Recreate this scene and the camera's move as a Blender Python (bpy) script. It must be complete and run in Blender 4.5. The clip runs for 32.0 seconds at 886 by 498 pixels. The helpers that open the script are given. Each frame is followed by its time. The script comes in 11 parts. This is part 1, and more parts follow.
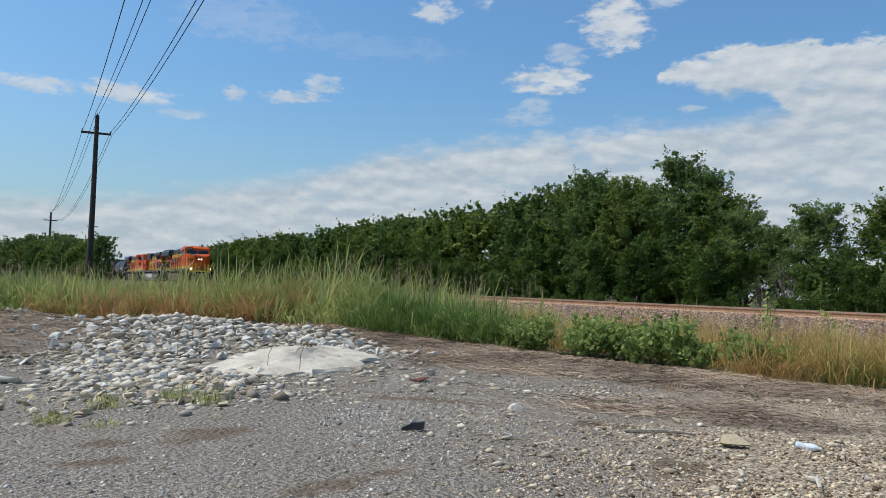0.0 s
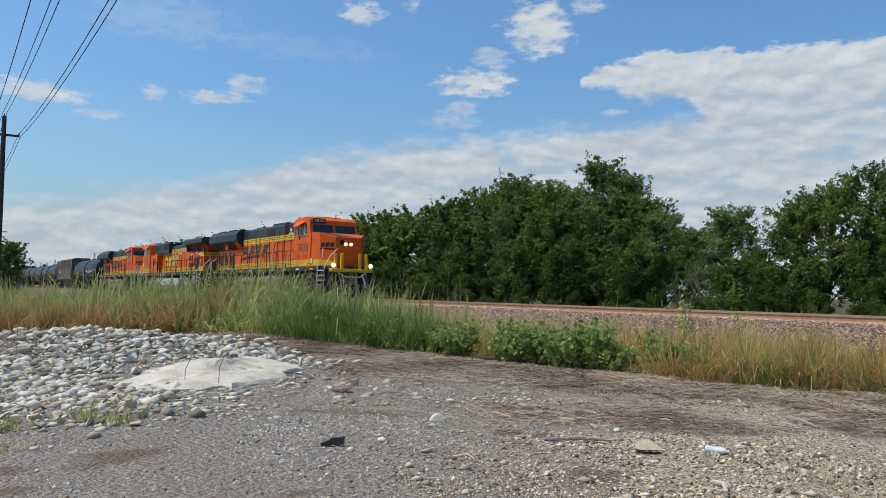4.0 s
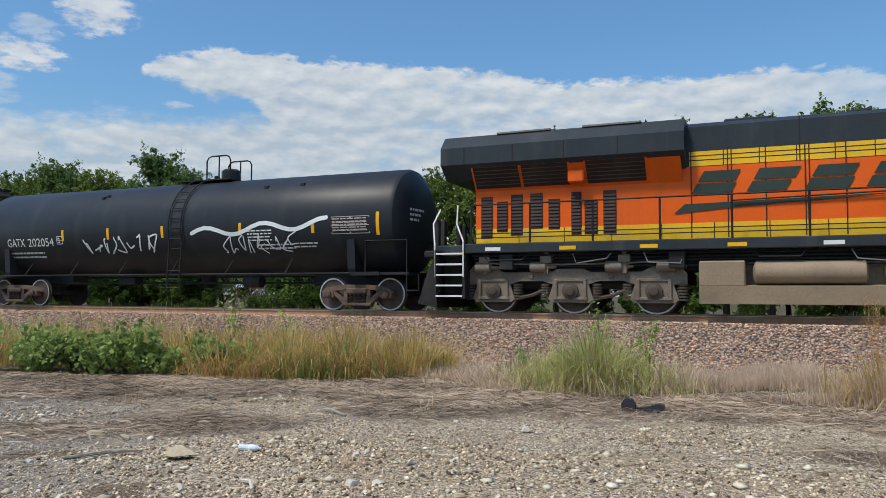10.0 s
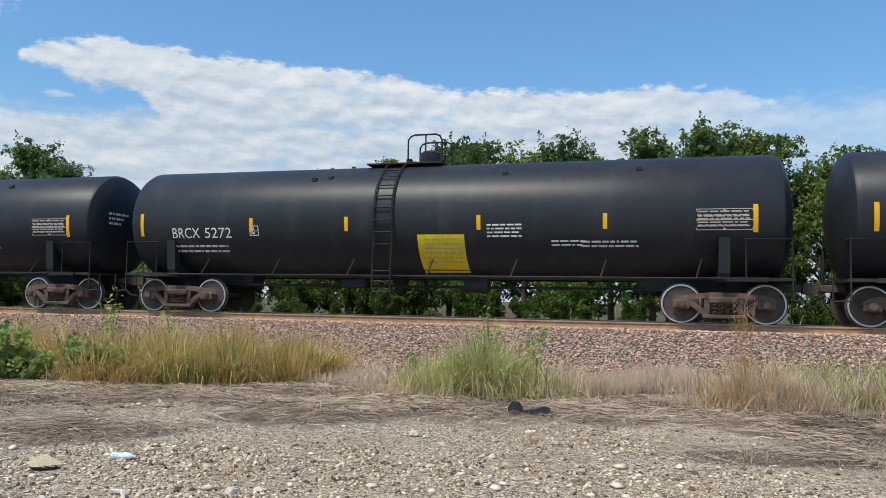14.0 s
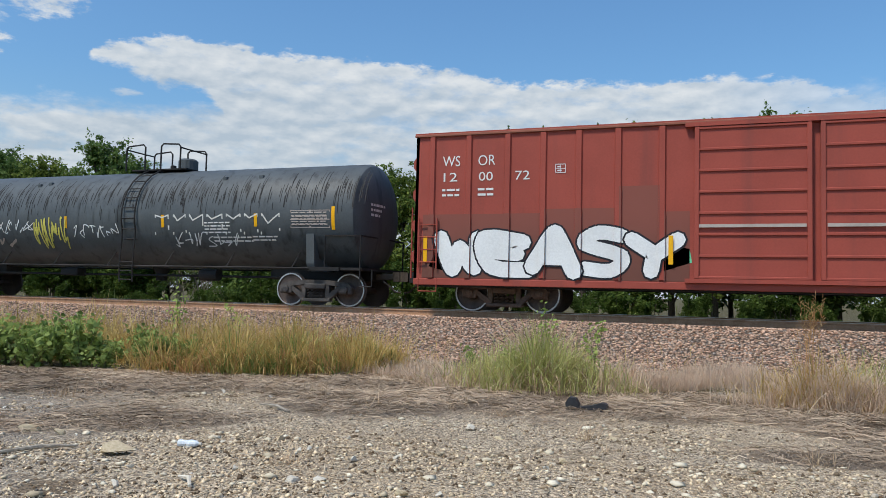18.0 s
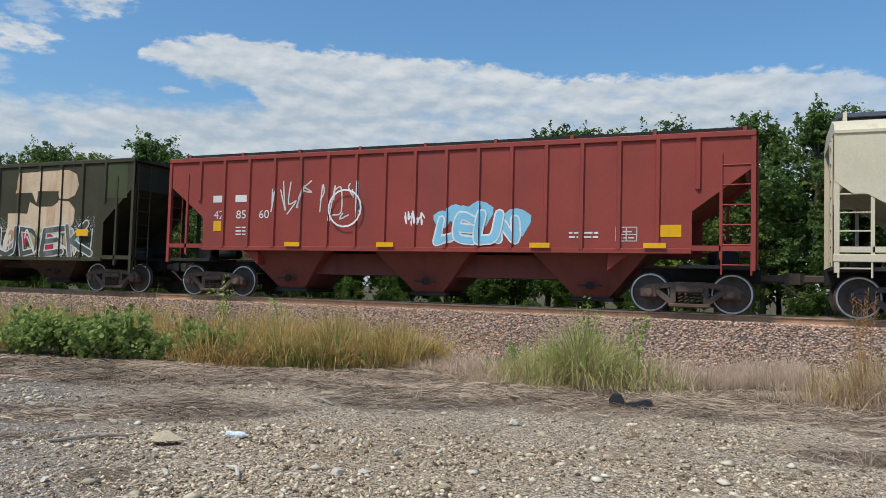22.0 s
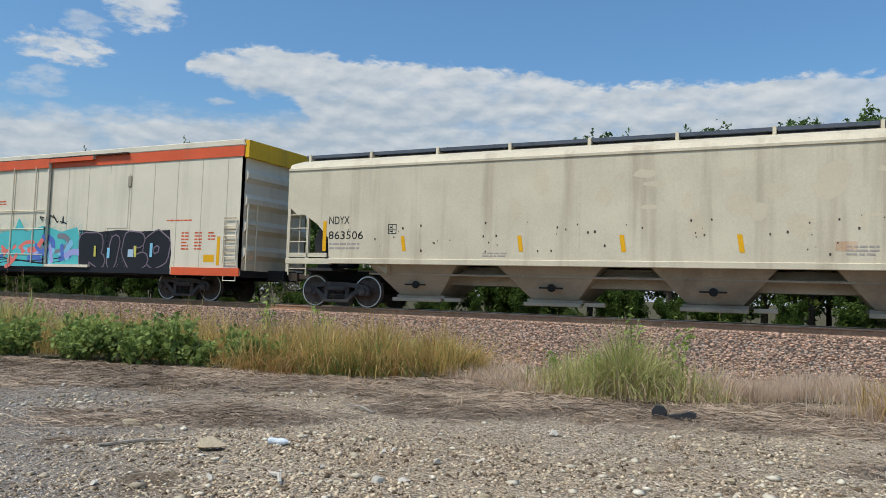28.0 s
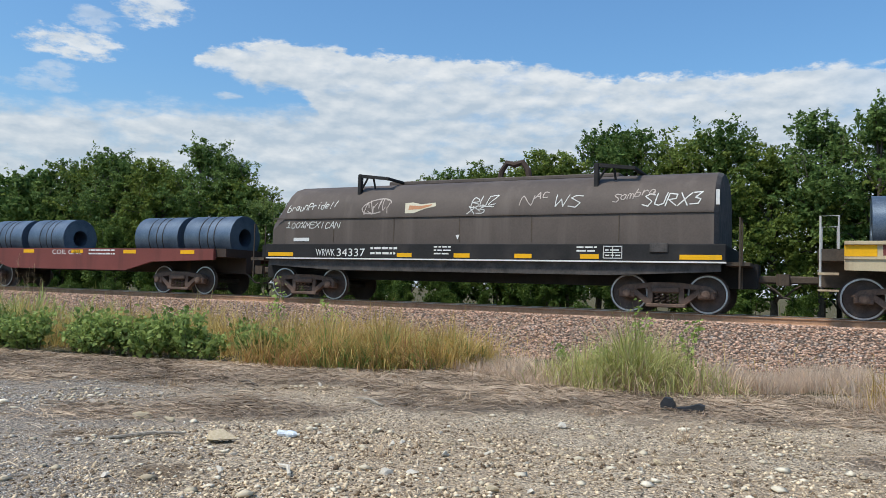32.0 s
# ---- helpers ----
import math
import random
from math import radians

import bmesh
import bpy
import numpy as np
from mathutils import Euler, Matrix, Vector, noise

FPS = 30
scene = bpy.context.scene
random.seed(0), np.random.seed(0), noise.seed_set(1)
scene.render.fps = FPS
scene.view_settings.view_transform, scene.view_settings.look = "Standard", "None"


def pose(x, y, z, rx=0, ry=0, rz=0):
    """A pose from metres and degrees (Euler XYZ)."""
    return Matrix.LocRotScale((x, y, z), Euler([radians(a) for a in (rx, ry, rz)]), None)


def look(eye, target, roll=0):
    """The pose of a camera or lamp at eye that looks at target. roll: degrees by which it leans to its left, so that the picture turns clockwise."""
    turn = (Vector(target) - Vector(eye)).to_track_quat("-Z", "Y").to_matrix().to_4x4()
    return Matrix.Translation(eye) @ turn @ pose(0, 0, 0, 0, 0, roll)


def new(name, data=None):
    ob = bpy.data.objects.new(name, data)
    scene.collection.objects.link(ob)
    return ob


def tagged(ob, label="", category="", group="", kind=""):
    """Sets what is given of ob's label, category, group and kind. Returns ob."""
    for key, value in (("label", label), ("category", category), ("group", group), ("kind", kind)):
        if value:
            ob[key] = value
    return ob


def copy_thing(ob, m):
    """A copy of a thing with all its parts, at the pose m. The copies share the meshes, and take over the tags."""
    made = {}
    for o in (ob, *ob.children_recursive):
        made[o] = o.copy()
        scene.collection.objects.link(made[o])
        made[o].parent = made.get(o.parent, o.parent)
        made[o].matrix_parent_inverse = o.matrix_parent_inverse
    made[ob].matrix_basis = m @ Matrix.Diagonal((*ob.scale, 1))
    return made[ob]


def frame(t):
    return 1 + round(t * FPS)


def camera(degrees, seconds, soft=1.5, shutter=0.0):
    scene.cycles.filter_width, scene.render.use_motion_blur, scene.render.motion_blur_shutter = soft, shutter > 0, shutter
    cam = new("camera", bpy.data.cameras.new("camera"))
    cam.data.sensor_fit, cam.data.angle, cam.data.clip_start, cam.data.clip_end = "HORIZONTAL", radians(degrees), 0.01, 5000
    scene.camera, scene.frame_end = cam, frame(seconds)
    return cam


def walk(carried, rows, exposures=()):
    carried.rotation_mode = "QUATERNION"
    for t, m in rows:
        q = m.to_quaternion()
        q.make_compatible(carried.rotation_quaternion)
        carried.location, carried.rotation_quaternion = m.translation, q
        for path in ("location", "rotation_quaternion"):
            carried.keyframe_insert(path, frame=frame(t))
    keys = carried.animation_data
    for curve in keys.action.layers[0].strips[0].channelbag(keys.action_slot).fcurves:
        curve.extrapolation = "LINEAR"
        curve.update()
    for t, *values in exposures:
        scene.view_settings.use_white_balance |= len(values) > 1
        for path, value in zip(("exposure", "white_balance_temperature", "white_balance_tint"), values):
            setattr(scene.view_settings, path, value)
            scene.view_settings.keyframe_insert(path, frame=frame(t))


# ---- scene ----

cam = camera(60.2, 32.0, soft=0.5)
# seconds, eye, yaw to the left of +y, pitch, lean
PATH = [
    (0, -0.158, -0.243, 1.376, 60.98, 2.95, 1.77),
    (0.5, -0.156, -0.239, 1.379, 60.94, 3.01, 1.65),
    (1, -0.154, -0.236, 1.382, 60.91, 3.06, 1.52),
    (1.5, -0.147, -0.234, 1.378, 60.85, 3.20, 1.52),
    (2, -0.152, -0.233, 1.383, 60.67, 3.28, 1.57),
    (2.5, -0.150, -0.236, 1.377, 60.32, 3.45, 1.65),
    (4.5, -0.109, -0.134, 1.509, 51.98, 3.19, 1.03),
    (5, -0.099, -0.114, 1.514, 47.12, 3.36, 1.38),
    (5.5, -0.084, -0.097, 1.517, 41.78, 3.55, 1.63),
    (6, -0.054, -0.068, 1.523, 36.84, 3.71, 1.72),
    (6.5, -0.044, -0.035, 1.521, 32.81, 3.81, 1.68),
    (7, -0.029, -0.019, 1.519, 29.90, 3.81, 1.49),
    (7.5, -0.018, -0.000, 1.515, 27.89, 3.75, 1.31),
    (8, -0.014, 0.014, 1.515, 26.47, 3.64, 1.06),
    (8.5, -0.006, 0.023, 1.514, 25.44, 3.54, 0.84),
    (9, 0.004, 0.025, 1.515, 24.74, 3.49, 0.61),
    (9.5, 0.007, 0.031, 1.514, 24.15, 3.46, 0.41),
    (10, 0.003, 0.038, 1.510, 23.61, 3.46, 0.31),
    (10.5, 0.011, 0.039, 1.505, 22.84, 3.52, 0.22),
    (11, 0.015, 0.042, 1.509, 21.67, 3.62, 0.22),
    (11.5, 0.026, 0.057, 1.509, 19.93, 3.75, 0.33),
    (12, 0.036, 0.075, 1.515, 17.85, 3.84, 0.53),
    (12.5, 0.037, 0.094, 1.509, 16.12, 3.93, 0.78),
    (13, 0.043, 0.099, 1.506, 15.18, 3.95, 0.89),
    (13.5, 0.044, 0.083, 1.506, 15.16, 3.91, 0.94),
    (14, 0.035, 0.082, 1.506, 15.79, 3.84, 0.99),
    (14.5, 0.041, 0.074, 1.508, 16.80, 3.76, 0.96),
    (16.5, 0.032, 0.063, 1.513, 19.36, 3.52, 1.34),
    (17, 0.029, 0.060, 1.511, 19.57, 3.45, 1.39),
    (17.5, 0.033, 0.063, 1.509, 19.81, 3.38, 1.38),
    (18, 0.038, 0.065, 1.508, 20.06, 3.31, 1.38),
    (18.5, 0.034, 0.061, 1.509, 20.42, 3.22, 1.35),
    (19, 0.028, 0.053, 1.508, 20.84, 3.18, 1.36),
    (19.5, 0.029, 0.044, 1.510, 21.26, 3.10, 1.24),
    (20, 0.034, 0.047, 1.504, 21.70, 3.06, 1.25),
    (20.5, 0.035, 0.062, 1.509, 22.00, 2.93, 1.19),
    (21, 0.029, 0.054, 1.507, 22.25, 2.88, 1.33),
    (21.5, 0.028, 0.056, 1.503, 22.65, 2.86, 1.41),
    (22, 0.024, 0.044, 1.505, 23.13, 2.88, 1.60),
    (22.5, 0.030, 0.036, 1.508, 23.63, 2.94, 1.61),
    (23, 0.031, 0.038, 1.508, 24.01, 3.05, 1.55),
    (23.5, 0.032, 0.036, 1.508, 24.11, 3.17, 1.47),
    (24, 0.040, 0.040, 1.507, 24.13, 3.28, 1.44),
    (24.5, 0.040, 0.048, 1.512, 24.08, 3.33, 1.35),
    (25, 0.041, 0.045, 1.509, 24.23, 3.38, 1.44),
    (25.5, 0.035, 0.040, 1.509, 24.46, 3.35, 1.61),
    (27.5, 0.037, 0.029, 1.511, 25.91, 3.39, 1.84),
    (28, 0.042, 0.029, 1.514, 26.24, 3.43, 1.86),
    (28.5, 0.035, 0.023, 1.512, 26.43, 3.42, 1.91),
    (29, 0.039, 0.023, 1.510, 26.56, 3.43, 1.97),
    (29.5, 0.046, 0.030, 1.514, 26.59, 3.32, 1.87),
    (30, 0.042, 0.037, 1.508, 26.56, 3.25, 1.90),
    (30.5, 0.048, 0.039, 1.510, 26.59, 3.12, 1.75),
    (31, 0.049, 0.028, 1.512, 26.67, 3.00, 1.71),
    (31.5, 0.051, 0.034, 1.511, 26.79, 2.93, 1.70),
    (32, 0.051, 0.030, 1.508, 26.86, 2.91, 1.68),
]


def aim(x, y, z, yaw, pitch, roll):
    a, b = radians(yaw), radians(pitch)
    ahead = Vector((-math.sin(a) * math.cos(b), math.cos(a) * math.cos(b), math.sin(b)))
    return look((x, y, z), Vector((x, y, z)) + ahead * 5, roll)


EXPOSURE = [(0.0, 0.10), (4.0, 0.12), (6.0, 0.24), (9.0, 0.12), (11.0, 0.22), (12.5, 0.36), (14.5, 0.32), (17.0, 0.22), (20.0, 0.2), (22.0, 0.1), (23.0, 0.25), (26.0, 0.2), (29.0, 0.02), (30.0, 0.04), (31.0, 0.2), (32.0, 0.3)]
walk(cam, [(t, aim(*row)) for t, *row in PATH], EXPOSURE)

# ---- sky, sun ----
SUN_EL, SUN_YAW = 58.0, 150.0  # height, and degrees to the left of +y of the side the light comes from


def nodes_of(owner):
    owner.use_nodes = True
    nt = owner.node_tree
    nt.nodes.clear()
    return nt


def nd(nt, kind, **values):
    n = nt.nodes.new(kind)
    for key, value in values.items():
        if key[0] == "i" and key[1:].isdigit():
            n.inputs[int(key[1:])].default_value = value
        else:
            setattr(n, key, value)
    return n


def link(nt, a, b):
    nt.links.new(a, b)


def mth(nt, op, a, b=None, c=None, clamp=False):
    n = nt.nodes.new("ShaderNodeMath")
    n.operation, n.use_clamp = op, clamp
    for k, v in enumerate((a, b, c)):
        if v is None:
            continue
        if isinstance(v, (int, float)):
            n.inputs[k].default_value = v
        else:
            nt.links.new(v, n.inputs[k])
    return n.outputs[0]


def smooth(nt, value, low, high):
    n = nt.nodes.new("ShaderNodeMapRange")
    n.interpolation_type = "SMOOTHSTEP"
    nt.links.new(value, n.inputs[0])
    n.inputs[1].default_value, n.inputs[2].default_value = low, high
    return n.outputs[0]


def ramp(nt, value, stops, interpolation="LINEAR"):
    n = nt.nodes.new("ShaderNodeValToRGB")
    n.color_ramp.interpolation = interpolation
    els = n.color_ramp.elements
    while len(els) < len(stops):
        els.new(0.5)
    for e, (pos, col) in zip(els, stops):
        e.position = pos
        e.color = (*col, 1) if isinstance(col, tuple) else (col, col, col, 1)
    nt.links.new(value, n.inputs[0])
    return n.outputs[0]


def mix(nt, fac, a, b, mode="MIX"):
    n = nt.nodes.new("ShaderNodeMix")
    n.data_type, n.blend_type = "RGBA", mode
    for sock, v in ((n.inputs[0], fac), (n.inputs[6], a), (n.inputs[7], b)):
        if isinstance(v, (int, float)):
            sock.default_value = v
        elif isinstance(v, tuple):
            sock.default_value = (*v[:3], 1)
        else:
            nt.links.new(v, sock)
    return n.outputs[2]


def make_world():
    w = bpy.data.worlds.new("sky")
    scene.world = w
    nt = nodes_of(w)
    sky = nd(nt, "ShaderNodeTexSky", sky_type="NISHITA", sun_disc=False, sun_elevation=radians(SUN_EL), sun_rotation=radians(-SUN_YAW),
             air_density=1.3, dust_density=1.6, ozone_density=2.5)
    co = nd(nt, "ShaderNodeTexCoord").outputs["Generated"]
    sep = nd(nt, "ShaderNodeSeparateXYZ")
    link(nt, co, sep.inputs[0])
    X, Y, Z = sep.outputs
    el = mth(nt, "MULTIPLY", mth(nt, "ARCSINE", Z), 57.2958)
    yaw = mth(nt, "MULTIPLY", mth(nt, "ARCTAN2", mth(nt, "MULTIPLY", X, -1.0), Y), 57.2958)
    # wispy distortion, stretched along the horizon
    comb = nd(nt, "ShaderNodeCombineXYZ")
    link(nt, mth(nt, "MULTIPLY", yaw, 0.055), comb.inputs[0])
    link(nt, mth(nt, "MULTIPLY", el, 0.125), comb.inputs[1])
    lift = nd(nt, "ShaderNodeVectorMath", operation="ADD")  # the same billows, seen a little higher up
    lift.inputs[1].default_value = (0.015, 0.06, 0.0)
    link(nt, comb.outputs[0], lift.inputs[0])

    def billow(scale, detail, rough, where):
        n = nd(nt, "ShaderNodeTexNoise", i2=scale, i3=detail, i4=rough)
        link(nt, where.outputs[0], n.inputs[0])
        return mth(nt, "SUBTRACT", n.outputs[0], 0.5)

    n1, n2, n3 = billow(1.0, 5.0, 0.6, comb), billow(5.5, 7.0, 0.6, comb), billow(15.0, 6.0, 0.62, comb)
    relief = mth(nt, "SUBTRACT", billow(6.5, 5.0, 0.52, comb), billow(6.5, 5.0, 0.52, lift))
    wob = mth(nt, "ADD", mth(nt, "MULTIPLY", n1, 1.2), mth(nt, "ADD", mth(nt, "MULTIPLY", n2, 2.3), mth(nt, "MULTIPLY", n3, 1.7)))
    # edges of the cloud bank by direction; yaw 100..-40 runs 0..1, heights / 30
    u = mth(nt, "DIVIDE", mth(nt, "SUBTRACT", 100.0, yaw), 140.0)

    def edge(*points):
        return mth(nt, "MULTIPLY", ramp(nt, u, [((100.0 - y) / 140.0, h / 30.0) for y, h in points]), 30.0)

    low_top = edge((100, 4.6), (91, 5.0), (84.5, 5.5), (77, 7.0), (70.6, 8.2), (67, 9.6), (63, 10.2), (57.5, 11.1), (52.9, 11.8), (48, 12.2), (40.5, 12.2), (37, 12.8), (34, 14.0))
    high_top = edge((46.2, 13.4), (45.6, 15.3), (44.5, 16.3), (41, 17.4), (37, 17.4), (31, 16.9), (25, 17.0), (20, 16.6), (15, 15.5), (9, 15.8), (-2, 15.4), (-6, 14.7), (-10, 13.5), (-15, 11.6), (-40, 11.0))
    high_foot = edge((46.2, 17.5), (45.6, 15.5), (42.3, 14.8), (41, 14.0), (38, 14.2), (36.6, 12.5), (35, 8.0), (34, 0.0))
    above = mth(nt, "SUBTRACT", mth(nt, "ADD", mth(nt, "MAXIMUM", low_top, high_top), wob), el)
    bank = smooth(nt, mth(nt, "SUBTRACT", mth(nt, "ADD", low_top, wob), el), -0.7, 1.2)
    pile = mth(nt, "MULTIPLY", smooth(nt, mth(nt, "SUBTRACT", mth(nt, "ADD", high_top, wob), el), -0.15, 0.5), smooth(nt, mth(nt, "SUBTRACT", el, mth(nt, "SUBTRACT", high_foot, wob)), -0.4, 0.6))
    thin = smooth(nt, mth(nt, "ADD", mth(nt, "MULTIPLY", n1, 1.0), mth(nt, "MULTIPLY", n2, 1.5)), -0.42, 0.0)
    thick = mth(nt, "MAXIMUM", smooth(nt, el, 7.0, 2.0), mth(nt, "ADD", 0.55, mth(nt, "MULTIPLY", thin, 0.45)))
    cover = mth(nt, "MULTIPLY", mth(nt, "MAXIMUM", bank, pile), thick)
    cover = mth(nt, "MULTIPLY", cover, mth(nt, "ADD", 0.45, mth(nt, "MULTIPLY", smooth(nt, yaw, -14.0, 4.0), 0.55)))

    def puff(cy, ce, ry, re, soft):
        a = mth(nt, "DIVIDE", mth(nt, "SUBTRACT", yaw, cy), ry)
        b = mth(nt, "DIVIDE", mth(nt, "SUBTRACT", el, ce), re)
        d = mth(nt, "ADD", mth(nt, "MULTIPLY", a, a), mth(nt, "MULTIPLY", b, b))
        torn = mth(nt, "ADD", mth(nt, "MULTIPLY", n2, 4.0), mth(nt, "MULTIPLY", n3, 4.5))
        return mth(nt, "MULTIPLY", smooth(nt, mth(nt, "SUBTRACT", d, torn), 1.5, -0.1), soft)

    for row in ((48.7, 19.4, 2.4, 2.0, 0.9), (45.0, 20.6, 1.3, 0.7, 0.6), (53.7, 15.5, 2.7, 1.0, 0.95), (52.2, 17.2, 1.6, 0.8, 0.5), (54.3, 13.7, 1.2, 0.7, 0.45), (55.0, 12.7, 2.0, 0.6, 0.4), (62.1, 20.3, 1.6, 0.8, 0.85), (58.6, 21.0, 0.8, 0.6, 0.6),
                (76.7, 13.5, 0.9, 0.5, 0.7), (72.9, 13.6, 2.2, 0.5, 0.8), (70.2, 14.8, 1.5, 0.6, 0.6), (90.0, 12.6, 4.5, 0.55, 0.75), (84.5, 12.7, 3.4, 0.7, 0.85), (80.3, 11.7, 1.6, 0.35, 0.5), (76.0, 18.5, 5.0, 1.5, 0.2), (67.0, 17.5, 6.0, 0.9, 0.12), (43.0, 13.2, 1.0, 0.25, 0.6)):
        cover = mth(nt, "MAXIMUM", cover, puff(*row))
    # sunlit tops, greyer undersides
    shade = mth(nt, "ADD", mth(nt, "MULTIPLY", smooth(nt, above, 4.0, 0.0), 0.40), mth(nt, "ADD", mth(nt, "MULTIPLY", relief, 1.9), mth(nt, "ADD", 0.28, mth(nt, "MULTIPLY", n2, 0.9))), clamp=True)
    cloud = mix(nt, shade, CLOUD_DARK, CLOUD_LIGHT)
    haze = mth(nt, "MULTIPLY", smooth(nt, el, 16.0, 0.0), 0.35)
    blue = mix(nt, 1.0, sky.outputs[0], SKY_TINT, "MULTIPLY")
    blue = mix(nt, haze, blue, CLOUD_DARK)
    out = mix(nt, mth(nt, "MULTIPLY", cover, 0.93), blue, cloud)
    bg = nd(nt, "ShaderNodeBackground", i1=SKY_STRENGTH)
    link(nt, out, bg.inputs[0])
    link(nt, bg.outputs[0], nd(nt, "ShaderNodeOutputWorld").inputs[0])
    sun = bpy.data.lights.new("sun", "SUN")
    sun.energy, sun.angle, sun.color = SUN_POWER, radians(9.0), (1.0, 0.93, 0.82)
    a, e = radians(SUN_YAW), radians(SUN_EL)
    d = Vector((-math.sin(a) * math.cos(e), math.cos(a) * math.cos(e), math.sin(e)))
    new("sun", sun).matrix_world = look(d * 50, (0, 0, 0))


SKY_STRENGTH, SUN_POWER = 0.12, 3.0
SKY_TINT = (0.60, 0.875, 1.09)
CLOUD_DARK, CLOUD_LIGHT = (3.3, 3.9, 4.5), (5.5, 5.7, 5.8)
make_world()

# ---- mesh and material helpers ----
class Shape:
    """Collects vertices and faces of one mesh."""

    def __init__(self):
        self.v, self.f = [], []

    def add(self, verts, faces):
        n = len(self.v)
        self.v.extend(verts)
        self.f.extend([tuple(n + i for i in face) for face in faces])
        return self

    def box(self, x0, x1, y0, y1, z0, z1, c=0.0):
        xs, ys, zs = (min(x0, x1), max(x0, x1)), (min(y0, y1), max(y0, y1)), (min(z0, z1), max(z0, z1))
        if c <= 0:
            v = [(x, y, z) for z in zs for y in ys for x in xs]
            return self.add(v, [(0, 2, 3, 1), (4, 5, 7, 6), (0, 1, 5, 4), (2, 6, 7, 3), (0, 4, 6, 2), (1, 3, 7, 5)])
        c = min(c, 0.45 * min(xs[1] - xs[0], ys[1] - ys[0], zs[1] - zs[0]))
        v, at = [], {}
        for i in (0, 1):
            for j in (0, 1):
                for k in (0, 1):
                    sx, sy, sz = 1 - 2 * i, 1 - 2 * j, 1 - 2 * k
                    for axis, p in enumerate(((xs[i], ys[j] + sy * c, zs[k] + sz * c), (xs[i] + sx * c, ys[j], zs[k] + sz * c), (xs[i] + sx * c, ys[j] + sy * c, zs[k]))):
                        at[(i, j, k, axis)] = len(v)
                        v.append(p)
        f = []
        for s in (0, 1):
            f.append([at[(s, j, k, 0)] for j, k in ((0, 0), (1, 0), (1, 1), (0, 1))])
            f.append([at[(j, s, k, 1)] for j, k in ((0, 0), (1, 0), (1, 1), (0, 1))])
            f.append([at[(j, k, s, 2)] for j, k in ((0, 0), (1, 0), (1, 1), (0, 1))])
            for t in (0, 1):
                f.append([at[(s, t, 0, 0)], at[(s, t, 1, 0)], at[(s, t, 1, 1)], at[(s, t, 0, 1)]])
                f.append([at[(s, 0, t, 0)], at[(s, 1, t, 0)], at[(s, 1, t, 2)], at[(s, 0, t, 2)]])
                f.append([at[(0, s, t, 1)], at[(1, s, t, 1)], at[(1, s, t, 2)], at[(0, s, t, 2)]])
                for u in (0, 1):
                    f.append([at[(s, t, u, 0)], at[(s, t, u, 1)], at[(s, t, u, 2)]])
        return self.add(v, f)

    def prism(self, outline, a0, a1, axis="y", caps=True):
        """An outline of (u, w) carried from a0 to a1 along an axis: y: (x, z); x: (y, z); z: (x, y)."""
        put = {"y": lambda u, w, a: (u, a, w), "x": lambda u, w, a: (a, u, w), "z": lambda u, w, a: (u, w, a)}[axis]
        n = len(outline)
        v = [put(u, w, a0) for u, w in outline] + [put(u, w, a1) for u, w in outline]
        f = [(i, (i + 1) % n, n + (i + 1) % n, n + i) for i in range(n)]
        if caps:
            f += [tuple(range(n))[::-1], tuple(range(n, 2 * n))]
        return self.add(v, f)

    def lathe(self, profile, centre, axis="y", n=20):
        """Rings of (along, radius) round an axis through centre."""
        put = {"y": lambda a, c, s: (c, a, s), "x": lambda a, c, s: (a, c, s), "z": lambda a, c, s: (c, s, a)}[axis]
        v, f = [], []
        for a, r in profile:
            for k in range(n):
                w = 2 * math.pi * k / n
                p = put(a, r * math.cos(w), r * math.sin(w))
                v.append((p[0] + centre[0], p[1] + centre[1], p[2] + centre[2]))
        for i in range(len(profile) - 1):
            for k in range(n):
                f.append((i * n + k, i * n + (k + 1) % n, (i + 1) * n + (k + 1) % n, (i + 1) * n + k))
        f.append(tuple(range(n))[::-1])
        f.append(tuple(range((len(profile) - 1) * n, len(profile) * n)))
        return self.add(v, f)

    def tube(self, points, r, n=6):
        """A round bar along a line of points."""
        pts = [Vector(p) for p in points]
        v, f, side = [], [], None
        for i, p in enumerate(pts):
            d = (pts[min(i + 1, len(pts) - 1)] - pts[max(i - 1, 0)]).normalized()
            if side is None:
                side = d.orthogonal().normalized()
            side = (side - d * side.dot(d)).normalized()
            up = d.cross(side)
            rr = r[i] if isinstance(r, (list, tuple)) else r
            v += [tuple(p + (side * math.cos(2 * math.pi * k / n) + up * math.sin(2 * math.pi * k / n)) * rr) for k in range(n)]
        for i in range(len(pts) - 1):
            f += [(i * n + k, i * n + (k + 1) % n, (i + 1) * n + (k + 1) % n, (i + 1) * n + k) for k in range(n)]
        f += [tuple(range(n))[::-1], tuple(range((len(pts) - 1) * n, len(pts) * n))]
        return self.add(v, f)

    def mesh(self, name, material, smooth_angle=0.0):
        me = bpy.data.meshes.new(name)
        me.from_pydata(self.v, [], self.f)
        bm = bmesh.new()
        bm.from_mesh(me)
        bmesh.ops.recalc_face_normals(bm, faces=bm.faces)
        bm.to_mesh(me)
        bm.free()
        me.materials.append(material)
        if smooth_angle:
            me.shade_smooth()
            me.set_sharp_from_angle(angle=radians(smooth_angle))
        return me


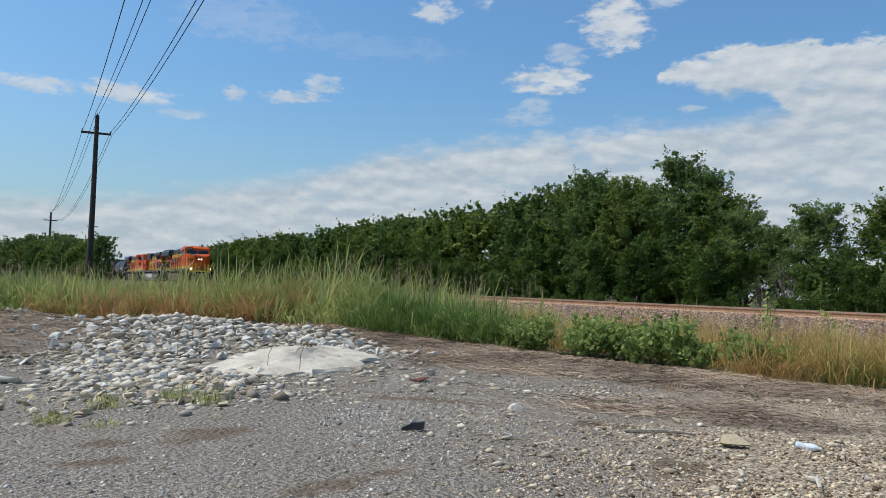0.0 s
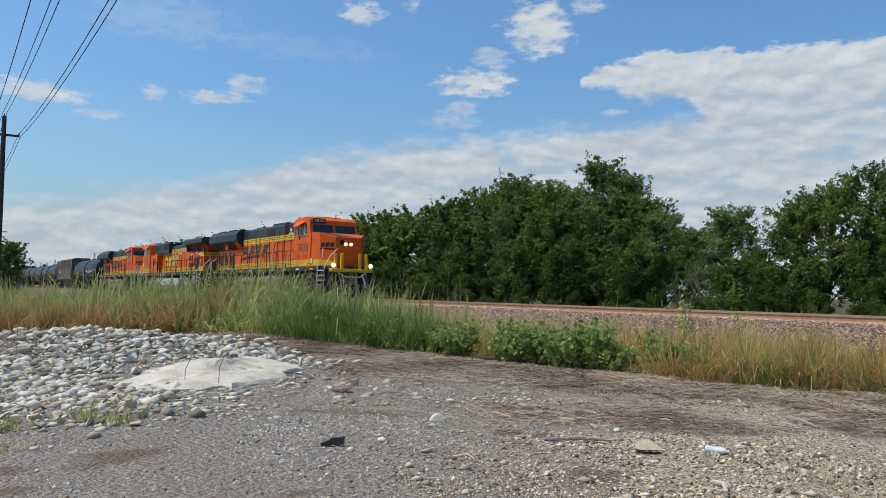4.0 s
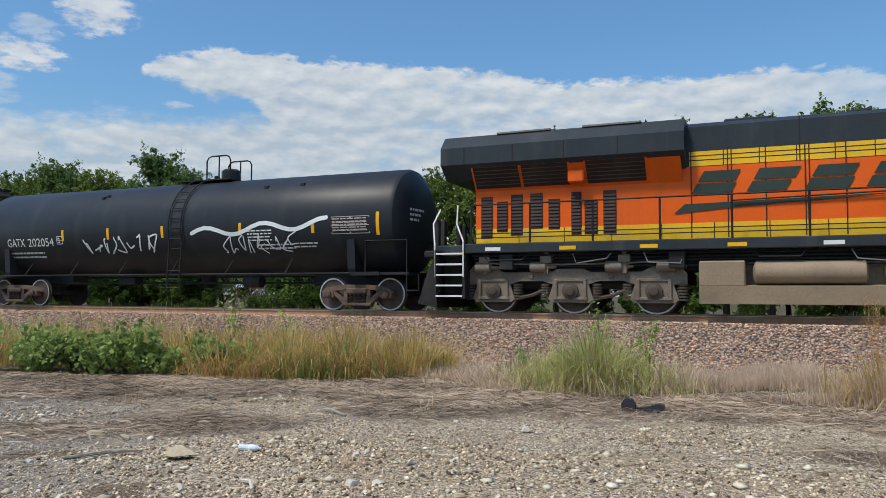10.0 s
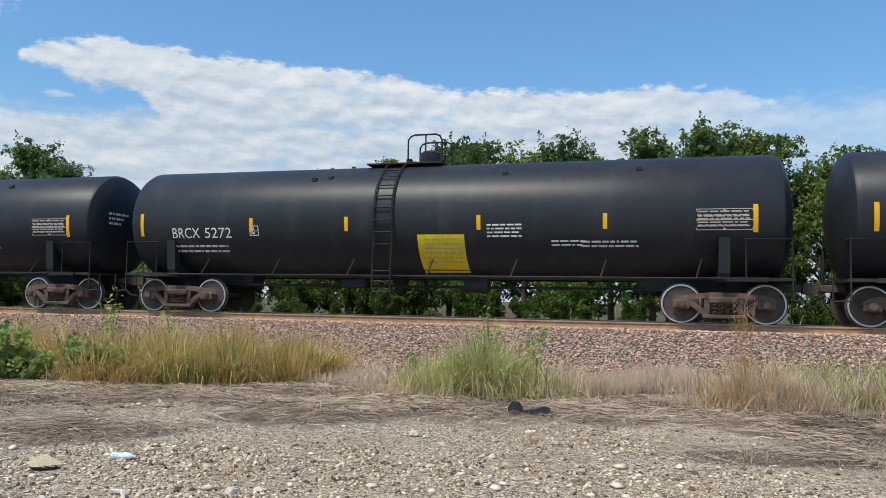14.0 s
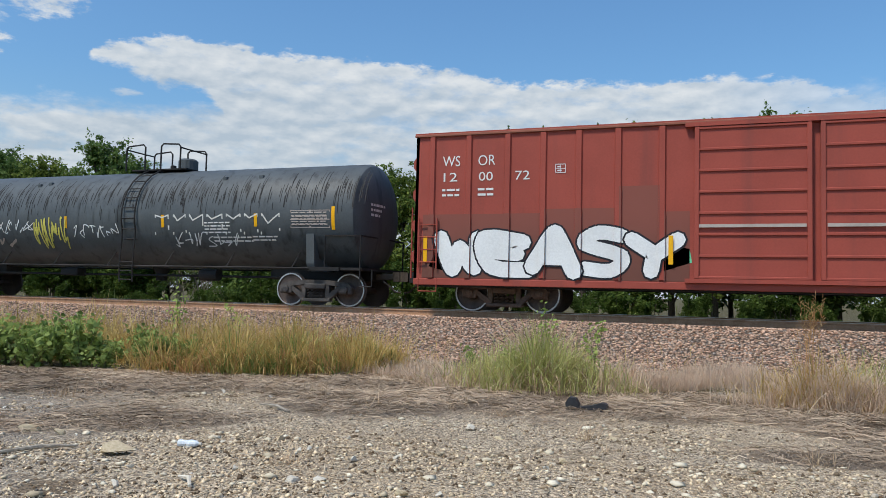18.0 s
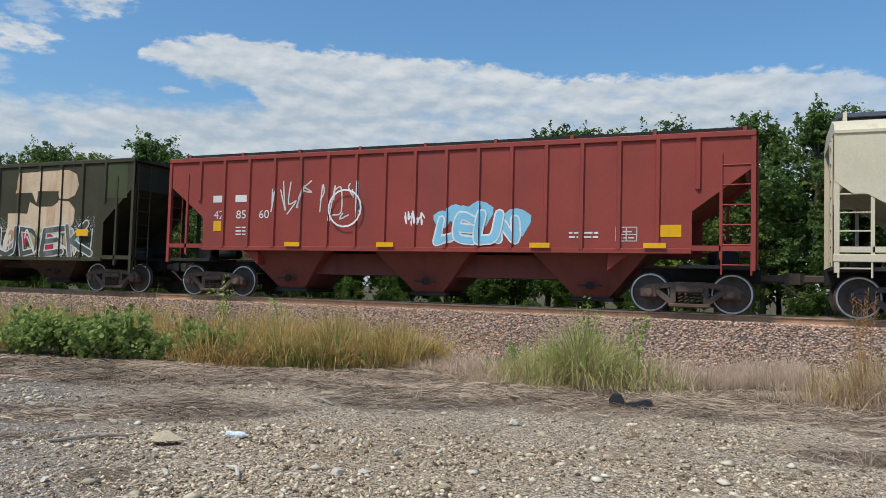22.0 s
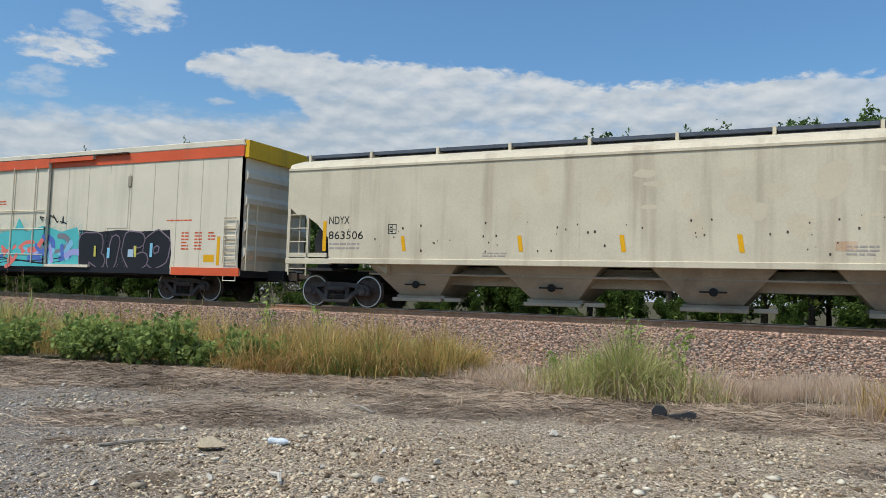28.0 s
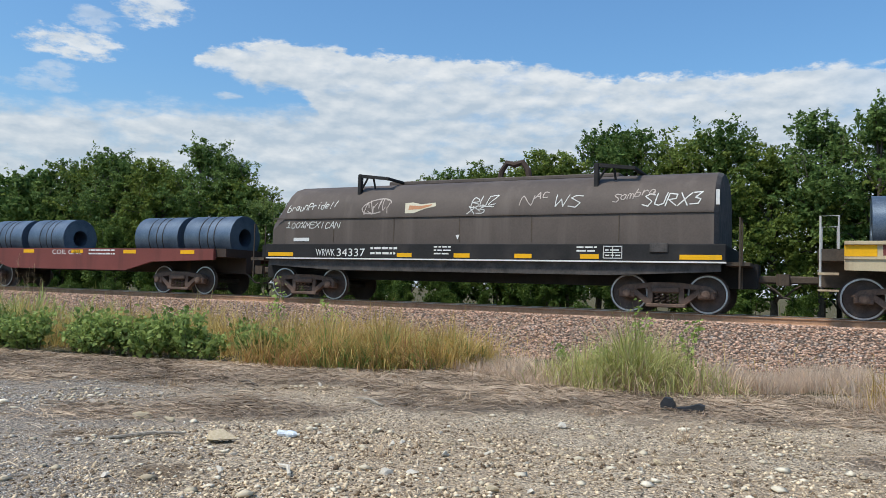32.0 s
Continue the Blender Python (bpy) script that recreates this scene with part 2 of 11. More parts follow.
def part(name, shape, material, parent, label="", smooth_angle=0.0):
    """One mesh object under a thing or a part; shape is a Shape or a ready mesh."""
    me = shape if isinstance(shape, bpy.types.Mesh) else shape.mesh(name, material, smooth_angle)
    ob = new(name, me)
    ob.parent = parent
    return tagged(ob, label)


def thing(name, label, category, group="", kind="", at=(0, 0, 0)):
    ob = new(name)
    ob.empty_display_size = 0.3
    ob.location = at
    return tagged(ob, label, category, group, kind)


def solid(name, shape, material, label="", category="", group="", kind="", smooth_angle=0.0):
    """A thing of a single mesh."""
    me = shape if isinstance(shape, bpy.types.Mesh) else shape.mesh(name, material, smooth_angle)
    return tagged(new(name, me), label, category, group, kind)


def surface(name, low, high, rough=0.7, metal=0.0, scale=4.0, bump=0.15, fine=40.0, dirt=None, dirt_amount=0.3, streaks=False, stretch=(1, 1, 1), per_piece=0.0, spec=0.4):
    """Two-scale coloured surface with grain, stains and relief; streaks run down."""
    m = bpy.data.materials.new(name)
    nt = nodes_of(m)
    co = nd(nt, "ShaderNodeTexCoord").outputs["Object"]
    mp = nd(nt, "ShaderNodeMapping")
    mp.inputs["Scale"].default_value = stretch
    link(nt, co, mp.inputs[0])
    a = nd(nt, "ShaderNodeTexNoise", i2=scale, i3=5.0, i4=0.6)
    b = nd(nt, "ShaderNodeTexNoise", i2=fine, i3=4.0, i4=0.65)
    link(nt, mp.outputs[0], a.inputs[0])
    link(nt, mp.outputs[0], b.inputs[0])
    both = mth(nt, "ADD", mth(nt, "MULTIPLY", a.outputs[0], 0.55), mth(nt, "MULTIPLY", b.outputs[0], 0.45))
    col = mix(nt, smooth(nt, both, 0.33, 0.67), low, high)
    if dirt:
        d = nd(nt, "ShaderNodeTexNoise", i2=scale * (2.2 if streaks else 0.7), i3=6.0, i4=0.6)
        if streaks:
            ms = nd(nt, "ShaderNodeMapping")
            ms.inputs["Scale"].default_value = (1.0, 1.0, 0.07)
            link(nt, co, ms.inputs[0])
            link(nt, ms.outputs[0], d.inputs[0])
        else:
            link(nt, co, d.inputs[0])
        col = mix(nt, mth(nt, "MULTIPLY", smooth(nt, d.outputs[0], 0.5, 0.72), dirt_amount), col, dirt)
    if per_piece:
        info = nd(nt, "ShaderNodeObjectInfo").outputs["Random"]
        col = mix(nt, mth(nt, "MULTIPLY", info, per_piece), col, low)
    bs = nd(nt, "ShaderNodeBsdfPrincipled")
    link(nt, col, bs.inputs["Base Color"])
    bs.inputs["Metallic"].default_value = metal
    bs.inputs["Specular IOR Level"].default_value = spec
    link(nt, mth(nt, "ADD", rough - 0.12, mth(nt, "MULTIPLY", b.outputs[0], 0.24), clamp=True), bs.inputs["Roughness"])
    if bump:
        bp = nd(nt, "ShaderNodeBump", i0=bump, i1=0.02)
        link(nt, both, bp.inputs["Height"])
        link(nt, bp.outputs[0], bs.inputs["Normal"])
    link(nt, bs.outputs[0], nd(nt, "ShaderNodeOutputMaterial").inputs[0])
    return m


def leafy(name, low, high, back=0.35, rough=0.55, scale=0.8):
    """Leaves and blades: colour varies by island, some light passes through."""
    m = bpy.data.materials.new(name)
    nt = nodes_of(m)
    rnd = nd(nt, "ShaderNodeNewGeometry").outputs["Random Per Island"]
    co = nd(nt, "ShaderNodeTexCoord").outputs["Object"]
    a = nd(nt, "ShaderNodeTexNoise", i2=scale, i3=3.0)
    link(nt, co, a.inputs[0])
    fac = mth(nt, "ADD", mth(nt, "MULTIPLY", rnd, 0.6), mth(nt, "MULTIPLY", smooth(nt, a.outputs[0], 0.35, 0.65), 0.4))
    col = mix(nt, fac, low, high)
    bs = nd(nt, "ShaderNodeBsdfPrincipled")
    link(nt, col, bs.inputs["Base Color"])
    bs.inputs["Roughness"].default_value = rough
    bs.inputs["Specular IOR Level"].default_value = 0.1
    tr = nd(nt, "ShaderNodeBsdfTranslucent")
    link(nt, col, tr.inputs[0])
    ms = nd(nt, "ShaderNodeMixShader", i0=back)
    link(nt, bs.outputs[0], ms.inputs[1])
    link(nt, tr.outputs[0], ms.inputs[2])
    link(nt, ms.outputs[0], nd(nt, "ShaderNodeOutputMaterial").inputs[0])
    return m


# ---- the ground ----
YC, ZR = 19.5, 1.07  # middle of the track, top of the rail
GRASS_EDGE = ((-95, -24.0), (-46, -8.0), (-31, -1.5), (-26, 2.6), (-21, 7.2), (-16.8, 8.6), (-10.2, 10.3), (-8.9, 10.8), (-7.4, 11.4), (-6.1, 12.3), (-5.2, 12.3), (-4.3, 11.3), (-2.8, 11.35), (-1.5, 11.8), (-0.2, 13.0), (0.7, 13.1), (1.3, 11.7), (3, 11.8), (12, 12.5), (60, 13))


def grass_edge(x):
    return float(np.interp(x, [p[0] for p in GRASS_EDGE], [p[1] for p in GRASS_EDGE]))


def ease(a, b, v):
    v = min(max((v - a) / (b - a), 0.0), 1.0)
    return v * v * (3 - 2 * v)


def hump(x, y, cx, cy, rx, ry):
    return math.exp(-(((x - cx) / rx) ** 2 + ((y - cy) / ry) ** 2))


def ground_z(x, y):
    z = 0.05 * noise.noise(Vector((x * 0.35, y * 0.35, 0))) + 0.018 * noise.noise(Vector((x * 1.7, y * 1.7, 3)))
    z *= 1 - ease(14.5, 16, y)
    bed = ease(16.2, 18.1, y) * 0.905 * (1 - ease(20.9, 23.2, y) * 0.77)
    z += bed
    z += 0.45 * hump(x, y, -16.5, 3.2, 3.6, 2.2) + 0.60 * hump(x, y, -18.0, -0.6, 3.2, 1.9)  # rubble and straw heaps
    z += 0.75 * hump(x, y, -27.0, 9.5, 8.0, 3.0)  # the grassy bank
    z += 0.10 * hump(x, y, -9.3, 1.8, 1.3, 1.0)
    return z


MATS = ((-11.0, 7.6, 1.9, 1.0, 0.65), (-6.2, 7.3, 1.35, 0.95, 0.4), (-7.3, 6.2, 1.0, 0.6, 0.5), (-4.8, 9.4, 1.0, 0.9, 0.3), (-0.5, 11.1, 0.9, 0.8, 0.1), (-9.0, 9.3, 1.6, 0.7, 0.5), (-2.9, 10.6, 1.3, 0.8, 0.2), (2.3, 10.6, 1.7, 0.8, 0.0),
        (-13.6, 7.9, 1.6, 0.8, 0.5), (1.2, 8.3, 1.2, 0.5, 0.2), (-17.6, -0.6, 3.4, 1.9, 0.0), (-15.8, 6.6, 1.5, 0.6, 0.5))
# brown mud; the oval at -10.5, 1.3 paints a dirt mound's shade as well
MUD_AND_SHADE = ((-7.2, 1.25, 0.36, 0.62, 0.3), (-7.2, 0.45, 0.2, 0.3, 0.2), (-5.2, 1.85, 0.26, 0.6, 0.4), (-6.5, 0.3, 0.16, 0.42, 0.1), (-7.0, 2.75, 0.3, 0.32, 0.2), (-10.5, 1.3, 0.9, 0.4, 0.1), (-4.6, 4.3, 0.3, 0.55, 0.6), (-2.2, 4.6, 0.35, 0.5, 0.9), (-8.6, 4.4, 0.7, 0.35, 0.7), (-6.3, 5.3, 0.45, 0.28, 0.6))
STONY = ((-4.1, 6.3, 1.5, 0.75, 0.4), (-0.6, 8.7, 0.75, 0.85, 0.2), (-5.5, 5.5, 0.8, 0.7, 0.6), (-2.2, 6.6, 1.5, 0.7, 0.2), (-6.9, 9.1, 0.7, 0.35, 0.4), (0.3, 6.6, 1.4, 0.8, 0.0), (-8.5, 6.3, 1.2, 0.5, 0.8), (-3.0, 4.9, 1.6, 0.7, 0.3))


def spots(table, x, y):
    """How strongly x, y lies in a table of slanting ovals: middle, half lengths, slant."""
    best = 0.0
    for cx, cy, rx, ry, a in table:
        c, n, dx, dy = math.cos(a), math.sin(a), x - cx, y - cy
        best = max(best, math.exp(-(((dx * c + dy * n) / rx) ** 2 + ((dy * c - dx * n) / ry) ** 2)))
    return best


def ragged_noise(x, y, k):
    return noise.noise(Vector((x * 0.9, y * 0.9, k))) + 0.6 * noise.noise(Vector((x * 2.3, y * 2.3, k + 5))) + 0.35 * noise.noise(Vector((x * 5.1, y * 5.1, k + 9)))


def litter(x, y):
    """Dead straw: in matted drifts and in a belt along the grass."""
    belt = ease(4.2, 0.3, abs(grass_edge(x) - 0.4 - y)) * 0.8
    return min(1.0, max(0.0, 1.25 * spots(MATS, x, y) + belt - 0.35 * spots(STONY, x, y) + 0.32 * ragged_noise(x, y, 2) - 0.12))


# mud, with the painted shade of one dirt mound
def mud_and_shade(x, y):
    return min(1.0, max(0.0, 1.35 * spots(MUD_AND_SHADE, x, y) + 0.75 * ragged_noise(x, y, 21) - 0.3))


def make_ground():
    xs = [-2500, -900, -400, -220, -150, -110] + list(np.arange(-85, -24, 1.0)) + list(np.arange(-24, -9, 0.22)) + list(np.arange(-9, 8, 0.13)) + list(np.arange(8, 22, 0.6)) + [25, 32, 45, 70, 120, 300, 900, 2500]
    ys = [-2500, -600, -150, -60, -25, -12, -6, -3] + list(np.arange(-1.5, 2, 0.25)) + list(np.arange(2, 10.5, 0.13)) + list(np.arange(10.5, 24, 0.2)) + [25, 27, 30, 35, 45, 70, 150, 500, 2500]
    v = [(x, y, ground_z(x, y)) for y in ys for x in xs]
    n = len(xs)
    f = [(j * n + i, j * n + i + 1, (j + 1) * n + i + 1, (j + 1) * n + i) for j in range(len(ys) - 1) for i in range(n - 1)]
    me = bpy.data.meshes.new("ground")
    me.from_pydata(v, [], f)
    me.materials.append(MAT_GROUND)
    me.shade_smooth()
    for name, cover in (("litter", litter), ("mud_and_shade", mud_and_shade)):
        near = [cover(x, y) if -30 < x < 12 and -4 < y < 14.5 else 0.0 for x, y, z in v]
        me.attributes.new(name, "FLOAT", "POINT").data.foreach_set("value", near)
    tagged(new("ground", me), "pale limestone gravel lot strewn with dry straw, grass beyond", "ground", kind="structure")


def ground_material():
    m = bpy.data.materials.new("gravel_and_straw")
    nt = nodes_of(m)
    co = nd(nt, "ShaderNodeTexCoord").outputs["Object"]
    sep = nd(nt, "ShaderNodeSeparateXYZ")
    link(nt, co, sep.inputs[0])
    X, Y, Z = sep.outputs
    stone = nd(nt, "ShaderNodeTexVoronoi", i2=21.0)
    link(nt, co, stone.inputs["Vector"])
    pebble = nd(nt, "ShaderNodeTexVoronoi", i2=70.0)
    link(nt, co, pebble.inputs["Vector"])
    big = nd(nt, "ShaderNodeTexNoise", i2=0.55, i3=6.0, i4=0.62)
    mid = nd(nt, "ShaderNodeTexNoise", i2=3.2, i3=5.0, i4=0.65)
    grain = nd(nt, "ShaderNodeTexNoise", i2=60.0, i3=3.0, i4=0.7)
    for n in (big, mid, grain):
        link(nt, co, n.inputs[0])
    sepc = nd(nt, "ShaderNodeSeparateColor")
    link(nt, stone.outputs["Color"], sepc.inputs[0])
    gravel = mix(nt, smooth(nt, sepc.outputs[0], 0.1, 0.95), (0.27, 0.21, 0.14), (0.78, 0.665, 0.49))
    gravel = mix(nt, smooth(nt, mid.outputs[0], 0.45, 0.7), gravel, (0.54, 0.42, 0.28))
    # gaps between the stones coloured dark, in place of shade
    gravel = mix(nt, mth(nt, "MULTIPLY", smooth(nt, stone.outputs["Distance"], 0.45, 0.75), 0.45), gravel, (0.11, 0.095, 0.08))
    gravel = mix(nt, mth(nt, "MULTIPLY", smooth(nt, grain.outputs[0], 0.55, 0.75), 0.4), gravel, (0.80, 0.72, 0.60))
    fleck = nd(nt, "ShaderNodeSeparateColor")
    link(nt, pebble.outputs["Color"], fleck.inputs[0])
    gravel = mix(nt, 0.65, gravel, mix(nt, smooth(nt, fleck.outputs[0], 0.15, 0.9), (0.075, 0.055, 0.038), (0.84, 0.70, 0.52)))
    dust = mix(nt, smooth(nt, grain.outputs[0], 0.35, 0.65), (0.17, 0.125, 0.08), (0.58, 0.46, 0.32))
    gravel = mix(nt, mth(nt, "MULTIPLY", smooth(nt, big.outputs[0], 0.42, 0.6), 0.6), gravel, dust)
    # fine grey stone chips where wheels have packed the lot, brown mud between, one mound's shade in the same brown
    packed = smooth(nt, mth(nt, "ADD", mth(nt, "MULTIPLY", X, -0.16), mth(nt, "ADD", mth(nt, "MULTIPLY", Y, -0.14), mth(nt, "MULTIPLY", big.outputs[0], 1.4))), 0.55, 1.1)
    # chips darken outwards, the shade of their gaps put into the colour
    chips = mix(nt, smooth(nt, pebble.outputs["Distance"], 0.15, 0.6), (0.58, 0.53, 0.46), (0.15, 0.13, 0.11))
    gravel = mix(nt, mth(nt, "MULTIPLY", packed, 0.85), gravel, chips)
    mud_shade_at = nd(nt, "ShaderNodeAttribute", attribute_name="mud_and_shade").outputs["Fac"]
    gravel = mix(nt, mth(nt, "MULTIPLY", smooth(nt, mth(nt, "ADD", mud_shade_at, mth(nt, "MULTIPLY", mth(nt, "SUBTRACT", mid.outputs[0], 0.5), 1.8)), 0.25, 0.75), 0.8), gravel, mix(nt, grain.outputs[0], (0.07, 0.05, 0.032), (0.26, 0.19, 0.125)))
    straw_map = nd(nt, "ShaderNodeMapping")
    straw_map.inputs["Scale"].default_value = (3.0, 26.0, 8.0)
    straw_map.inputs["Rotation"].default_value = (0, 0, 0.5)
    link(nt, co, straw_map.inputs[0])
    st = nd(nt, "ShaderNodeTexNoise", i2=2.4, i3=5.0, i4=0.75, i8=1.5)
    link(nt, straw_map.outputs[0], st.inputs[0])
    straw = mix(nt, smooth(nt, st.outputs[0], 0.3, 0.7), (0.13, 0.098, 0.072), (0.46, 0.365, 0.275))
    litter_at = nd(nt, "ShaderNodeAttribute", attribute_name="litter").outputs["Fac"]
    sfac = smooth(nt, mth(nt, "ADD", litter_at, mth(nt, "MULTIPLY", mth(nt, "SUBTRACT", mid.outputs[0], 0.5), 0.8)), 0.2, 0.75)
    col = mix(nt, mth(nt, "MULTIPLY", sfac, 0.9), gravel, straw)
    soil = mix(nt, mid.outputs[0], (0.05, 0.05, 0.022), (0.16, 0.135, 0.07))
    gr = smooth(nt, mth(nt, "ADD", Y, mth(nt, "MULTIPLY", mid.outputs[0], 0.8)), 12.8, 14.2)
    left = smooth(nt, mth(nt, "ADD", mth(nt, "ADD", mth(nt, "MULTIPLY", X, -0.45), Y), mth(nt, "MULTIPLY", mid.outputs[0], 0.8)), 15.4, 16.6)
    col = mix(nt, mth(nt, "MAXIMUM", gr, left), col, soil)
    col = mix(nt, 1.0, col, (1.0, 0.965, 0.93), "MULTIPLY")
    # the stone bed
    bstone = nd(nt, "ShaderNodeTexVoronoi", i2=17.0)
    link(nt, co, bstone.inputs["Vector"])
    sb = nd(nt, "ShaderNodeSeparateColor")
    link(nt, bstone.outputs["Color"], sb.inputs[0])
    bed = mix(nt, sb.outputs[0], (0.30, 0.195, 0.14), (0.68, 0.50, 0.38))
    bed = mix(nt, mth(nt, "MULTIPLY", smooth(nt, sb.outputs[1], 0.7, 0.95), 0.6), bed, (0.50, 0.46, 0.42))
    # shade in the crevices of the bed is painted near-black
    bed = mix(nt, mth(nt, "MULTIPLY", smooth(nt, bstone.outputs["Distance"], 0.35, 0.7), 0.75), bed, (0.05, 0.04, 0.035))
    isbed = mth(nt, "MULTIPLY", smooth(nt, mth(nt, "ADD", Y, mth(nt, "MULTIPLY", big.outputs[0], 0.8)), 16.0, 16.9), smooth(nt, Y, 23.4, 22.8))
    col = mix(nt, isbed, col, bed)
    bs = nd(nt, "ShaderNodeBsdfPrincipled")
    bs.inputs["Roughness"].default_value = 0.9
    bs.inputs["Specular IOR Level"].default_value = 0.2
    link(nt, col, bs.inputs["Base Color"])
    h = mth(nt, "ADD", mth(nt, "MULTIPLY", stone.outputs["Distance"], -0.7), mth(nt, "ADD", mth(nt, "MULTIPLY", grain.outputs[0], 0.25), mth(nt, "MULTIPLY", mth(nt, "MULTIPLY", st.outputs[0], sfac), 0.6)))
    h2 = mth(nt, "MULTIPLY", bstone.outputs["Distance"], -2.0)
    hm = nd(nt, "ShaderNodeMix", data_type="FLOAT")
    link(nt, isbed, hm.inputs[0])
    link(nt, h, hm.inputs[2])
    link(nt, h2, hm.inputs[3])
    bp = nd(nt, "ShaderNodeBump", i0=1.0, i1=0.06)
    link(nt, hm.outputs[0], bp.inputs["Height"])
    link(nt, bp.outputs[0], bs.inputs["Normal"])
    link(nt, bs.outputs[0], nd(nt, "ShaderNodeOutputMaterial").inputs[0])
    return m


MAT_GROUND = ground_material()
MAT_RAIL = surface("rusty_rail", (0.32, 0.18, 0.105), (0.50, 0.305, 0.19), rough=0.9, spec=0.1)
MAT_RAILTOP = surface("polished_rail_head", (0.45, 0.44, 0.43), (0.6, 0.6, 0.6), rough=0.3, metal=1.0, bump=0.02)
MAT_TIE = surface("weathered_tie", (0.12, 0.10, 0.085), (0.26, 0.22, 0.18), rough=0.9, stretch=(6, 1, 6))
MAT_WOOD = surface("pole_wood", (0.03, 0.024, 0.02), (0.085, 0.065, 0.05), rough=0.9, stretch=(8, 8, 0.6))
MAT_BARK = surface("bark", (0.05, 0.04, 0.03), (0.14, 0.115, 0.09), rough=0.95, stretch=(4, 4, 1))
MAT_LEAF = leafy("oak_leaves", (0.045, 0.095, 0.026), (0.20, 0.285, 0.08), 0.42)
MAT_LEAF_OLIVE = leafy("elm_leaves", (0.06, 0.10, 0.02), (0.25, 0.31, 0.07), 0.42)
MAT_LEAF_LIGHT = leafy("young_leaves", (0.075, 0.125, 0.034), (0.25, 0.325, 0.10), 0.42)
make_ground()


def make_track():
    for side, y in (("near", YC - 0.7525), ("far", YC + 0.7525)):
        rail = thing("rail", "rusty steel rail with a worn bright head on wooden ties", "rail", "rails of the track", "structure")
        web = Shape()
        x0, x1 = -1200.0, 400.0
        prof = [(-0.07, -0.17), (0.07, -0.17), (0.07, -0.155), (0.012, -0.13), (0.012, -0.045), (0.036, -0.035), (0.036, -0.006), (-0.036, -0.006), (-0.036, -0.035), (-0.012, -0.045), (-0.012, -0.13), (-0.07, -0.155)]
        web.prism([(y + a, ZR + b) for a, b in prof], x0, x1, "x")
        part("web", web, MAT_RAIL, rail)
        part("head", Shape().box(x0, x1, y - 0.03, y + 0.03, ZR - 0.006, ZR), MAT_RAILTOP, rail, "bright worn running surface")
    ties = thing("tie_row", "weathered timber ties half sunk in ballast", "tie", kind="structure")
    tie = Shape().box(-0.11, 0.11, -1.3, 1.3, -0.2, 0.0, 0.012).mesh("tie", MAT_TIE)
    for k in range(-60, 30):
        ob = part("tie", tie, MAT_TIE, ties)
        ob.location = (k * 0.55, YC, ZR - 0.172)


make_track()


# ---- trees beyond the track ----
def leaf_cloud(points, size, rng, material, name, broad=False):
    """Leaves scattered at the points: narrow and four-cornered, or broad, pointed and drooping."""
    n = len(points)
    p = np.asarray(points)
    up = rng.normal(size=(n, 3)) * 0.75 + [0.1, -0.45, 0.75]  # leaves turn to the light
    up /= np.linalg.norm(up, axis=1)[:, None]
    d1 = np.cross(up, rng.normal(size=(n, 3)))
    d1 /= np.linalg.norm(d1, axis=1)[:, None]
    d2 = np.cross(up, d1)
    s = size * rng.uniform(0.6, 1.35, (n, 1))
    droop = np.array([0, 0, -0.25])
    if broad:
        ring = [p - d1 * s, p - (d1 * 0.75 - d2 * 0.5) * s, p + d2 * s * 0.78, p + (d1 * 0.5 + d2 * 0.4 + droop * 0.5) * s, p + (d1 * 1.15 + droop * 1.6) * s, p + (d1 * 0.5 - d2 * 0.4 + droop * 0.5) * s, p - d2 * s * 0.78, p - (d1 * 0.75 + d2 * 0.5) * s]
    else:
        ring = [p - d1 * s, p + d2 * s * 0.55, p + (d1 + droop) * s, p - d2 * s * 0.55]
    k = len(ring)
    v = np.stack(ring, 1).reshape(-1, 3)
    me = bpy.data.meshes.new(name)
    me.vertices.add(k * n)
    me.vertices.foreach_set("co", v.ravel())
    me.loops.add(k * n)
    me.loops.foreach_set("vertex_index", np.arange(k * n))
    me.polygons.add(n)
    me.polygons.foreach_set("loop_start", np.arange(0, k * n, k))
    me.update(calc_edges=True)
    me.materials.append(material)
    return me


TREE_TOPS = []


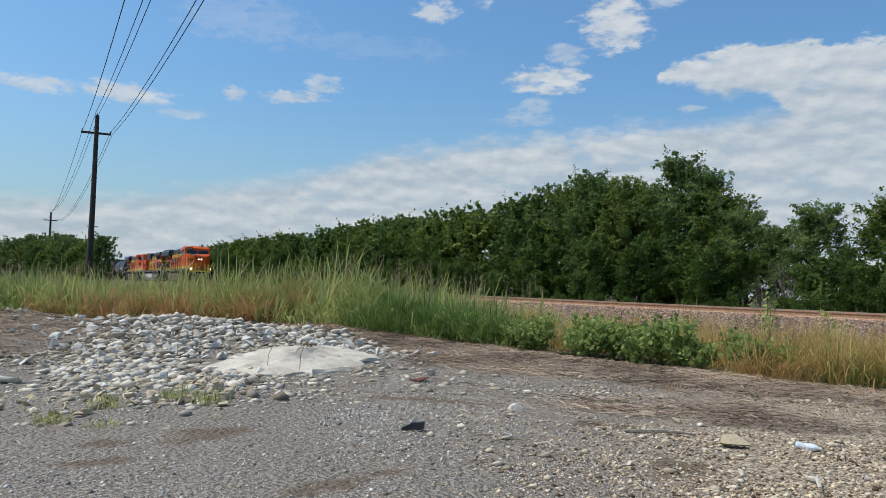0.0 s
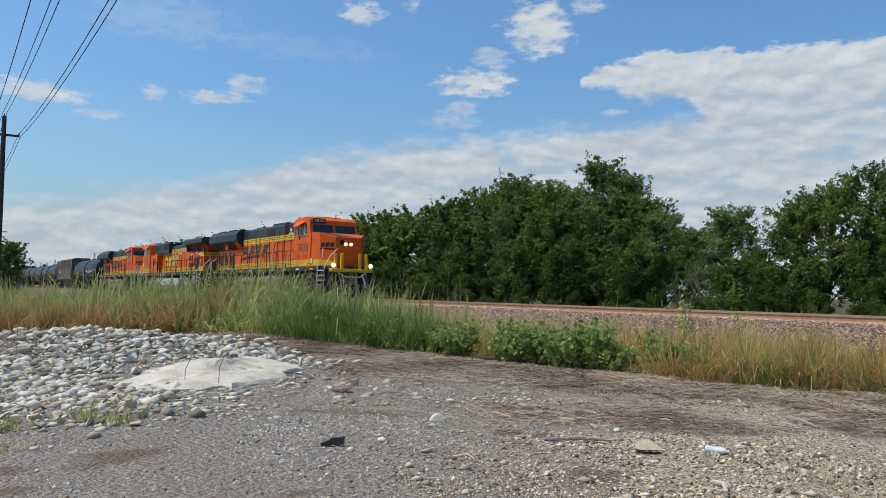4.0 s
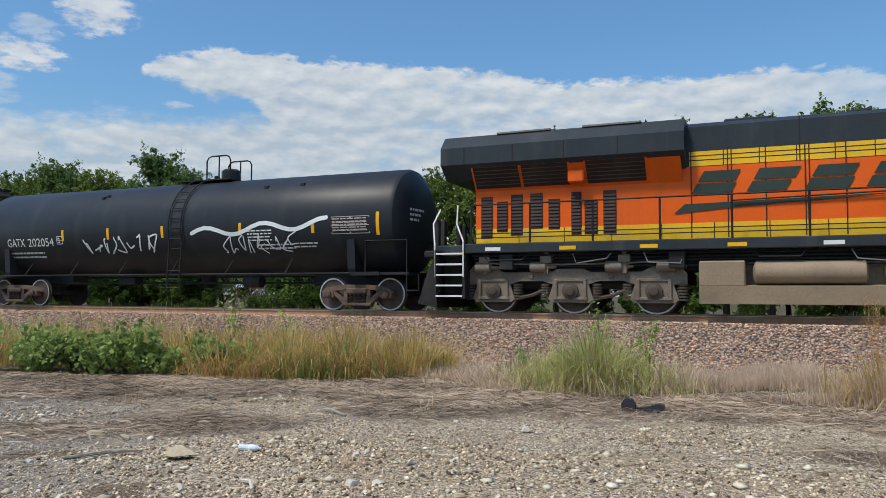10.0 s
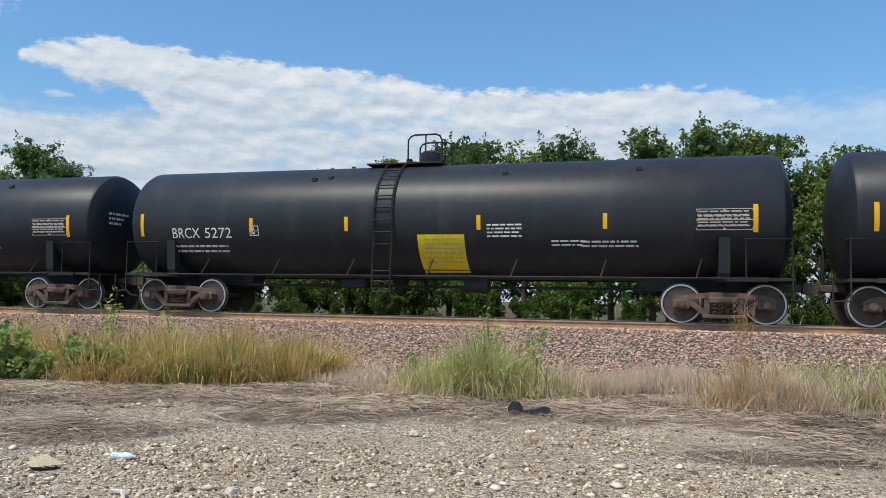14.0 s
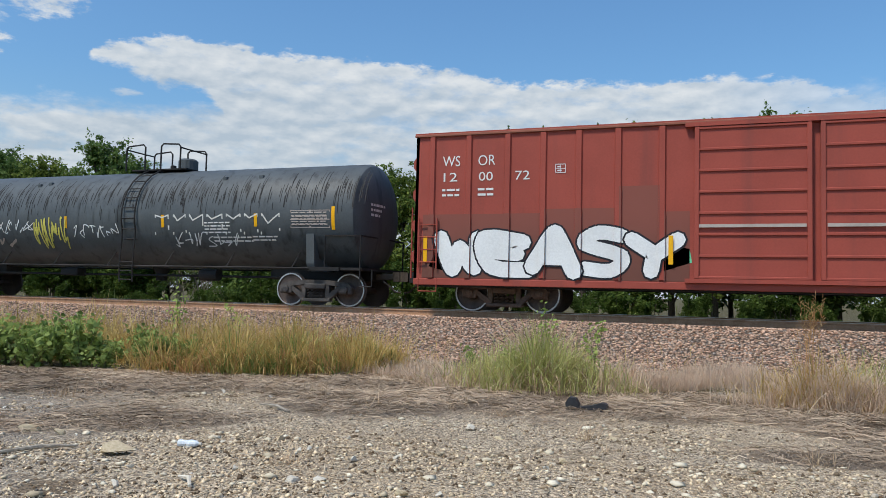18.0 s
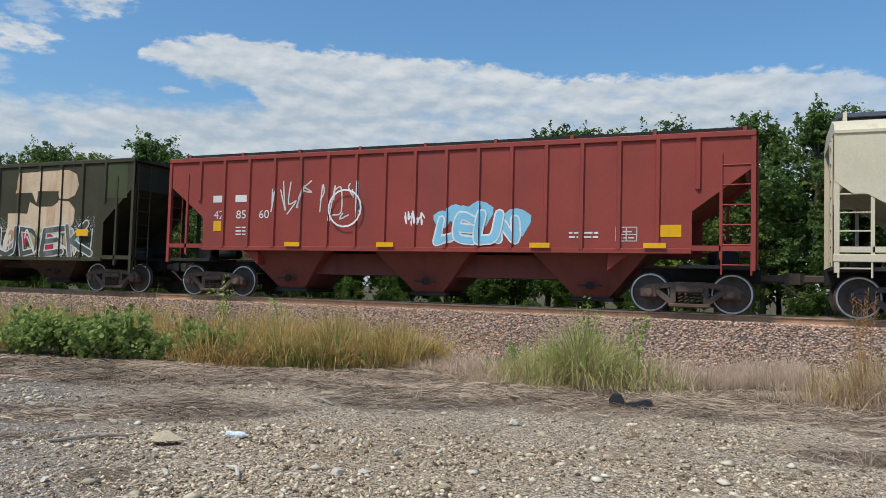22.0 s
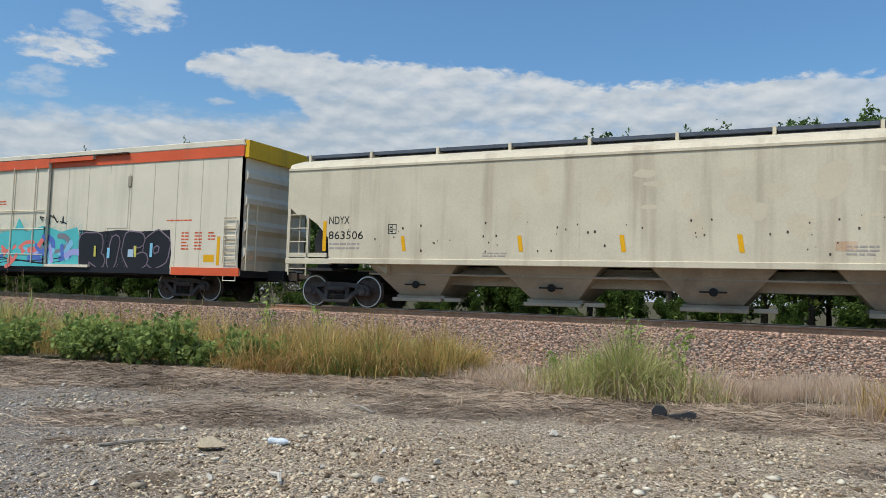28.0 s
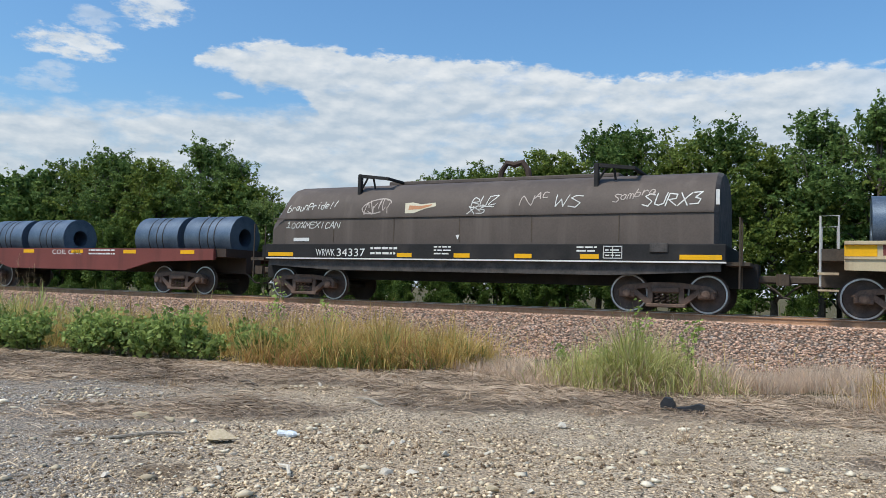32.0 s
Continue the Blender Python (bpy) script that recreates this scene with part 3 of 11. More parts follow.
def make_tree(seed, height, spread, material, dense, leaf=0.085):
    rng = np.random.default_rng(seed)
    tree = thing("tree", "leafy green broadleaf tree growing in the hedgerow behind the track", "tree", "trees of the hedgerow")
    wood = Shape()
    lean = rng.normal(0, 0.25, 2)
    wood.tube([(0, 0, -0.3), (lean[0] * 0.3, lean[1] * 0.3, height * 0.25), (lean[0], lean[1], height * 0.62), (lean[0] * 1.3, lean[1] * 1.3, height * 0.86)], [0.17, 0.13, 0.08, 0.025], 7)
    tips = []
    for k in range(17):
        h = height * (0.16 + 0.74 * (k / 17) ** 0.9)
        a = 2.4 * k + rng.uniform(-0.5, 0.5)
        reach = spread * (0.55 + 0.45 * math.sin(math.pi * min(1.0, 0.25 + 0.75 * h / height))) * rng.uniform(0.65, 1.1)
        if h > height * 0.7:
            reach *= 1.25 - h / height * 0.75
        base = Vector((lean[0] * h / height, lean[1] * h / height, h * 0.9))
        tip = base + Vector((math.cos(a) * reach, math.sin(a) * reach, height * rng.uniform(0.06, 0.2)))
        mid = (base + tip) / 2 + Vector((0, 0, height * 0.05))
        wood.tube([base, mid, tip], [0.06, 0.035, 0.012], 5)
        tips += [(tip, 1.0), (mid, 0.95), (base.lerp(tip, 0.75), 0.9)]
    for k in range(5):
        tips.append((Vector((lean[0] * 1.3 + rng.normal(0, spread * 0.25), lean[1] * 1.3 + rng.normal(0, spread * 0.25), height * rng.uniform(0.8, 0.95))), 0.7))
    # every limb ends in twigs that bear their leaves in flat sprays
    pts = []
    axis = np.array([lean[0] * 0.6, lean[1] * 0.6, height * 0.45])
    for c, w in tips:
        for q in range(9):
            root = np.array(c) + rng.normal(0, 1.0, 3) * spread * 0.13
            out = (root - axis) / (np.linalg.norm(root - axis) + 0.01) * 0.55 + rng.normal(0, 0.75, 3) + [0, 0, 0.15]
            out /= np.linalg.norm(out)
            ln = spread * rng.uniform(0.16, 0.36) * w
            m = int(dense * rng.uniform(0.6, 1.3))
            t = rng.uniform(0.0, 1.0, (m, 1))
            pts.append(root + out * ln * t + rng.normal(0, 1.0, (m, 3)) * [0.10, 0.10, 0.06] * (1.3 - 0.7 * t))
    # stray shoots over the top
    for k in range(16):
        a, r0 = rng.uniform(0, 6.28), spread * rng.uniform(0.0, 0.75)
        m = int(dense * 0.5) + 6
        t = rng.uniform(0, 1, (m, 1))
        root = np.array([math.cos(a) * r0, math.sin(a) * r0, height * rng.uniform(0.74, 0.92)])
        tall = height * rng.uniform(0.05, 0.12)
        bend = np.array([rng.normal(0, 0.25), rng.normal(0, 0.25), tall])
        pts.append(root + t * bend + rng.normal(0, 0.07, (m, 3)) * (1.25 - t))
        wood.tube([tuple(root - bend * 0.6), tuple(root + bend)], [0.014, 0.004], 4)
    pts = np.concatenate(pts)
    TREE_TOPS.append(float(np.percentile(pts[:, 2], 99.7)))
    part("trunk", wood, MAT_BARK, tree, "grey-brown bark", 40)
    part("crown", leaf_cloud(pts, leaf, rng, material, "crown"), material, tree)
    return tree


ROW_TOPS = ((-150, 8.3), (-124, 8.6), (-89, 7.9), (-73.7, 8.8), (-60, 7.8), (-53, 8.5), (-47, 8.4), (-44.8, 8.7), (-41, 8.9), (-38.9, 9.3), (-36, 8.6), (-33, 8.0), (-31, 9.4), (-29, 8.6), (-26.9, 7.0),
            (-26.2, 5.9), (-24.9, 5.7), (-23.6, 4.8), (-22.8, 4.9), (-21.7, 5.9), (-20, 6.5), (-18.4, 7.0), (-16.1, 7.5), (-13.1, 7.8), (-11.8, 8.0), (-10.2, 7.7), (-8.7, 9.3), (-7.5, 8.9), (-5.5, 8.4), (-3.2, 9.1), (-1.6, 7.8),
            (-0.2, 8.9), (1.3, 9.1), (2.2, 8.6), (3.9, 9.0), (5.1, 7.9), (7, 7.8), (10, 8.2), (30, 8.5))


def row_top(x):
    return float(np.interp(x, [p[0] for p in ROW_TOPS], [p[1] for p in ROW_TOPS]))


def make_trees():
    """A hedgerow of mixed trees along the track: kind, x, y, height of the top."""
    kinds = [make_tree(11, 9.0, 2.4, MAT_LEAF, 34), make_tree(12, 8.2, 2.5, MAT_LEAF_OLIVE, 34), make_tree(13, 9.6, 2.2, MAT_LEAF, 32), make_tree(14, 7.4, 2.4, MAT_LEAF_OLIVE, 34), make_tree(15, 6.2, 2.1, MAT_LEAF_LIGHT, 50, 0.066),
             make_tree(16, 8.6, 2.9, MAT_LEAF, 13, 0.19), make_tree(17, 8.0, 3.1, MAT_LEAF_OLIVE, 13, 0.19)]
    rng = random.Random(5)
    first = set()

    def put(k, x, y, top):
        z = ground_z(x, y)
        s = (top - z) / TREE_TOPS[k]
        if k in first:
            ob = copy_thing(kinds[k], pose(x, y, z, 0, 0, rng.uniform(0, 360)))
        else:
            first.add(k)
            ob = kinds[k]
            ob.location = (x, y, z)
        ob.scale = (s, s, s)

    near = [(0, -42.2), (1, -40.4), (2, -38.7), (0, -36.6), (3, -34.6), (1, -32.9), (2, -30.9), (0, -28.9), (3, -27.2), (4, -25.6), (4, -23.9), (4, -21.7), (1, -19.4), (3, -17.7), (0, -15.6), (1, -13.4), (3, -11.7), (3, -10.3),
            (2, -8.7), (0, -7.2), (1, -5.3), (2, -3.2), (3, -1.8), (0, -0.2), (2, 1.4), (1, 2.8), (0, 4.2), (3, 5.8), (1, 7.6), (0, 9.8), (2, 12.5), (1, 15.5), (3, 19.0), (0, 23.0)]
    for k, x in near:
        put(k, x, 31.5 + rng.uniform(-0.7, 0.7), row_top(x) * rng.uniform(0.97, 1.0) - (0.45 if x > -20 else 0.1))
    for x in np.arange(-150, -43, 2.7):
        x += rng.uniform(-0.8, 0.8)
        put(5 + rng.randrange(2), x, 31.8 + rng.uniform(-0.8, 1.6), row_top(x) * rng.uniform(0.92, 1.02))
    for x in [q for q in np.arange(-41, -30, 2.8)] + [q for q in np.arange(-17, 22, 4.3)]:
        put(5 + rng.randrange(2), x + rng.uniform(-0.8, 0.8), 34.8 + rng.uniform(-0.6, 0.6), row_top(x) * (0.86 if x < -30 else 0.72))
    # the dark clump far along the verge, near the poles
    for k in range(13):
        put(5 + k % 2, -80 - 2.6 * k, 6.6 - 1.25 * (k % 8), rng.uniform(4.6, 5.6) + 1.5 * ease(-90, -112, -80 - 2.6 * k))


make_trees()

# ---- paints of the train ----
def paint(name, col, rough=0.45, dirt=(0.12, 0.10, 0.08), amount=0.35, vary=0.16, streaks=True, metal=0.0, scale=0.8, spec=0.22):
    low = tuple(c * (1 - vary) for c in col)
    high = tuple(min(1, c * (1 + vary)) for c in col)
    return surface(name, low, high, rough=rough, metal=metal, scale=scale, bump=0.05, fine=22.0, dirt=dirt, dirt_amount=amount, streaks=streaks, spec=spec)


ORANGE = paint("engine_orange", (0.76, 0.118, 0.013), 0.42, (0.36, 0.09, 0.03), 0.35, 0.08, spec=0.15)
FADED_YELLOW = paint("faded_stripe", (0.46, 0.36, 0.14), 0.6, (0.24, 0.19, 0.12), 0.5, 0.15)
YELLOW = paint("stripe_yellow", (0.78, 0.45, 0.02), 0.42, (0.28, 0.18, 0.05), 0.35, 0.1)
TAN_YELLOW = paint("worn_yellow_emblem", (0.50, 0.38, 0.14), 0.55, (0.30, 0.22, 0.12), 0.4, 0.1)
MARK_YELLOW = paint("reflector_yellow", (0.82, 0.42, 0.01), 0.5, (0.4, 0.25, 0.05), 0.2, 0.08)
DARKGREEN = paint("engine_black", (0.030, 0.036, 0.040), 0.4, (0.09, 0.085, 0.08), 0.35, 0.2)
LOUVRE = paint("louvre_dark", (0.040, 0.020, 0.017), 0.6, (0.08, 0.05, 0.04), 0.4)
UNDER_BROWN = paint("dusty_underframe", (0.085, 0.066, 0.05), 0.85, (0.20, 0.15, 0.11), 0.6, 0.3, False)
UNDER_DARK = paint("black_underframe", (0.022, 0.021, 0.021), 0.7, (0.07, 0.06, 0.055), 0.6, 0.3, False)
TRUCK_DUST = paint("dusty_truck_casting", (0.19, 0.155, 0.12), 0.85, (0.08, 0.06, 0.045), 0.75, 0.25, False, 0.0, 1.6)
GEAR_GREY = paint("grimy_grey_gear", (0.20, 0.19, 0.175), 0.8, (0.05, 0.045, 0.04), 0.75, 0.25, False, 0.0, 1.6)
TANK_DUST = paint("dusty_fuel_tank", (0.29, 0.215, 0.14), 0.75, (0.12, 0.10, 0.08), 0.6, 0.15, False)
SILVER = paint("silver_paint", (0.50, 0.49, 0.46), 0.6, (0.15, 0.12, 0.10), 0.55, 0.1, True, 0.0, 1.4)
WHITE = paint("white_paint", (0.78, 0.77, 0.73), 0.5, (0.4, 0.37, 0.33), 0.25, 0.06)
GLASS = surface("dark_cab_glass", (0.012, 0.014, 0.016), (0.022, 0.025, 0.028), rough=0.12, bump=0, spec=0.6)
BLACK_TANK = paint("black_tank_paint", (0.024, 0.026, 0.030), 0.42, (0.055, 0.055, 0.055), 0.4, 0.15)
GREY_TANK = paint("grey_tank_paint", (0.085, 0.095, 0.10), 0.5, (0.02, 0.02, 0.02), 0.65, 0.15, True, 0.0, 1.6)
WHEEL = surface("wheel_steel", (0.06, 0.045, 0.04), (0.13, 0.095, 0.08), rough=0.6, metal=0.4)
RIM = surface("bright_wheel_rim", (0.42, 0.41, 0.40), (0.62, 0.61, 0.60), rough=0.4, metal=0.7, bump=0.02)
RUST = surface("truck_rust", (0.07, 0.045, 0.035), (0.17, 0.11, 0.08), rough=0.85, dirt=(0.22, 0.18, 0.15), dirt_amount=0.4)
GRAPHITE = surface("truck_grey", (0.035, 0.032, 0.03), (0.09, 0.08, 0.075), rough=0.8, dirt=(0.18, 0.15, 0.13), dirt_amount=0.4)
BROWN_HOPPER = paint("weathered_brown_paint", (0.185, 0.15, 0.12), 0.7, (0.10, 0.075, 0.06), 0.5, 0.1)
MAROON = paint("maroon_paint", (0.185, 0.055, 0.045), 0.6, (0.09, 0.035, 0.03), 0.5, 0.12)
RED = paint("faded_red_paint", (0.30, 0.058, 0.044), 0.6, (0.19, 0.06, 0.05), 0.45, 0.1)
BOX_RED = paint("boxcar_red_paint", (0.32, 0.068, 0.048), 0.6, (0.17, 0.055, 0.045), 0.45, 0.1)
PATCH_RED = paint("touched_up_red", (0.27, 0.10, 0.065), 0.6, (0.19, 0.07, 0.05), 0.4, 0.08)
OLD_RED = paint("streaked_oxide_paint", (0.19, 0.042, 0.036), 0.7, (0.32, 0.15, 0.11), 0.5, 0.15)
FRESH_OLIVE = paint("repainted_olive", (0.068, 0.076, 0.034), 0.7, (0.10, 0.085, 0.055), 0.5, 0.15)
STAINED_WHITE = paint("stained_white_stencil", (0.68, 0.60, 0.48), 0.65, (0.34, 0.22, 0.14), 0.45, 0.12)
GREEN = paint("olive_green_paint", (0.056, 0.050, 0.028), 0.7, (0.10, 0.085, 0.055), 0.5, 0.18)
BRIGHT_GREEN = paint("fresh_green_paint", (0.06, 0.12, 0.045), 0.6, (0.10, 0.085, 0.055), 0.4, 0.12)
CREAM = paint("cream_paint", (0.67, 0.59, 0.43), 0.6, (0.38, 0.30, 0.20), 0.55, 0.09)
RUST_BLOOM = paint("faint_rust_stain", (0.66, 0.565, 0.40), 0.65, (0.66, 0.58, 0.42), 0.8, 0.08)
PANEL_JOINT = paint("shadowed_panel_joint", (0.52, 0.455, 0.34), 0.6, (0.36, 0.30, 0.22), 0.4, 0.08)
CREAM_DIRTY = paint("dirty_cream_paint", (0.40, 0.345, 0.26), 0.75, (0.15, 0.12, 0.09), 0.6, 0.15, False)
ICE_WHITE = paint("off_white_paint", (0.76, 0.68, 0.52), 0.5, (0.50, 0.44, 0.34), 0.35, 0.05)
RED_ORANGE = paint("red_orange_paint", (0.72, 0.12, 0.045), 0.5, (0.45, 0.13, 0.07), 0.3, 0.08)
BOX_YELLOW = paint("rusty_yellow_paint", (0.50, 0.205, 0.022), 0.7, (0.20, 0.075, 0.025), 0.8, 0.18, True, 0.0, 1.5)
RUSTY_STAIN = paint("rust_eaten_yellow", (0.33, 0.115, 0.02), 0.75, (0.12, 0.045, 0.02), 0.7, 0.25, True, 0.0, 2.5)
RUSTY_ROOF = paint("rusty_roof", (0.15, 0.06, 0.045), 0.75, (0.35, 0.30, 0.27), 0.6, 0.25, False, 0.0, 1.5)
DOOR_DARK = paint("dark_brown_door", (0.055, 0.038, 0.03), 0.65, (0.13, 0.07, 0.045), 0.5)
BEIGE = paint("beige_paint", (0.52, 0.43, 0.28), 0.65, (0.26, 0.16, 0.10), 0.6, 0.1)
GRATING = paint("galvanised_grating", (0.085, 0.10, 0.125), 0.6, (0.03, 0.03, 0.035), 0.5, 0.2)
COVER = paint("weathered_cover_paint", (0.10, 0.080, 0.068), 0.65, (0.16, 0.13, 0.11), 0.55, 0.15)
COIL_STEEL = surface("coil_steel", (0.06, 0.085, 0.12), (0.17, 0.21, 0.26), rough=0.42, metal=0.55, scale=1.2, bump=0.05, stretch=(1, 1, 1))
STENCIL = paint("white_stencil", (0.72, 0.71, 0.68), 0.6, (0.3, 0.28, 0.25), 0.25, 0.08)
FADED = paint("faded_stencil", (0.42, 0.36, 0.32), 0.6, (0.2, 0.15, 0.12), 0.4, 0.1)
BLACK_INK = paint("black_stencil", (0.02, 0.02, 0.022), 0.6, (0.1, 0.09, 0.08), 0.2)
GREEN_INK = paint("dark_green_lettering", (0.035, 0.05, 0.04), 0.5, (0.1, 0.06, 0.04), 0.2)
WORN_INK = paint("worn_dark_lettering", (0.09, 0.045, 0.02), 0.7, (0.25, 0.11, 0.03), 0.5, 0.2)
TAN_LOGO = paint("rust_stained_white", (0.64, 0.47, 0.31), 0.6, (0.38, 0.16, 0.07), 0.7)
SPRAY = {name: paint("spray_" + name, col, 0.5, col, 0.0, 0.1) for name, col in (("black", (0.02, 0.02, 0.025)), ("white", (0.76, 0.77, 0.76)), ("sky", (0.25, 0.55, 0.72)),
         ("lilac", (0.38, 0.38, 0.68)), ("teal", (0.10, 0.50, 0.50)), ("crimson", (0.50, 0.03, 0.06)), ("coral", (0.80, 0.20, 0.16)), ("mint", (0.14, 0.62, 0.34)),
         ("pale", (0.55, 0.62, 0.40)), ("orange", (0.75, 0.28, 0.08)), ("grey", (0.22, 0.22, 0.24)), ("cream", (0.62, 0.56, 0.42)), ("blue", (0.10, 0.18, 0.50)), ("yellow", (0.62, 0.55, 0.12)))}


def lamp_glow(name, col, power):
    m = bpy.data.materials.new(name)
    nt = nodes_of(m)
    e = nd(nt, "ShaderNodeEmission", i0=(*col, 1), i1=power)
    link(nt, e.outputs[0], nd(nt, "ShaderNodeOutputMaterial").inputs[0])
    return m


HEADLAMP = lamp_glow("lit_headlamp", (1.0, 0.90, 0.72), 2.2)

# ---- lettering, marks and sprayed pieces ----
_glyphs = {}


def flat(y):
    return lambda x, z: y


def text_shape(body, x, z, height, skin, width=None, squeeze=1.0, shear=0.0):
    """Lettering with its left foot at x, z; skin(x, z) gives the depth of the wall."""
    if body not in _glyphs:
        cu = bpy.data.curves.new("lettering", "FONT")
        cu.body, cu.size, cu.resolution_u = body, 1.0, 3
        ob = bpy.data.objects.new("lettering", cu)
        me = bpy.data.meshes.new_from_object(ob)
        vs = [(v.co.x, v.co.y) for v in me.vertices]
        _glyphs[body] = (vs, [tuple(p.vertices) for p in me.polygons])
        bpy.data.objects.remove(ob)
        bpy.data.curves.remove(cu)
        bpy.data.meshes.remove(me)
    vs, fs = _glyphs[body]
    x0, x1 = min(v[0] for v in vs), max(v[0] for v in vs)
    s = height / 0.7
    k = width / (x1 - x0) if width else s * squeeze
    sh = Shape()
    out = [((a - x0) * k + x + shear * b * s, b * s + z) for a, b in vs]
    return sh.add([(a, skin(a, b), b) for a, b in out], fs)


def quad_on(sh, pts, skin):
    return sh.add([(a, skin(a, b), b) for a, b in pts], [tuple(range(len(pts)))])


def patch(sh, x0, x1, z0, z1, skin, rows=5):
    for k in range(rows):
        a, b = z0 + (z1 - z0) * k / rows, z0 + (z1 - z0) * (k + 1) / rows
        quad_on(sh, [(x0, a), (x1, a), (x1, b), (x0, b)], skin)
    return sh


def word_bars(sh, count, x, z, height, pitch, skin, fill=0.74, shear=0.0):
    """A name that stays plain: one block for each letter."""
    for k in range(count):
        a, w, o = x + k * pitch, pitch * fill, shear * height
        quad_on(sh, [(a, z), (a + w, z), (a + w + o, z + height), (a + o, z + height)], skin)
    return sh


def fine_print(sh, x, z, width, lines, skin, pitch=0.075, seed=1):
    """Small stencilled lines that stay plain bars."""
    rng = random.Random(seed)
    for k in range(lines):
        a = x
        while a < x + width - 0.05:
            w = rng.uniform(0.06, 0.24)
            patch(sh, a, min(a + w, x + width), z - k * pitch, z - k * pitch + pitch * 0.42, skin, 1)
            a += w + 0.035
    return sh


def data_panel(car, x, z, w, h, skin, material):
    sh = Shape()
    t = 0.018
    for a0, a1, b0, b1 in ((x, x + w, z, z + t), (x, x + w, z + h - t, z + h), (x, x + t, z, z + h), (x + w - t, x + w, z, z + h), (x + w * 0.48, x + w * 0.52, z, z + h), (x, x + w, z + h * 0.45, z + h * 0.5)):
        patch(sh, a0, a1, b0, b1, skin, 1)
    fine_print(sh, x + 0.05, z + h * 0.62, w - 0.1, 1, skin)
    fine_print(sh, x + 0.05, z + h * 0.2, w - 0.1, 1, skin, seed=4)
    part("stencilled_panel", sh, material, car)


STROKES = {"H": [[(0.05, 0), (0.0, 1)], [(0.95, 1), (1.0, 0)], [(0.05, 0.5), (0.95, 0.5)]], "A": [[(0, 0), (0.45, 1), (0.55, 1), (1, 0)], [(0.2, 0.38), (0.8, 0.38)]], "B": [[(0, 0), (0, 1), (0.8, 0.9), (0.85, 0.62), (0.1, 0.52), (0.95, 0.35), (0.85, 0.05), (0, 0)]],
           "C": [[(1, 0.85), (0.6, 1), (0.15, 0.8), (0, 0.4), (0.3, 0), (1, 0.12)]], "D": [[(0, 0), (0, 1), (0.7, 0.9), (1, 0.5), (0.7, 0.08), (0, 0)]], "E": [[(1, 0.95), (0, 1), (0, 0), (1, 0.03)], [(0, 0.52), (0.8, 0.55)]],
           "G": [[(1, 0.85), (0.6, 1), (0.15, 0.8), (0, 0.4), (0.3, 0), (0.95, 0.1), (1, 0.5), (0.55, 0.5)]], "I": [[(0.5, 0), (0.5, 1)]], "K": [[(0, 0), (0, 1)], [(0.95, 1), (0.1, 0.5), (1, 0)]], "L": [[(0, 1), (0.05, 0), (1, 0.05)]], "M": [[(0, 0), (0.1, 1), (0.5, 0.4), (0.9, 1), (1, 0)]], "N": [[(0, 0), (0.05, 1), (0.95, 0), (1, 1)]],
           "O": [[(0.5, 1), (0.05, 0.75), (0.05, 0.25), (0.5, 0), (0.95, 0.25), (0.95, 0.75), (0.5, 1)]], "P": [[(0, 0), (0, 1), (0.85, 0.9), (0.85, 0.55), (0.05, 0.45)]], "R": [[(0, 0), (0, 1), (0.85, 0.92), (0.85, 0.58), (0.1, 0.5), (1, 0)]],
           "S": [[(0.95, 0.9), (0.4, 1), (0.05, 0.75), (0.9, 0.35), (0.6, 0), (0, 0.1)]], "T": [[(0, 0.95), (1, 1)], [(0.5, 0.97), (0.5, 0)]], "U": [[(0, 1), (0.05, 0.15), (0.5, 0), (0.95, 0.15), (1, 1)]], "W": [[(0, 1), (0.2, 0), (0.5, 0.65), (0.8, 0), (1, 1)]],
           "Y": [[(0, 1), (0.5, 0.5), (1, 1)], [(0.5, 0.5), (0.45, 0)]], "1": [[(0.15, 0.8), (0.55, 1), (0.55, 0)], [(0.1, 0), (1, 0)]], "2": [[(0.05, 0.8), (0.5, 1), (0.95, 0.75), (0.05, 0.05), (1, 0.05)]], "5": [[(0.95, 1), (0.15, 0.97), (0.1, 0.58), (0.8, 0.55), (0.9, 0.15), (0.1, 0)]]}

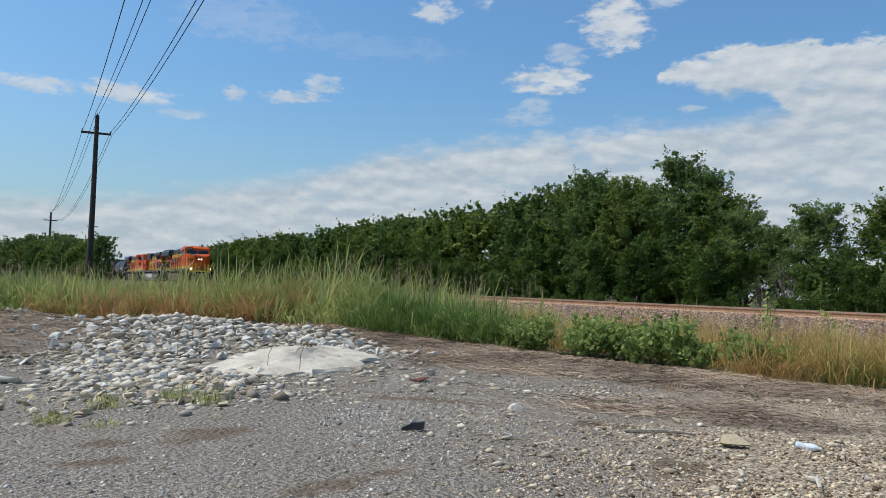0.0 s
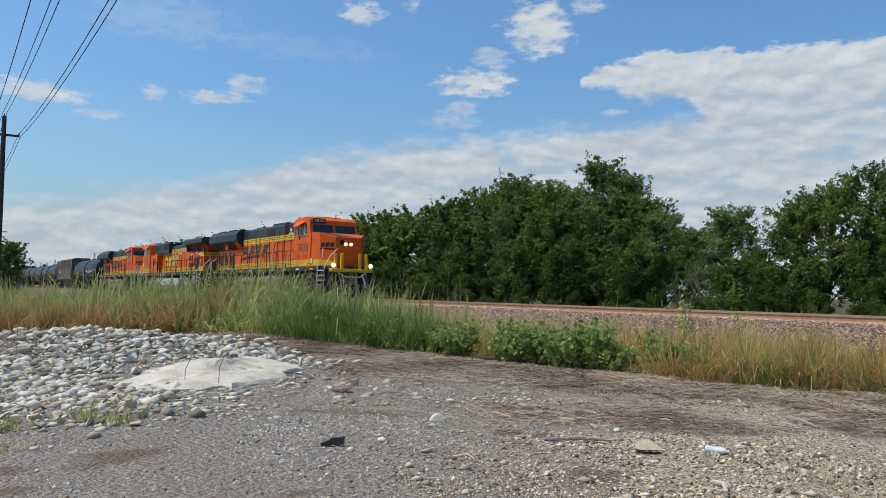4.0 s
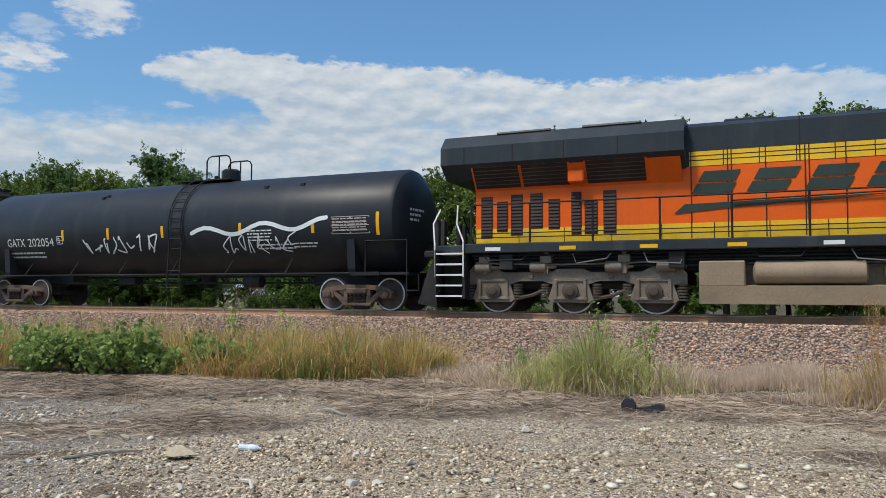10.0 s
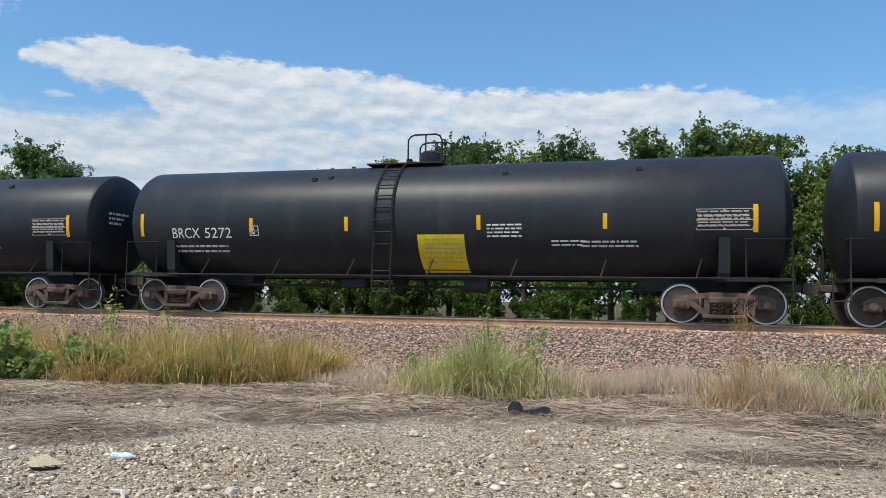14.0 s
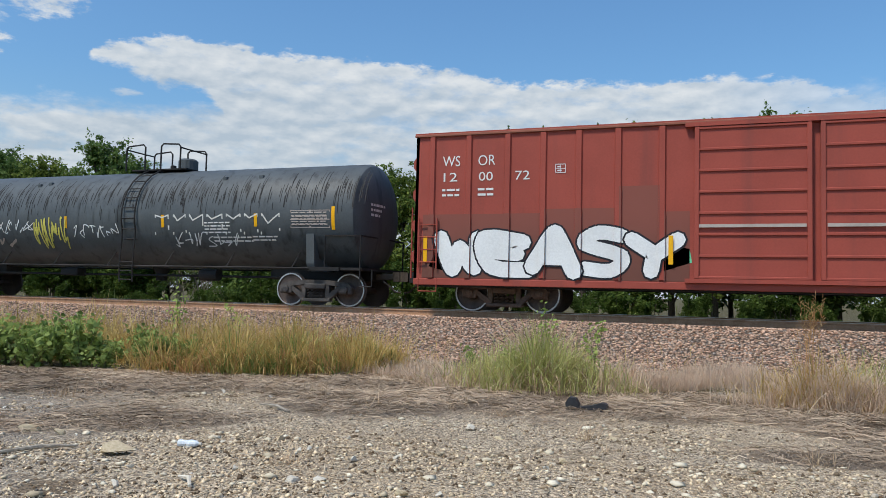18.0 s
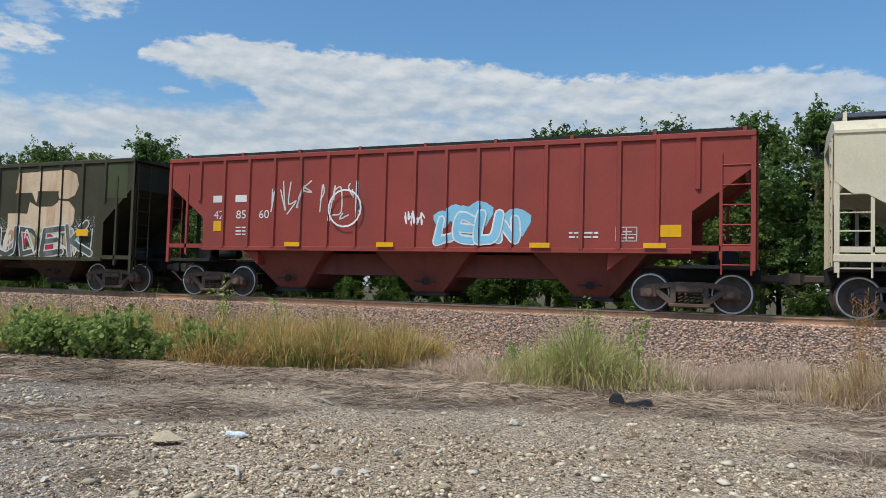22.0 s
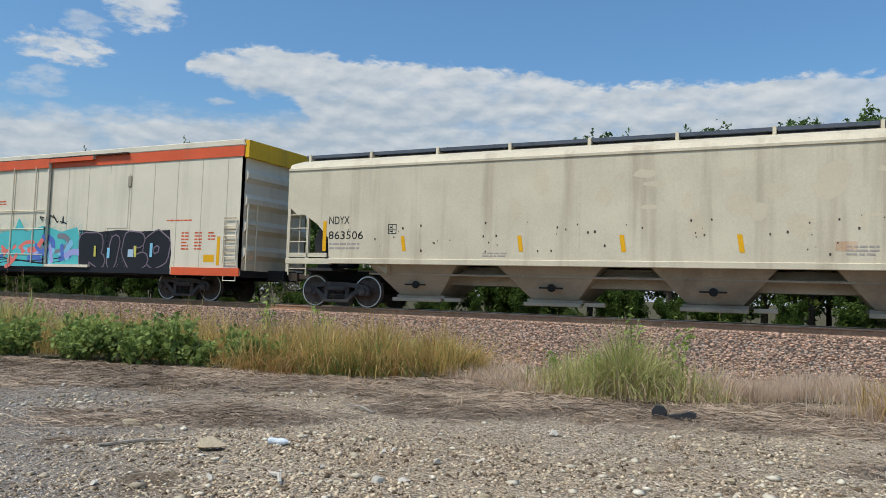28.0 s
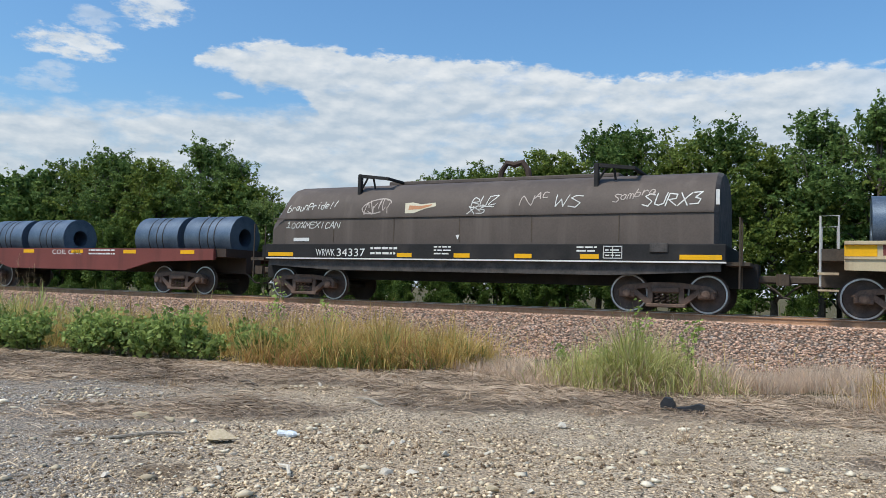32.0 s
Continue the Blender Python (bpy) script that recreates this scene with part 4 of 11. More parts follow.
# small hand-written letters, for chalk
STROKES.update({"b": [[(0.1, 1), (0.05, 0), (0.8, 0.05), (0.85, 0.5), (0.1, 0.5)]], "r": [[(0.1, 0.62), (0.15, 0)], [(0.12, 0.4), (0.5, 0.62), (0.9, 0.5)]], "a": [[(0.85, 0.55), (0.3, 0.62), (0.05, 0.2), (0.5, 0), (0.85, 0.5), (0.9, 0)]],
                "u": [[(0.05, 0.6), (0.15, 0.05), (0.8, 0.1), (0.85, 0.6), (0.9, 0)]], "n": [[(0.05, 0), (0.1, 0.6), (0.5, 0.62), (0.85, 0.45), (0.9, 0)]], "i": [[(0.5, 0.6), (0.5, 0)], [(0.5, 0.8), (0.52, 0.88)]], "d": [[(0.85, 1), (0.85, 0), (0.15, 0.05), (0.1, 0.5), (0.8, 0.5)]],
                "e": [[(0.1, 0.32), (0.85, 0.36), (0.7, 0.62), (0.2, 0.55), (0.1, 0.1), (0.85, 0.05)]], "o": [[(0.5, 0.62), (0.1, 0.4), (0.3, 0), (0.8, 0.1), (0.85, 0.5), (0.5, 0.62)]], "m": [[(0, 0), (0.05, 0.6), (0.45, 0.5), (0.5, 0.05), (0.55, 0.55), (0.95, 0.5), (1, 0)]],
                "X": [[(0, 1), (1, 0)], [(1, 1), (0, 0)]], "0": [[(0.5, 1), (0.1, 0.7), (0.15, 0.2), (0.5, 0), (0.9, 0.3), (0.85, 0.8), (0.5, 1)]], "%": [[(0.9, 1), (0.1, 0)], [(0.2, 0.95), (0.05, 0.75), (0.3, 0.7), (0.2, 0.95)], [(0.8, 0.3), (0.65, 0.1), (0.95, 0.05), (0.8, 0.3)]],
                "!": [[(0.5, 1), (0.45, 0.3)], [(0.45, 0.1), (0.45, 0.02)]], "3": [[(0.05, 0.95), (0.9, 1), (0.35, 0.55), (0.95, 0.4), (0.8, 0.05), (0.05, 0)]], "Z": [[(0, 0.9), (0.95, 1), (0.05, 0.05), (1, 0.1)]], "C": [[(0.9, 0.9), (0.3, 1), (0.05, 0.5), (0.3, 0), (0.95, 0.1)]]})


def curved(pts, n=3):
    """The same stroke with its corners rounded, as a quick arm draws it."""
    if len(pts) < 4:
        return pts
    out = []
    for i in range(len(pts) - 1):
        p0, p1, p2, p3 = pts[max(i - 1, 0)], pts[i], pts[i + 1], pts[min(i + 2, len(pts) - 1)]
        for k in range(n):
            t = k / n
            out.append(tuple(0.5 * (2 * p1[j] + (p2[j] - p0[j]) * t + (2 * p0[j] - 5 * p1[j] + 4 * p2[j] - p3[j]) * t * t + (3 * p1[j] - p0[j] - 3 * p2[j] + p3[j]) * t ** 3) for j in (0, 1)))
    return out + [pts[-1]]


def ribbon(sh, pts, r, skin, lift=0.0):
    """A sprayed line of half-width r with round joints; each stroke lies a hair above the last."""
    for i, ((a, b), (c, d)) in enumerate(zip(pts, pts[1:])):
        ln = math.hypot(c - a, d - b) or 1e-6
        nx, nz = -(d - b) / ln * r, (c - a) / ln * r
        quad = [(a + nx, b + nz), (a - nx, b - nz), (c - nx, d - nz), (c + nx, d + nz)]
        sh.add([(x, skin(x, z) - lift - 0.00008 * i, z) for x, z in quad], [(0, 1, 2, 3)])
    for i, (a, b) in enumerate(pts):
        ring = [(a + r * math.cos(w * math.pi / 4), b + r * math.sin(w * math.pi / 4)) for w in range(8)]
        sh.add([(x, skin(x, z) - lift - 0.00008 * i - 0.00004, z) for x, z in ring], [tuple(range(8))])
    return sh


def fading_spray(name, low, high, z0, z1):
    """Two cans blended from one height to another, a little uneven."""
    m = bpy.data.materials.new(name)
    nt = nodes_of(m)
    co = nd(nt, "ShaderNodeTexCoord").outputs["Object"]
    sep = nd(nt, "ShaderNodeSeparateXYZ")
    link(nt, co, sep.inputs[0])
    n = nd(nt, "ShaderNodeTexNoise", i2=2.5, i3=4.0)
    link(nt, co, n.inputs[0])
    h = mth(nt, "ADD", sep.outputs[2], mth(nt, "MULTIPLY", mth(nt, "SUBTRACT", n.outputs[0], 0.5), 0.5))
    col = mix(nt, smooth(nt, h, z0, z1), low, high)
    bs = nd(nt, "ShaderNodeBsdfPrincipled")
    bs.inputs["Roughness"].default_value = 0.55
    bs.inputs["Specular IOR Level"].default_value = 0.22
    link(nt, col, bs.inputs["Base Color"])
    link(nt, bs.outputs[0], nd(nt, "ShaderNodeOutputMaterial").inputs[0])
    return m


SPRAY["red fading to black"] = fading_spray("spray_red_black", (0.02, 0.02, 0.03), (0.50, 0.03, 0.06), 1.2, 1.4)
SPRAY["pale fading to violet"] = fading_spray("spray_dusk", (0.24, 0.22, 0.50), (0.55, 0.62, 0.66), 1.1, 1.9)
SPRAY["pink fading to green"] = fading_spray("spray_meadow", (0.52, 0.36, 0.46), (0.42, 0.50, 0.30), 1.4, 1.7)
SPRAY["pale blue"] = paint("spray_pale_blue", (0.42, 0.55, 0.64), 0.5, (0.5, 0.42, 0.55), 0.4, 0.12)
SPRAY["chalk"] = paint("spray_chalk", (0.62, 0.61, 0.57), 0.6, (0.30, 0.29, 0.26), 0.5, 0.12)
SPRAY["smoke"] = paint("spray_smoke", (0.085, 0.085, 0.075), 0.6, (0.36, 0.34, 0.30), 0.5, 0.2)
SPRAY["muddy colours"] = fading_spray("spray_muddy", (0.42, 0.19, 0.07), (0.40, 0.33, 0.17), 1.25, 1.75)
SPRAY["mauve"] = paint("spray_mauve", (0.24, 0.18, 0.22), 0.6, (0.08, 0.08, 0.08), 0.5, 0.12)
SPRAY["faded orange"] = paint("spray_faded_orange", (0.52, 0.24, 0.12), 0.6, (0.5, 0.42, 0.3), 0.5, 0.15)


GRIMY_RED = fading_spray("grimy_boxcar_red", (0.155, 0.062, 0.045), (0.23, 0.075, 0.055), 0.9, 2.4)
RELIEF = {}  # by car: strips of the side wall (x0, x1, depth), from end to end


def set_relief(car, half, wall, bumps):
    """Note how far posts and doors stand out, so that paint can follow them."""
    cuts = [-half - 2]
    strips = []
    for x0, x1, y in sorted(bumps):
        strips += [(cuts[-1], x0, wall), (x0, x1, y)]
        cuts.append(x1)
    RELIEF[car.name] = strips + [(cuts[-1], half + 2, wall)]


def drape(sh, car, skin):
    """Cut a flat painted shape at the posts and lay every piece on what is behind it."""
    if car.name not in RELIEF:
        return sh
    out = Shape()
    for face in sh.f:
        pts = [sh.v[i] for i in face]
        lo, hi = min(q[0] for q in pts), max(q[0] for q in pts)
        for x0, x1, depth in RELIEF[car.name]:
            if x1 <= lo or x0 >= hi or x1 - x0 < 1e-4:
                continue
            poly = pts
            for edge, sign in ((x0, 1), (x1, -1)):
                keep = []
                for a, b in zip(poly, poly[1:] + poly[:1]):
                    ia, ib = (a[0] - edge) * sign >= 0, (b[0] - edge) * sign >= 0
                    if ia:
                        keep.append(a)
                    if ia != ib:
                        t = (edge - a[0]) / (b[0] - a[0])
                        keep.append(tuple(a[i] + (b[i] - a[i]) * t for i in range(3)))
                poly = keep
                if len(poly) < 3:
                    break
            if len(poly) >= 3:
                out.add([(x, depth - 0.003 + y - skin(x, z), z) for x, y, z in poly], [tuple(range(len(poly)))])
    return out


def sprayed_word(car, letters, x0, x1, z0, z1, thick, fill, edge, skin, seed=0, cloud=None, spread=0.0, halo=0.0, line=None, width=0.94, square=False):
    """Outlined letters, one over the other as the can left them."""
    rng = random.Random(seed)
    body, rim, glow, thin = Shape(), Shape(), Shape(), Shape()
    n = len(letters)
    pitch = (x1 - x0) / n
    for k, ch in enumerate(letters):
        lx, lw = x0 + pitch * (k + 0.03) + rng.uniform(-0.04, 0.04), pitch * width
        zz0, zz1 = z0 + rng.uniform(0, 0.12) + thick, z1 - rng.uniform(0, 0.18) - thick
        lean, tilt = rng.uniform(-0.2, 0.2), rng.uniform(-0.12, 0.12)
        o = 0.009 * (k % 3)
        for stroke in STROKES[ch]:
            pts = [(lx + thick * 0.5 + (lw - thick) * u + lean * (v - 0.5) + rng.uniform(-0.03, 0.03), zz0 + (zz1 - zz0) * v + tilt * (u - 0.5) + rng.uniform(-0.03, 0.03)) for u, v in stroke]
            pts = pts if square else curved(pts)
            w = thick * rng.uniform(0.85, 1.12)
            ribbon(body, pts, w, skin, 0.009 + o)
            if line:
                ribbon(thin, pts, w + 0.028, skin, 0.006 + o)
            ribbon(rim, pts, w + (0.075 if line else 0.045), skin, 0.003 + o)
            if halo:
                ribbon(glow, pts, w + 0.045 + halo, skin, 0.0)
    if cloud:
        sh = Shape()
        for k in range(int((x1 - x0) * 3)):
            cx, cz, r = rng.uniform(x0 - spread, x1 + spread), rng.uniform(z0 + 0.1, z1 - 0.05), rng.uniform(0.16, 0.4)
            ring = [(cx + r * (1 + 0.2 * math.sin(3 * w)) * math.cos(w), max(cz + r * math.sin(w), z0 - 0.05)) for w in (i * math.pi / 6 for i in range(12))]
            sh.add([(a, skin(a, b) - 0.0001 * (k % 25), b) for a, b in ring], [tuple(range(12))])
        part("sprayed_cloud", drape(sh, car, skin), SPRAY[cloud], car)
    if halo:
        part("sprayed_halo", drape(glow, car, skin), SPRAY["white"], car)
    part("sprayed_edge", drape(rim, car, skin), SPRAY[edge], car)
    if line:
        part("sprayed_outline", drape(thin, car, skin), SPRAY[line], car)
    part("sprayed_lettering", drape(body, car, skin), SPRAY[fill], car, "sprayed %s letters with a %s edge" % (fill, edge))


def spray_mist(car, x0, x1, z0, z1, count, colour, skin, seed):
    """Specks of overspray, dense at the foot and thinning upwards."""
    rng = random.Random(seed)
    sh = Shape()
    for k in range(count):
        x, z, r = rng.uniform(x0, x1), z0 + (z1 - z0) * rng.random() ** 2.2, rng.uniform(0.004, 0.014)
        sh.add([(x + r * math.cos(w), skin(x, z) - 0.00002 * (k % 40), z + r * math.sin(w)) for w in (0.3, 1.5, 2.8, 4.1, 5.3)], [(0, 1, 2, 3, 4)])
    tagged(part("overspray", drape(sh, car, skin), SPRAY[colour], car), kind="stuff")


def swoosh(car, x, z, w, h, r, colour, skin, seed):
    """One broad bent stroke of a can."""
    rng = random.Random(seed)
    pts = [(x + w * t + rng.uniform(-0.08, 0.08), z + h * t + 0.12 * math.sin(3 * t + seed)) for t in (0, 0.35, 0.7, 1.0)]
    part("sprayed_stroke", drape(ribbon(Shape(), curved(pts, 4), r, skin, 0.0006 * (seed % 12)), car, skin), SPRAY[colour], car)


def scribble(car, x, z, w, h, material, skin, seed, r=0.022, loops=7):
    """A thin tag of looping strokes."""
    rng = random.Random(seed)
    sh = Shape()
    a = x
    for k in range(loops):
        pts = [(a + rng.uniform(0, w / loops * 1.3), z + h * rng.uniform(0, 1)) for _ in range(4)]
        ribbon(sh, curved(pts, 4), r, skin, 0.003 + 0.0003 * k)
        a += w / loops
    tagged(part("thin_tag", drape(sh, car, skin), material, car), kind="stuff")


def chalk_word(car, letters, x0, z0, x1, z1, h, material, skin, seed=0, r=0.012, angular=False):
    """One line of hand-drawn thin letters, from its lower left corner to its lower right."""
    rng = random.Random(seed)
    sh = Shape()
    n = len(letters)
    for k, ch in enumerate(letters):
        if ch == " ":
            continue
        u0, lw = (k + 0.08) / n, (x1 - x0) / n * 0.84
        lx, lz = x0 + (x1 - x0) * u0, z0 + (z1 - z0) * u0 + rng.uniform(-0.02, 0.02)
        for stroke in STROKES[ch]:
            pts = [(lx + lw * u + 0.06 * (v - 0.5) * h / 0.2 + rng.uniform(-0.008, 0.008), lz + h * v + rng.uniform(-0.008, 0.008)) for u, v in stroke]
            line = pts if angular else curved(pts)
            steps = [(a + (c - a) * t / 6, b + (d - b) * t / 6) for (a, b), (c, d) in zip(line, line[1:]) for t in range(6)] + [line[-1]]
            ribbon(sh, steps, r, skin, 0.004)
    tagged(part("chalk_writing", sh, material, car), kind="stuff")


# ---- running gear ----
def two_tone(name, a, ma, b, mb):
    me = bpy.data.meshes.new(name)
    n = len(a.v)
    me.from_pydata(a.v + b.v, [], a.f + [tuple(n + i for i in f) for f in b.f])
    me.materials.append(ma)
    me.materials.append(mb)
    me.polygons.foreach_set("material_index", [0] * len(a.f) + [1] * len(b.f))
    bm = bmesh.new()
    bm.from_mesh(me)
    bmesh.ops.recalc_face_normals(bm, faces=bm.faces)
    bm.to_mesh(me)
    bm.free()
    me.shade_smooth()
    me.set_sharp_from_angle(angle=radians(35))
    return me


def wheel_mesh(r, name):
    plate = Shape()
    plate.lathe([(0.035, r + 0.028), (0.022, r + 0.028), (0.018, r), (-0.05, r - 0.008), (-0.052, r - 0.05), (-0.03, r - 0.07), (-0.005, r * 0.5), (-0.03, r * 0.36), (-0.06, r * 0.33), (-0.06, 0.08), (-0.09, 0.07)], (0, 0, 0), "y", 28)
    rim = Shape()
    n = 32
    for r0, r1, y0, y1 in ((r - 0.048, r - 0.010, -0.0545, -0.0535),):
        v = [(r0 * math.cos(2 * math.pi * k / n), y0, r0 * math.sin(2 * math.pi * k / n)) for k in range(n)] + [(r1 * math.cos(2 * math.pi * k / n), y1, r1 * math.sin(2 * math.pi * k / n)) for k in range(n)]
        rim.add(v, [(k, (k + 1) % n, n + (k + 1) % n, n + k) for k in range(n)])
    return two_tone(name, plate, WHEEL, rim, RIM)


WHEEL_R = 0.457
FREIGHT_WHEEL = wheel_mesh(WHEEL_R, "wheel")
ENGINE_WHEEL = wheel_mesh(0.53, "engine_wheel")
AXLE = Shape().tube([(0, -0.8, 0), (0, 0.8, 0)], 0.08, 10).mesh("axle", WHEEL, 40)


def side_frame_shape():
    sh = Shape()
    # a cast truss: top chord, two diagonals, bottom chord, pedestal jaws
    sh.prism([(-1.16, 0.50), (-0.98, 0.64), (-0.3, 0.72), (0.3, 0.72), (0.98, 0.64), (1.16, 0.50), (0.9, 0.52), (0.3, 0.60), (-0.3, 0.60), (-0.9, 0.52)], -0.09, 0.09, "y")
    for s in (-1, 1):
        sh.prism([(s * 0.70, 0.55), (s * 0.88, 0.55), (s * 0.42, 0.18), (s * 0.30, 0.26)], -0.08, 0.08, "y")
        sh.prism([(s * 0.30, 0.20), (s * 0.42, 0.20), (s * 0.42, 0.64), (s * 0.30, 0.64)], -0.07, 0.07, "y")
        sh.box(s * 0.72, s * 1.10, -0.10, 0.10, 0.34, 0.56, 0.03)
        sh.lathe([(-0.17, 0.06), (-0.155, 0.10), (-0.06, 0.11), (0.05, 0.11)], (s * 0.91, 0, WHEEL_R), "y", 12)
    sh.box(-0.46, 0.46, -0.10, 0.10, 0.13, 0.22, 0.02)
    return sh


def spring_shape():
    sh = Shape()
    for k in (-0.2, -0.07, 0.07, 0.2):
        pts = [(k + 0.055 * math.cos(a), 0.07 * math.sin(a) - 0.04, 0.22 + 0.013 * a) for a in np.arange(0, 6 * math.pi, math.pi / 3)]
        sh.tube(pts, 0.014, 4)
    sh.box(-0.32, 0.32, -0.13, 0.1, 0.47, 0.62, 0.03)
    return sh


FRAMES = {RUST: side_frame_shape().mesh("side_frame", RUST), GRAPHITE: side_frame_shape().mesh("side_frame", GRAPHITE)}
SPRINGS = {RUST: spring_shape().mesh("springs", RUST), GRAPHITE: spring_shape().mesh("springs", GRAPHITE)}
BOLSTERS = {m: Shape().box(-0.2, 0.2, -1.05, 1.05, 0.46, 0.70, 0.04).box(-0.3, 0.3, -0.3, 0.3, 0.66, 0.80, 0.04).mesh("truck", m) for m in (RUST, GRAPHITE)}
WB = 1.82


def truck(car, x, m):
    t = part("truck", BOLSTERS[m], m, car)
    t.location = (x, 0, 0)
    for side in (-1, 1):
        part("side_frame", FRAMES[m], m, t).location = (0, side * 1.0, 0)
        part("spring_set", SPRINGS[m], m, t).location = (0, side * 1.0, 0)
    for k in (-1, 1):
        part("axle", AXLE, WHEEL, t).location = (k * WB / 2, 0, WHEEL_R)
        for side in (-1, 1):
            w = part("wheel", FREIGHT_WHEEL, WHEEL, t)
            w.location = (k * WB / 2, side * 0.77, WHEEL_R)
            if side > 0:
                w.rotation_euler = (0, 0, math.pi)


def coupler_shape():
    sh = Shape()
    sh.box(-0.75, 0.0, -0.09, 0.09, 0.76, 0.94, 0.03)
    sh.prism([(-0.02, -0.16), (0.16, -0.17), (0.24, -0.08), (0.18, 0.0), (0.26, 0.10), (0.16, 0.19), (-0.02, 0.16)], 0.72, 0.98, "z")
    sh.tube([(-0.25, -0.32, 0.72), (-0.08, -0.32, 0.62), (0.1, -0.28, 0.44), (0.24, -0.2, 0.42)], 0.028, 6)
    return sh


COUPLER = coupler_shape().mesh("coupler", UNDER_BROWN, 40)


def couplers(car, half):
    for s in (-1, 1):
        c = part("coupler", COUPLER, UNDER_BROWN, car)
        c.location = (s * (half - 0.18), 0, 0)
        c.rotation_euler = (0, 0, 0 if s > 0 else math.pi)


def ladder(car, x0, x1, y, z0, z1, rungs, material, r=0.016, along="x", name="ladder"):
    sh = Shape()
    a = (lambda u: (u, y)) if along == "x" else (lambda u: (y, u))
    for u in (x0, x1):
        sh.tube([(*a(u), z0), (*a(u), z1)], r * 1.3, 6)
    for k in range(rungs):
        z = z0 + (z1 - z0) * (k + 0.5) / rungs
        sh.tube([(*a(x0), z), (*a(x1), z)], r, 5)
    return part(name, sh, material, car)


def bars_y(sh, xs, y0, y1, z0, z1, w):
    for x in xs:
        sh.box(x - w / 2, x + w / 2, y0, y1, z0, z1)
    return sh


def railcar(name, label, s, group="freight cars of the train"):
    car = thing(name, label, "rail car" if name != "locomotive" else "locomotive", group if name != "locomotive" else "locomotives at the head of the train")
    MOVES.append((car, s))
    return car


MOVES = []


# ---- locomotives ----
AXLES = (-1.98, 0.0, 1.98)


def engine_truck_parts(m, dark):
    """Cast side frame, spring stack, journal and brake cylinder of a six-wheel truck."""
    frame_m = Shape()
    top = [(-2.72, 0.98), (-2.5, 1.16), (-2.0, 1.16), (-1.7, 1.02), (-0.5, 1.02), (-0.3, 1.10), (0.3, 1.10), (0.5, 1.02), (1.7, 1.02), (2.0, 1.16), (2.5, 1.16), (2.72, 0.98)]
    low = [(2.72, 0.72)]
    for a in (1.98, 0.0, -1.98):
        low += [(a + 0.44, 0.72), (a + 0.56, 0.36), (a + 0.46, 0.28), (a - 0.46, 0.28), (a - 0.56, 0.36), (a - 0.44, 0.72)]
        if a > -1.9:
            low += [(a - 0.7, 0.80), (a - 1.28, 0.80)]
    low += [(-2.72, 0.72)]
    frame_m.prism(top + low, -0.06, 0.09, "y")
    for a in AXLES:
        frame_m.box(a - 0.42, a + 0.42, -0.10, -0.05, 0.34, 0.42, 0.015)
        frame_m.box(a - 0.38, a + 0.38, -0.09, -0.05, 0.78, 0.86, 0.015)
        for b in (-0.36, 0.36):
            frame_m.box(a + b - 0.04, a + b + 0.04, -0.11, -0.05, 0.34, 0.84, 0.015)
    for a in (-0.99, 0.99):
        frame_m.lathe([(-0.09, 0.05), (-0.05, 0.07)], (a, 0, 0.91), "y", 10)
    spring = Shape()
    for k in range(6):
        spring.lathe([(0.34 + 0.07 * k, 0.125), (0.385 + 0.07 * k, 0.125)], (0, 0, 0), "z", 10)
    journal = Shape().lathe([(-0.20, 0.05), (-0.19, 0.10), (-0.15, 0.13), (-0.13, 0.20), (-0.05, 0.20)], (0, 0, 0.56), "y", 16)
    brake = Shape().lathe([(-0.26, 0.05), (-0.22, 0.13), (0.16, 0.13), (0.20, 0.06), (0.42, 0.03)], (0, -0.12, 1.14), "x", 12)
    pipe = Shape().tube([(-2.6, -0.13, 1.05), (-2.4, -0.15, 1.26), (-1.4, -0.15, 1.22), (-0.2, -0.15, 1.2), (1.4, -0.15, 1.22), (2.45, -0.15, 1.28), (2.65, -0.13, 1.05)], 0.022, 5)
    rod = Shape().tube([(0.55, -0.03, 0.36), (1.0, -0.06, 0.45), (1.42, -0.03, 0.62)], 0.045, 6)
    return [frame_m.mesh("side_frame", m, 30), spring.mesh("spring", dark, 40), journal.mesh("journal_box", dark, 40), brake.mesh("brake_cylinder", m, 40), pipe.mesh("brake_pipe", m), rod.mesh("brake_rod", dark)]


ENGINE_GEAR = {}


